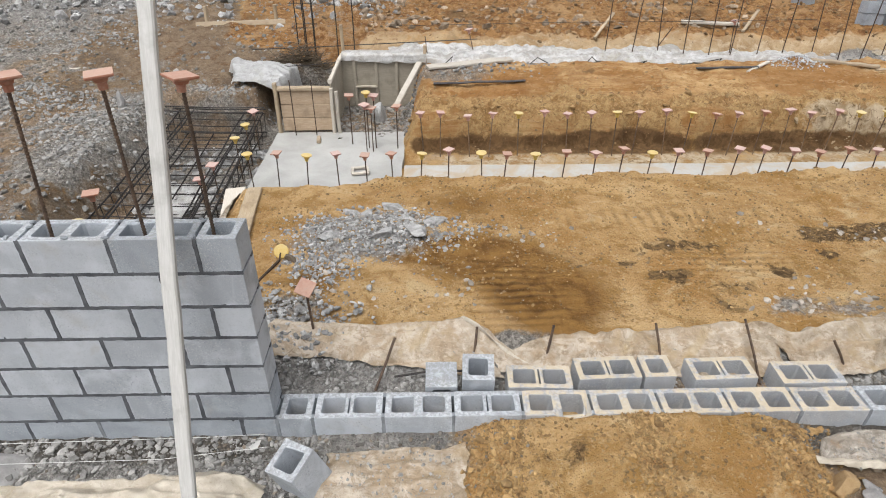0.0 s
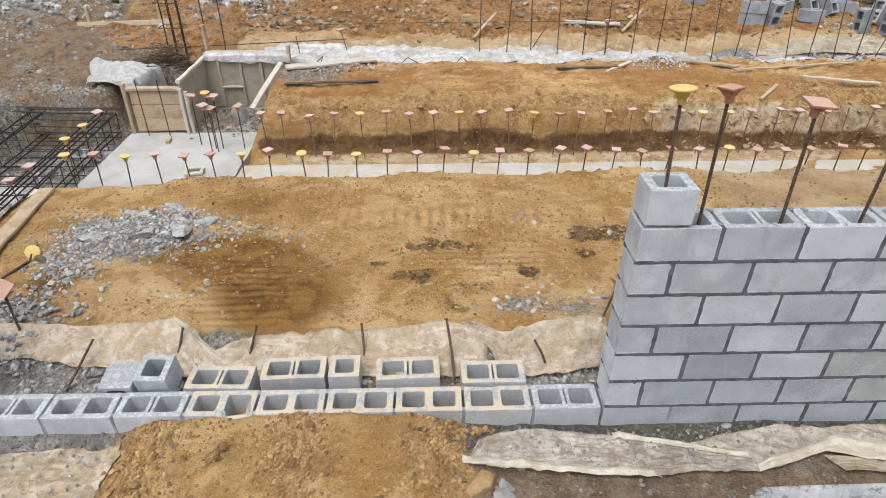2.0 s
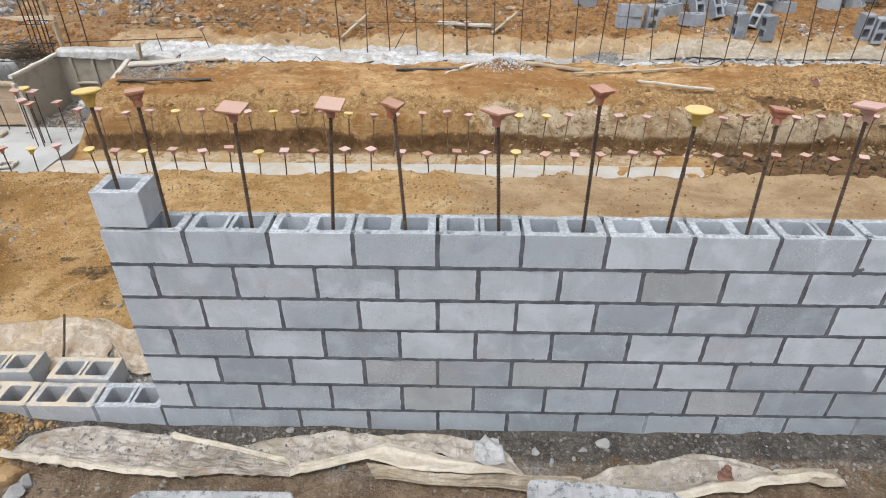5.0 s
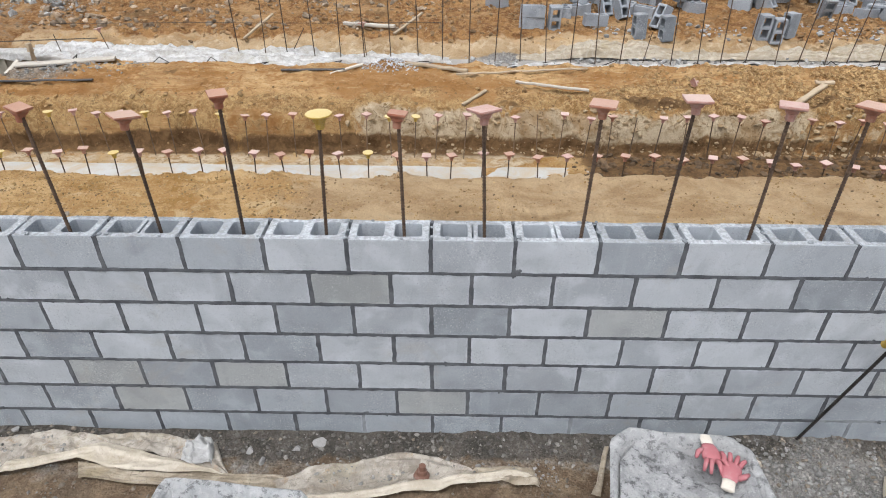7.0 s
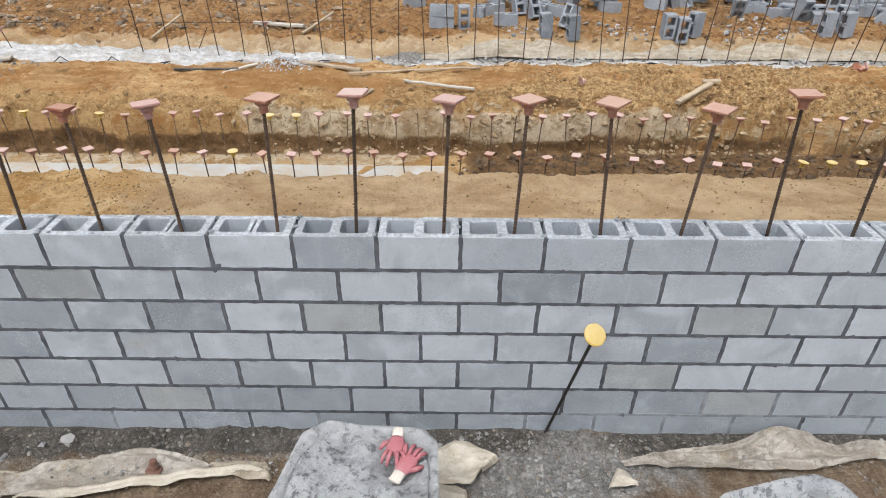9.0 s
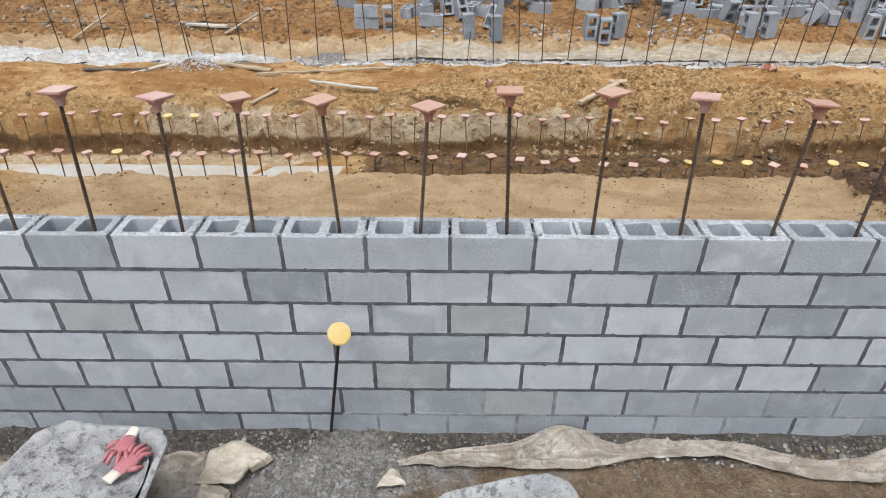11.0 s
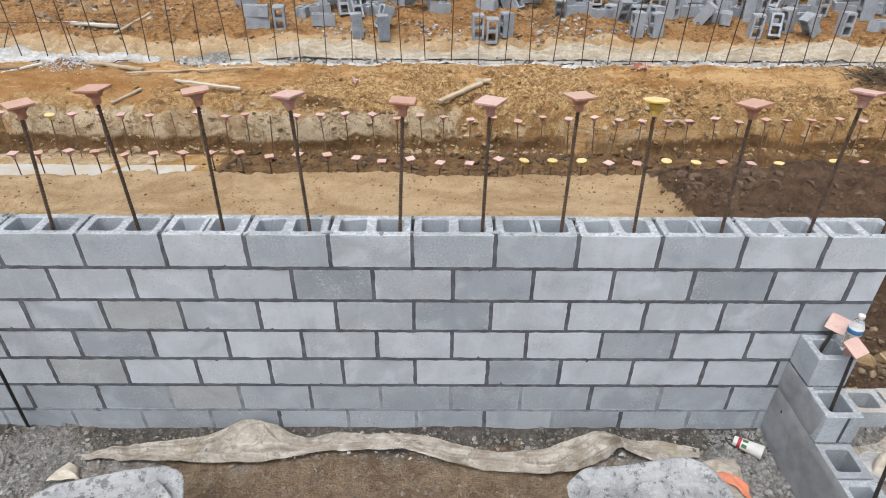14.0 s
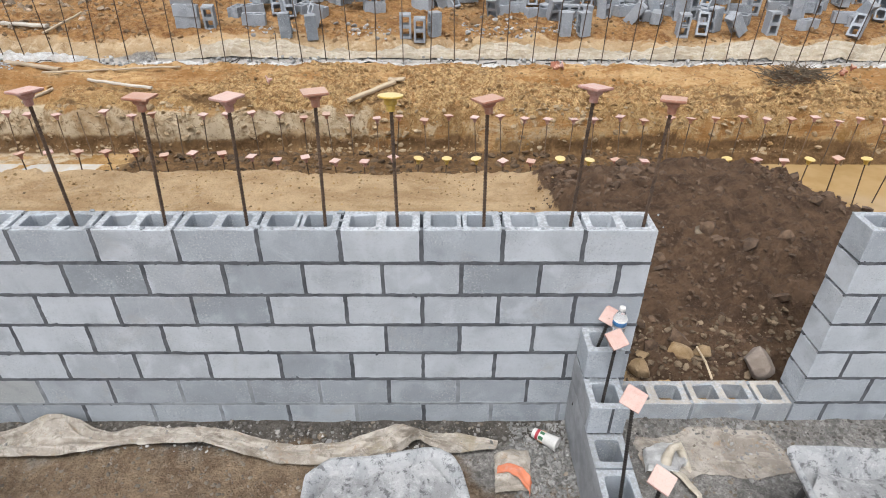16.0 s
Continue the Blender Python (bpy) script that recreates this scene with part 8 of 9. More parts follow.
# ---------------------------------------------------------------- rocks and rubble
def boulder(name, x, y, size, seed, material, label, category="rock", squash=(1, 0.85, 0.7), sink=0.3, flat=False):
    rnd = random.Random(seed)
    bm = bmesh.new()
    bmesh.ops.create_icosphere(bm, subdivisions=3, radius=1.0)
    off = Vector((rnd.uniform(0, 50), rnd.uniform(0, 50), rnd.uniform(0, 50)))
    planes = [(Vector((rnd.uniform(-1, 1), rnd.uniform(-1, 1), rnd.uniform(-0.4, 1))).normalized(), rnd.uniform(0.42, 0.75)) for _ in range(11)]
    for v in bm.verts:
        v.co *= 1.18
        for nrm, d in planes:
            over = v.co.dot(nrm) - d
            if over > 0:
                v.co -= nrm * over
        v.co *= 1 + 0.05 * noise.noise(v.co * 2.2 + off) + 0.05 * noise.noise(v.co * 6 + off)
        v.co = Vector((v.co.x * squash[0], v.co.y * squash[1], v.co.z * squash[2])) * size
    z = ground_z(x, y) + size * squash[2] * (1 - 2 * sink) * 0.8
    return thing(name, label, category, pose(x, y, z, rnd.uniform(-12, 12), rnd.uniform(-12, 12), rnd.uniform(0, 360)), "", mesh_of(name, bm, material))


ROCK_TAN = mineral("tan_grey_rock", (0.15, 0.115, 0.08), (0.26, 0.205, 0.145), 9, (0.12, 0.09, 0.06), 120, 0.9, 0.6, 0.006)
ROCK_GREY = mineral("grey_rock", (0.28, 0.275, 0.27), (0.42, 0.41, 0.40), 9, (0.16, 0.155, 0.15), 120, 0.9, 0.6, 0.006)
ROCK_OCHRE = mineral("ochre_rock", (0.26, 0.165, 0.075), (0.42, 0.30, 0.175), 9, (0.12, 0.08, 0.045), 120, 0.9, 0.6, 0.006)
boulder("rock", 10.95, 0.375, 0.142, 1, mineral("pinkish_tan_rock", (0.23, 0.185, 0.15), (0.36, 0.30, 0.255), 9, (0.16, 0.12, 0.09), 120, 0.9, 0.7, 0.008), "large brown-grey rock in the dark soil heap", sink=0.2)
boulder("rock", 10.50, 0.46, 0.088, 2, ROCK_OCHRE, "angular tan rock in the dark soil", sink=0.2)
boulder("rock", 10.63, 0.45, 0.072, 3, ROCK_OCHRE, "flat tan rock in the dark soil", sink=0.2)
boulder("rock", 10.17, 0.30, 0.088, 4, ROCK_OCHRE, "rounded tan rock behind the low wall", sink=0.15)
boulder("rock", 10.22, 0.44, 0.052, 21, ROCK_OCHRE, "small tan rock behind the low wall", sink=0.2)
boulder("rock", 10.96, 1.58, 0.085, 5, ROCK_TAN, "brown rock half buried in dark soil", "rock", (1, 0.75, 0.5), 0.35)
boulder("rock", -0.72, -0.38, 0.10, 6, TAN_STONE, "yellow clay clod at the mound foot")
boulder("rock", -0.50, -0.29, 0.045, 7, ROCK_TAN, "small brown stone on the sheeting")
boulder("rock", -0.17, -0.225, 0.03, 8, ROCK_TAN, "small brown stone on the sheeting")
boulder("concrete_chunk", -0.62, -0.48, 0.10, 9, ROCK_GREY, "flat grey concrete fragment on gravel", "rubble", (1, 0.7, 0.35))
boulder("concrete_chunk", -3.93, -0.07, 0.065, 10, mineral("white_chip", (0.62, 0.61, 0.59), (0.72, 0.71, 0.69), 9, (0.5, 0.49, 0.47), 120), "flat white stone chip by the wall foot", "rubble", (1, 0.55, 0.25))
boulder("concrete_chunk", -5.30, -0.22, 0.17, 11, ROCK_GREY, "broken grey concrete slab piece on rubble", "rubble", (1, 0.9, 0.35))
boulder("concrete_chunk", -4.72, -0.33, 0.07, 12, ROCK_GREY, "grey stone on the rubble", "rubble")
boulder("rock", 8.20, -0.10, 0.035, 13, ROCK_TAN, "brown clod on the sheeting edge")
boulder("rock", 8.24, -0.16, 0.035, 14, ROCK_GREY, "dark grey stone on the sheeting edge")
boulder("rock", -4.02, 1.62, 0.06, 15, ROCK_TAN, "brown stone beside the yellow cap")
boulder("rock", -3.3, 7.0, 0.16, 16, ROCK_TAN, "pale rock on the far ground")
boulder("rock", -6.9, 5.3, 0.14, 17, ROCK_GREY, "upright grey rock at the cage end", "rock", (0.6, 0.5, 1.1), 0.1)
stick = thing("stick", "pale peeled stick poking out of the soil", "stick", None, "", mesh_of("stick", tube(bmesh.new(), [(10.57, 0.44, 0.245), (10.575, 0.30, 0.245), (10.57, 0.17, 0.225)], [0.006, 0.007, 0.007], 7), LUMBER))
for k, (x, y) in enumerate(((-3.12, 2.16), (-2.92, 2.12), (-3.25, 2.40), (-3.5, 2.25), (-3.32, 1.92), (-3.05, 1.98), (-3.62, 2.38), (-3.78, 1.9))):
    boulder("concrete_chunk", x, y, 0.075 + 0.025 * ((k * 7) % 3), 60 + k, RUBBLE, "broken slab of pale grey concrete in the rubble", "rubble", (1.35, 0.8, 0.30), 0.2)["group"] = "broken concrete slabs"
sack = boulder("sack", -3.68, 5.98, 0.16, 80, SHEET_CLEAR, "crumpled white sack in the gravel pit", "sack", (0.9, 0.8, 1.2), 0.1)
for k, (x, y, c) in enumerate(((10.58, 6.34, "deep"), (10.66, 6.40, "deep"), (10.72, 6.33, "pink"), (10.62, 6.26, "deep"), (14.70, 6.12, "deep"), (14.76, 6.2, "deep"), (14.9, 6.25, "deep"), (6.55, 5.75, "pink"))):
    thing("spare_cap", "spare " + COLOUR[c] + " safety cap lying on the bank", "rebar cap", pose(x, y, ground_z(x, y) + 0.05, 75, 20 * k, 40 * k), "spare caps on the bank", CAPS[c])

# ---------------------------------------------------------------- loose stones, clods and gravel
p = sprinkle(12500, -5.6, 11.8, -0.6, -0.005, 1, lambda x, y: (1 - mound_mask(x, y)) * np.clip(0.15 + 0.75 * (fbm(x, y, 1.6, 33) > 0.0) + bump(x, y, 5.2, -0.25, 0.5, 0.4), 0, 1))
scatter("front_gravel", p, stone_sizes(len(p), 0.003, 0.018, 2, 5.0), FRONT_STONE, "grey crushed stone scattered along the wall foot", "gravel", 3)
p = sprinkle(4500, -5.6, 11.8, -0.16, -0.005, 4, lambda x, y: (1 - mound_mask(x, y)) * 0.8)
scatter("wall_foot_clods", p, stone_sizes(len(p), 0.003, 0.020, 5, 3.5), GREY_CLOD, "damp grey clods and mortar droppings at the wall foot", "rubble", 6)
p = sprinkle(3500, -5.8, -3.5, -0.6, -0.01, 7)
scatter("west_rubble", p, stone_sizes(len(p), 0.005, 0.034, 8, 3.2), BANK_STONE, "grey broken stone heaped at the wall foot", "rubble", 9)
p = sprinkle(42000, -2.95, -0.5, -0.8, 0.02, 10, lambda x, y: mound_mask(x, y) * (0.04 + 0.96 * edge_clods(x, y) ** 1.4))
scatter("mound_clods", p, stone_sizes(len(p), 0.003, 0.019, 11, 4.0), MOUND_CLOD, "crumbly tan clods on the soil mound", "soil", 12)
p = np.concatenate([sprinkle(110, -1.02, -0.60, -0.48, -0.03, 214), sprinkle(60, -2.8, -2.45, -0.5, -0.05, 215), sprinkle(40, -1.9, -1.6, -0.4, -0.03, 216)])
scatter("mound_lumps", p, stone_sizes(len(p), 0.010, 0.036, 217, 3.0), MOUND_CLOD, "fist-sized orange-brown clods on the mound flanks", "soil", 218, 0.8, 0.35)
p = sprinkle(11000, -4.5, 9.9, 0.85, 3.15, 13, lambda x, y: 0.2 + 0.85 * (fbm(x, y, 1.3, 34) > 0.12) * (x < 1.5))
scatter("terrace_pebbles", p, stone_sizes(len(p), 0.004, 0.020, 14, 4.0), PALE_PEBBLE, "small tan pebbles strewn over the sand", "gravel", 15)
p = sprinkle(3000, -4.3, 1.6, 0.85, 2.4, 16, lambda x, y: np.clip(0.9 * bump(x, y, -3.8, 1.2, 0.4, 0.4) + 0.8 * bump(x, y, 0.0, 1.05, 0.5, 0.25) + 0.8 * bump(x, y, -2.80, 1.25, 0.25, 0.2) + 0.5 * bump(x, y, 0.9, 1.98, 0.7, 0.16) + 0.5 * bump(x, y, -2.1, 2.0, 0.35, 0.15) + 0.01, 0, 1))
scatter("terrace_stones", p, stone_sizes(len(p), 0.006, 0.040, 17, 3.2), mineral("pale_pinkish_stone", (0.38, 0.335, 0.28), (0.58, 0.52, 0.45), 14, (0.27, 0.23, 0.19), 190, 0.92, 0.6, 0.004, "island", 0.4), "pale pinkish-grey stones scattered on the sand", "gravel", 18)
p = sprinkle(24000, -4.6, -2.0, 1.2, 2.8, 19, lambda x, y: np.clip(1.6 * bump(x, y, -3.45, 2.02, 0.52, 0.30) + 1.0 * bump(x, y, -3.80, 1.62, 0.24, 0.22) + 0.5 * bump(x, y, -3.65, 1.38, 0.12, 0.14) + 0.25 * bump(x, y, -2.6, 2.05, 0.35, 0.12) - 0.06, 0, 1))
scatter("rubble_pile", p, stone_sizes(len(p), 0.004, 0.028, 20, 3.6), RUBBLE, "pile of crumbled pale grey concrete on the sand", "rubble", 21, 0.7, 0.2)
p = sprinkle(5200, -4.2, 0.5, 0.2, 0.62, 22)
scatter("bank_gravel", p, stone_sizes(len(p), 0.004, 0.026, 23, 3.8), BANK_STONE, "grey gravel behind the base course", "gravel", 24)
p = sprinkle(9000, 9.8, 13.2, 0.3, 3.4, 25, lambda x, y: dark_mask(x, y) * (0.3 + 0.7 * (fbm(x, y, 1.8, 35) > 0)))
scatter("soil_clods", p, stone_sizes(len(p), 0.004, 0.030, 26, 4.0), SOIL_CLOD, "dark brown soil clods on the heap", "soil", 27)
p = sprinkle(620, 9.95, 11.3, 0.22, 0.75, 28)
scatter("heap_stones", p, stone_sizes(len(p), 0.006, 0.040, 29, 3.6), mineral("brown_stone", (0.13, 0.088, 0.052), (0.29, 0.215, 0.14), 14, (0.06, 0.045, 0.03), 160, 0.95, 0.6, 0.004, "island", 0.4), "brown stones at the heap foot", "gravel", 30)
p = sprinkle(8000, -3.3, 15.5, 4.95, 6.7, 31, lambda x, y: (0.2 + 0.5 * (fbm(x, y, 1.5, 36) > 0.05)) * (0.5 + 0.5 * step(2.0, 6.0, x)))
scatter("bank_clods", p, stone_sizes(len(p), 0.004, 0.034, 32, 5.0), TAN_STONE, "orange-tan clods on the cut bank", "soil", 33)
p = sprinkle(3000, 4.8, 14.5, 3.3, 4.95, 34, lambda x, y: (x < 12.2) * 1.0)
scatter("trench_clods", p, stone_sizes(len(p), 0.006, 0.075, 35, 4.0), mineral("wet_clod", (0.08, 0.05, 0.026), (0.20, 0.125, 0.065), 14, (0.05, 0.03, 0.016), 120, 0.9, 0.6, 0.005, "island", 0.4), "wet brown clods in the trench", "soil", 36)
p = sprinkle(11000, -4.0, 18.0, 7.9, 11.0, 37, lambda x, y: 0.25 + 0.75 * (fbm(x, y, 1.4, 137, 3) > 0.0))
scatter("far_clods", p, stone_sizes(len(p), 0.008, 0.065, 38, 4.5), mineral("brown_clod", (0.25, 0.15, 0.07), (0.42, 0.275, 0.145), 10, (0.14, 0.08, 0.035), 100, 0.95, 0.6, 0.006, "island", 0.45), "brown clods and stones on the far bank", "soil", 39)
p = sprinkle(10000, -10.5, -4.9, 1.0, 10.0, 40, lambda x, y: (1 - cage_mask(x, y)) * (0.25 + 0.75 * (fbm(x, y, 0.9, 37) > -0.05)))
scatter("west_gravel", p, stone_sizes(len(p), 0.006, 0.055, 41, 5.5), STONE, "grey-brown gravel strewn west of the trench", "gravel", 42)
p = sprinkle(26000, -10.5, -4.9, 1.5, 8.5, 140, lambda x, y: (1 - cage_mask(x, y)) * np.clip(0.34 + 2.2 * fbm(x, y, 0.8, 141, 3) + 0.6 * bump(x, y, -7.0, 4.0, 1.6, 1.5) - 0.36 * step(5.8, 6.5, y) * step(-8.8, -8.0, x), 0, 1))
scatter("pale_west_gravel", p, stone_sizes(len(p), 0.008, 0.046, 142, 3.0), BANK_STONE, "patches of pale crushed stone west of the trench", "gravel", 143)
p = sprinkle(3500, -12.0, -3.4, 8.3, 11.0, 43, lambda x, y: np.clip(bump(x, y, -9.3, 9.6, 2.0, 1.2) + bump(x, y, -4.2, 9.9, 0.8, 0.8), 0, 1))
scatter("far_rubble", p, stone_sizes(len(p), 0.012, 0.11, 44, 3.4), RUBBLE, "heap of broken grey concrete at the far edge", "rubble", 45, 0.8, 0.2)
p = sprinkle(900, -4.3, -3.1, 5.3, 6.6, 46)
scatter("pit_gravel", p, stone_sizes(len(p), 0.010, 0.05, 47, 3.0), STONE, "grey gravel in the formwork pit", "gravel", 48)
p = sprinkle(2200, 3.4, 17.5, 6.75, 7.55, 49, lambda x, y: 0.4 + 0.6 * (fbm(x, y, 1.2, 38) > 0.1))
scatter("footing_debris", p, stone_sizes(len(p), 0.008, 0.05, 50, 2.6), RUBBLE, "pale concrete crumbs along the far footing", "rubble", 51, 0.7, 0.1, np.maximum(height(p[:, 0], p[:, 1]), 0.145))
p = sprinkle(1400, 1.8, 10.2, 6.2, 8.7, 52, lambda x, y: np.clip(bump(x, y, 2.26, 6.65, 0.22, 0.16) + bump(x, y, 7.75, 8.3, 0.35, 0.25) + 0.6 * bump(x, y, 5.9, 8.0, 0.5, 0.12), 0, 1))
scatter("pale_rubble", p, stone_sizes(len(p), 0.008, 0.06, 53, 2.8), mineral("pale_rubble_stone", (0.52, 0.52, 0.51), (0.66, 0.66, 0.65), 12, (0.3, 0.3, 0.3), 140, 0.95, 0.6, 0.005, "island", 0.3), "small heaps of pale broken concrete", "rubble", 54, 0.8, 0.1)
p = sprinkle(2600, -6.5, 3.0, 8.2, 11.2, 150, lambda x, y: np.clip(0.15 + 0.85 * (fbm(x, y, 0.9, 151, 3) > -0.02), 0, 1) * (1 - 0.6 * step(0.5, 3.0, x)))
scatter("far_bank_stones", p, stone_sizes(len(p), 0.012, 0.11, 152, 4.0), mineral("pinkish_tan_stone", (0.27, 0.195, 0.125), (0.50, 0.395, 0.29), 10, (0.16, 0.105, 0.06), 100, 0.95, 0.7, 0.008, "island", 0.5), "pinkish tan stones and clods on the far bank", "gravel", 153, 0.75, 0.3)
p = sprinkle(1300, -3.2, -1.2, 5.85, 6.75, 154, lambda x, y: np.clip(bump(x, y, -2.5, 6.25, 0.6, 0.3) + 0.4 * bump(x, y, -1.6, 6.4, 0.4, 0.2), 0, 1))
scatter("bank_top_gravel", p, stone_sizes(len(p), 0.006, 0.045, 155, 3.2), BANK_STONE, "grey gravel spilled on the bank by the boards", "gravel", 156)
p = sprinkle(700, -6.2, -5.0, 0.6, 5.4, 55)
scatter("cage_stones", p, stone_sizes(len(p), 0.015, 0.10, 56, 2.5), RUBBLE, "pale stones and mud lumps in the cage trench", "rubble", 57)

p = sprinkle(2600, -4.2, 9.9, 0.9, 3.2, 60, lambda x, y: 0.12 + 0.88 * np.clip(bump(x, y, -1.1, 1.5, 0.5, 0.25) + bump(x, y, 0.8, 1.95, 0.9, 0.2) + bump(x, y, -2.7, 2.5, 0.4, 0.2), 0, 1))
scatter("dark_crumbs", p, stone_sizes(len(p), 0.004, 0.022, 61, 4.0), mineral("dark_crumb", (0.13, 0.085, 0.045), (0.26, 0.175, 0.095), 14, (0.08, 0.05, 0.025), 140, 0.95, 0.6, 0.004, "island", 0.4), "dark damp crumbs of soil on the sand", "soil", 62)
p = sprinkle(1100, 9.6, 10.4, 2.2, 3.4, 63, lambda x, y: np.clip(bump(x, y, 10.0, 2.75, 0.12, 0.4), 0, 1))
scatter("heap_edge_clods", p, stone_sizes(len(p), 0.006, 0.05, 64, 3.5), SOIL_CLOD, "dark brown clods rolled off the heap edge", "soil", 65)


def brush_heap(x, y, rx, ry, tall, count, seed, label):
    """Dry twigs thrown on a heap."""
    rnd = random.Random(seed)
    bm = bmesh.new()
    for _ in range(count):
        a, r = rnd.uniform(0, 6.283), rnd.random() ** 0.7
        px, py = x + rx * r * math.cos(a), y + ry * r * math.sin(a)
        z = ground_z(px, py) + tall * (1 - r) * rnd.random() + 0.01
        d, ln = rnd.uniform(0, 6.283), rnd.uniform(0.08, 0.32)
        e = (px + ln * math.cos(d), py + ln * math.sin(d), z + rnd.uniform(-0.02, 0.14) * ln * 3)
        tube(bm, [(px, py, z), tuple((q + w) / 2 + rnd.uniform(-0.02, 0.02) for q, w in zip((px, py, z), e)), e], [0.006, 0.005, 0.003], 4)
    return thing("brush_heap", label, "brush", None, "", mesh_of("brush", bm, mineral("dry_twig", (0.105, 0.078, 0.05), (0.23, 0.175, 0.115), 20, (0.05, 0.04, 0.03), 160, 0.9, 0.4, 0.002, "island", 0.4)), "stuff")


brush_heap(13.87, 5.82, 0.48, 0.28, 0.06, 300, 5, "low heap of dry brown twigs on the bank")
brush_heap(-4.85, 6.88, 0.40, 0.25, 0.38, 420, 6, "dark tangle of twigs behind the formwork")

p = sprinkle(4200, 1.95, 2.8, 6.0, 6.75, 70, lambda x, y: bump(x, y, 2.37, 6.38, 0.27, 0.18))
scatter("white_crumb_heap", p, stone_sizes(len(p), 0.005, 0.020, 71, 2.5), mineral("white_crumb", (0.60, 0.61, 0.62), (0.74, 0.75, 0.76), 12, (0.4, 0.41, 0.42), 140, 0.95, 0.6, 0.005, "island", 0.35), "small heap of white broken crumbs on the bank", "rubble", 72, 0.8, 0.1, height(p[:, 0], p[:, 1]) + 0.01)
p = sprinkle(2600, 4.2, 17.0, 7.95, 9.2, 73, lambda x, y: np.clip(0.8 * (fbm(x, y, 1.1, 74, 3) > 0.12) * bump(x, y * 0, x, 0, 1, 1) * np.exp(-((y - 8.2) / 0.4) ** 2) + bump(x, y, 7.75, 8.3, 0.4, 0.25), 0, 1))
scatter("far_debris", p, stone_sizes(len(p), 0.008, 0.07, 75, 3.2), RUBBLE, "pale broken concrete strewn before the block heap", "rubble", 76, 0.6, 0.1)
p = sprinkle(3000, -4.35, -3.3, 0.5, 1.3, 77, lambda x, y: bump(x, y, -3.95, 0.85, 0.35, 0.3))
scatter("edge_rubble", p, stone_sizes(len(p), 0.005, 0.032, 78, 3.0), RUBBLE, "crumbled grey concrete at the bank edge", "rubble", 79, 0.7, 0.2, height(p[:, 0], p[:, 1]) + 0.02)
for x, y, size, seed in ((-1.71, 0.33, 0.055, 91), (-1.47, 0.35, 0.05, 92)):
    boulder("concrete_chunk", x, y, size, seed, RUBBLE, "grey concrete fragment sitting in a block cell", "rubble", (1, 0.8, 0.7), 0.0).location.z = 0.12

p = np.concatenate([sprinkle(260, -3.5, -2.8, -0.5, -0.14, 80), sprinkle(420, -0.6, 1.1, -0.30, -0.08, 81), sprinkle(200, 2.5, 3.9, -0.36, -0.24, 82), sprinkle(420, 5.8, 9.2, -0.24, -0.08, 83)])
scatter("sheet_grit", p, stone_sizes(len(p), 0.004, 0.016, 84, 3.5), BANK_STONE, "grit and pebbles lying on the sheeting", "gravel", 85, 0.6, 0.3, height(p[:, 0], p[:, 1]) + 0.036)
p = np.concatenate([sprinkle(2400, 4.55, 5.85, -0.5, -0.02, 86, lambda x, y: np.clip(bump(x, y, 5.15, -0.28, 0.45, 0.25), 0, 1)), sprinkle(1500, 9.3, 9.66, -0.55, -0.02, 89), sprinkle(2200, 9.9, 11.6, -0.42, -0.02, 93, lambda x, y: 0.15 + 0.85 * (fbm(x, y, 2.5, 94, 3) > 0.0))])
scatter("grey_crumbs", p, stone_sizes(len(p), 0.004, 0.020, 87, 3.4), mineral("grey_crumb", (0.22, 0.215, 0.205), (0.38, 0.375, 0.36), 14, (0.14, 0.14, 0.13), 150, 0.95, 0.7, 0.006, "island", 0.35), "grey mortar crumbs and small stones along the wall foot", "rubble", 88)

p = sprinkle(900, 9.9, 12.8, 0.5, 3.3, 90, lambda x, y: np.clip(dark_mask(x, y) * (0.15 + 0.85 * (fbm(x, y, 1.3, 95, 3) > 0.02)), 0, 1))
scatter("soil_lumps", p, stone_sizes(len(p), 0.02, 0.095, 91, 3.0), SOIL_CLOD, "large dark brown lumps of soil on the heap", "soil", 92, 0.75, 0.5)

p = np.concatenate([sprinkle(330, 1.75, 4.1, -0.24, -0.02, 200, lambda x, y: 0.25 + 0.75 * (fbm(x, y, 3.0, 201, 3) > 0.05)), sprinkle(160, 4.7, 6.0, -0.36, -0.03, 202), sprinkle(220, 6.9, 9.6, -0.20, -0.02, 203, lambda x, y: 0.2 + 0.8 * (fbm(x, y, 3.0, 204, 3) > 0.1)), sprinkle(240, 9.95, 11.3, -0.3, -0.02, 205), sprinkle(180, -0.7, 1.2, -0.58, -0.4, 206)])
scatter("foot_rubble", p, stone_sizes(len(p), 0.004, 0.019, 207, 3.4), STONE, "loose grey mortar chunks and stones along the wall foot", "rubble", 208, 0.75, 0.3)
for x, y, size, seed in ((2.553, -0.084, 0.042, 211), (2.43, -0.13, 0.034, 212), (2.243, -0.217, 0.028, 213), (2.157, -0.142, 0.030, 214), (0.74, -0.03, 0.026, 215), (-0.60, -0.40, 0.05, 216)):
    boulder("concrete_chunk", x, y, size, seed, ROCK_GREY, "pale grey mortar chunk at the wall foot", "rubble", (1, 0.8, 0.7), 0.2)["group"] = "mortar chunks at the wall foot"

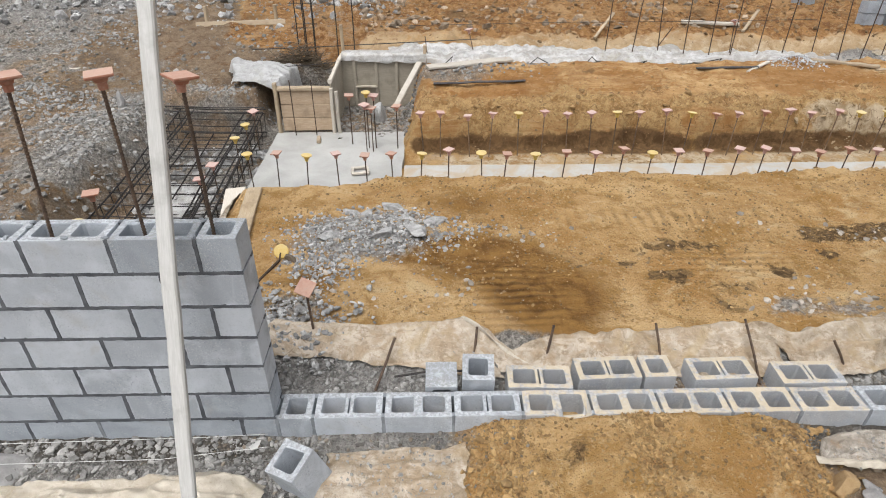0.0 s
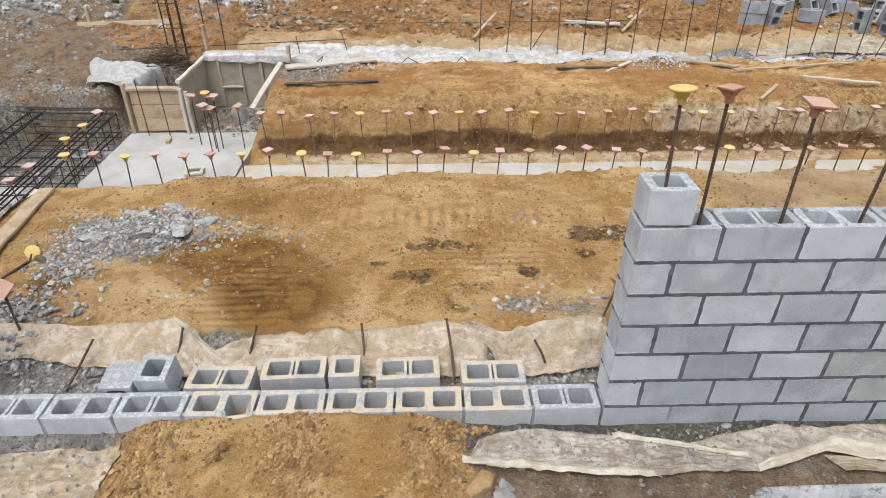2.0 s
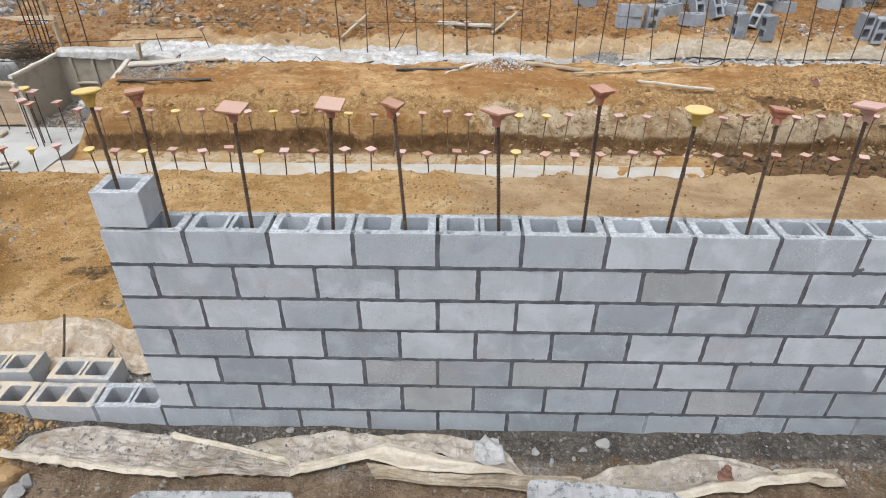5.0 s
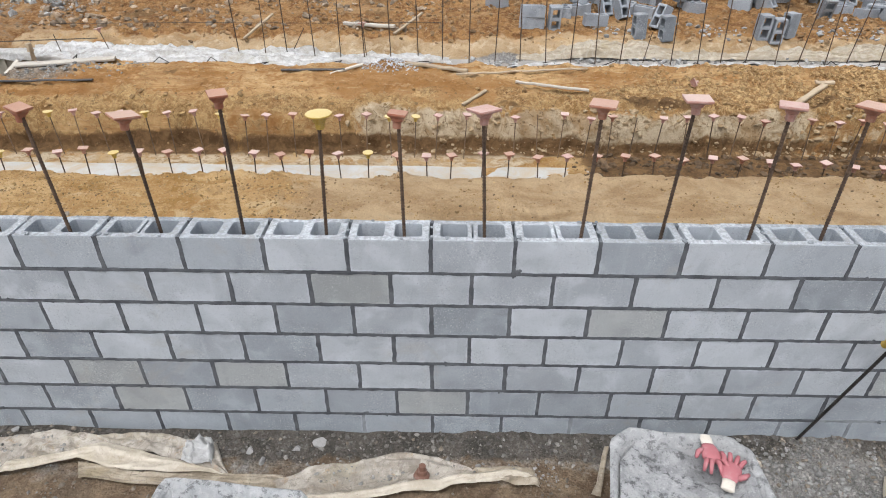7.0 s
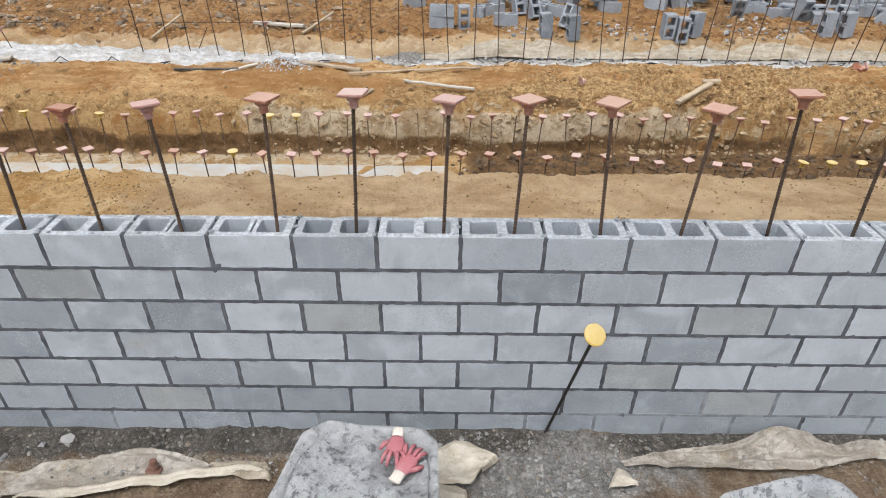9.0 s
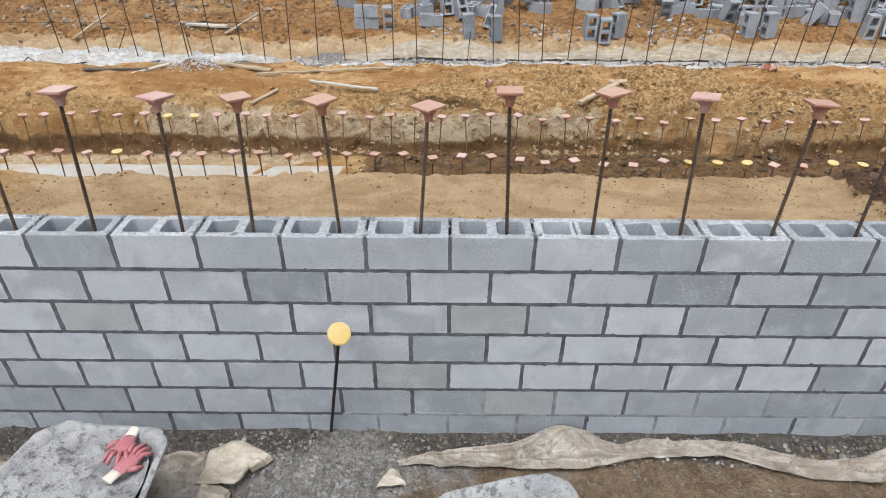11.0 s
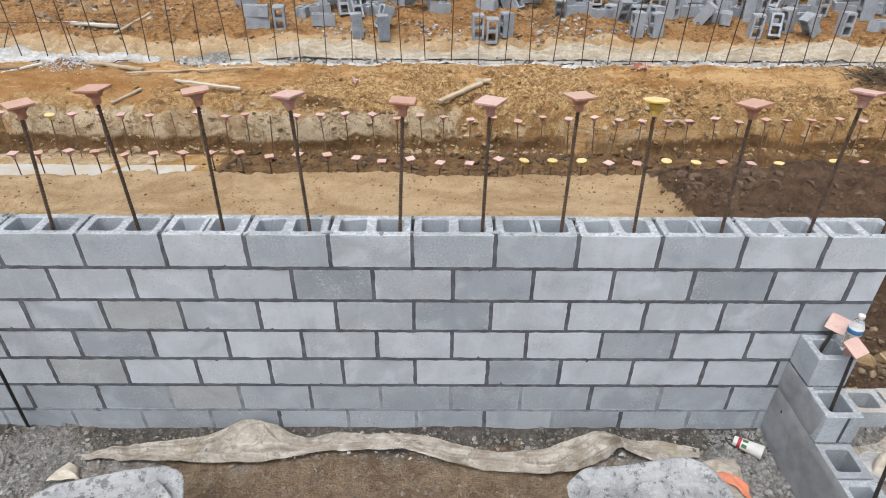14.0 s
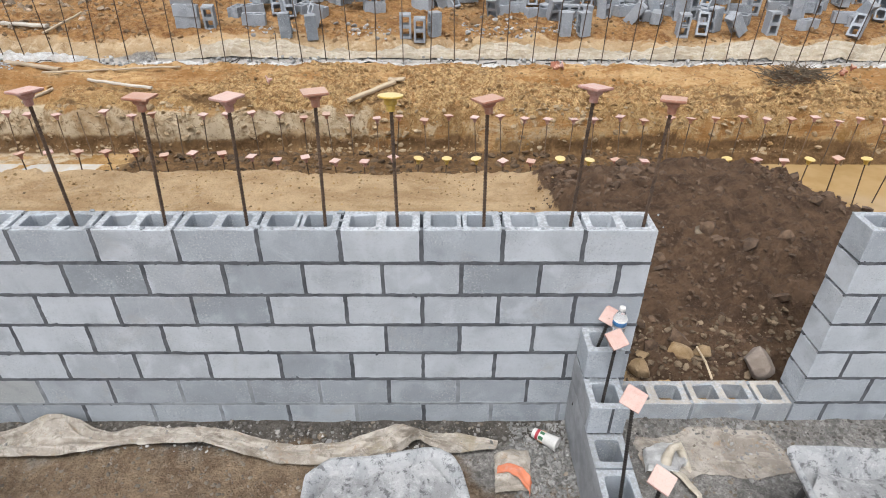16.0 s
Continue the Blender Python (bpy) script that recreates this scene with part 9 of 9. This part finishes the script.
# broken earth along the lip, the top and the face of the cut bank
LIP_CLOD = mineral("orange_earth_lump", (0.30, 0.165, 0.062), (0.56, 0.375, 0.175), 11, (0.16, 0.085, 0.032), 90, 0.96, 0.9, 0.012, "island", 0.4)
FACE_CLOD = mineral("pale_earth_lump", (0.36, 0.25, 0.135), (0.56, 0.435, 0.280), 11, (0.24, 0.155, 0.08), 90, 0.96, 0.9, 0.012, "island", 0.15)
p = sprinkle(9000, -3.2, 15.5, 5.05, 5.7, 100, lambda x, y: np.clip((0.08 + 0.72 * step(5.0, 8.0, x)) * np.exp(-((y - 5.36) / 0.2) ** 2) * (0.25 + 0.75 * (fbm(x, y, 1.9, 101, 3) > -0.05)), 0, 1))
scatter("lip_lumps", p, stone_sizes(len(p), 0.008, 0.058, 102, 3.2), LIP_CLOD, "broken orange-brown earth along the bank edge", "soil", 103, 0.7, 0.45)
p = sprinkle(7000, 2.5, 15.5, 5.5, 6.65, 104, lambda x, y: np.clip(0.8 * step(4.5, 8.0, x + 1.5 * fbm(x, y, 1.0, 105, 2)) * (1 - 0.75 * step(9.3, 11.0, x)) * (fbm(x, y, 1.5, 106, 3) > -0.02), 0, 1))
scatter("bank_lumps", p, stone_sizes(len(p), 0.008, 0.050, 107, 3.5), LIP_CLOD, "clumped ochre earth on the bank top", "soil", 108, 0.7, 0.45)
p = sprinkle(2200, -3.2, 15.5, 4.98, 5.22, 109, lambda x, y: 0.3 + 0.7 * (fbm(x, y, 1.6, 110, 3) > 0.0))
p = p[(height(p[:, 0], p[:, 1]) < 0.2) & (p[:, 0] > 1.8)]
scatter("face_lumps", p, stone_sizes(len(p), 0.010, 0.07, 111, 3.2), FACE_CLOD, "cracked pale earth on the cut face", "soil", 112, 0.6, 0.75)

p = np.concatenate([sprinkle(15000, -4.4, 2.5, 0.8, 3.15, 120, lambda x, y: 0.12 + 0.88 * (fbm(x, y, 2.2, 121, 4) > 0.05)), sprinkle(6000, 2.5, 10.0, 1.6, 3.2, 125, lambda x, y: 0.1 + 0.9 * (fbm(x, y, 2.0, 126, 4) > 0.1))])
scatter("sand_crumbs", p, stone_sizes(len(p), 0.004, 0.019, 122, 3.0), mineral("sandy_crumb", (0.30, 0.175, 0.062), (0.58, 0.40, 0.185), 14, (0.20, 0.115, 0.04), 160, 0.95, 0.7, 0.005, "island", 0.5), "loose sandy crumbs on the terrace", "soil", 123)
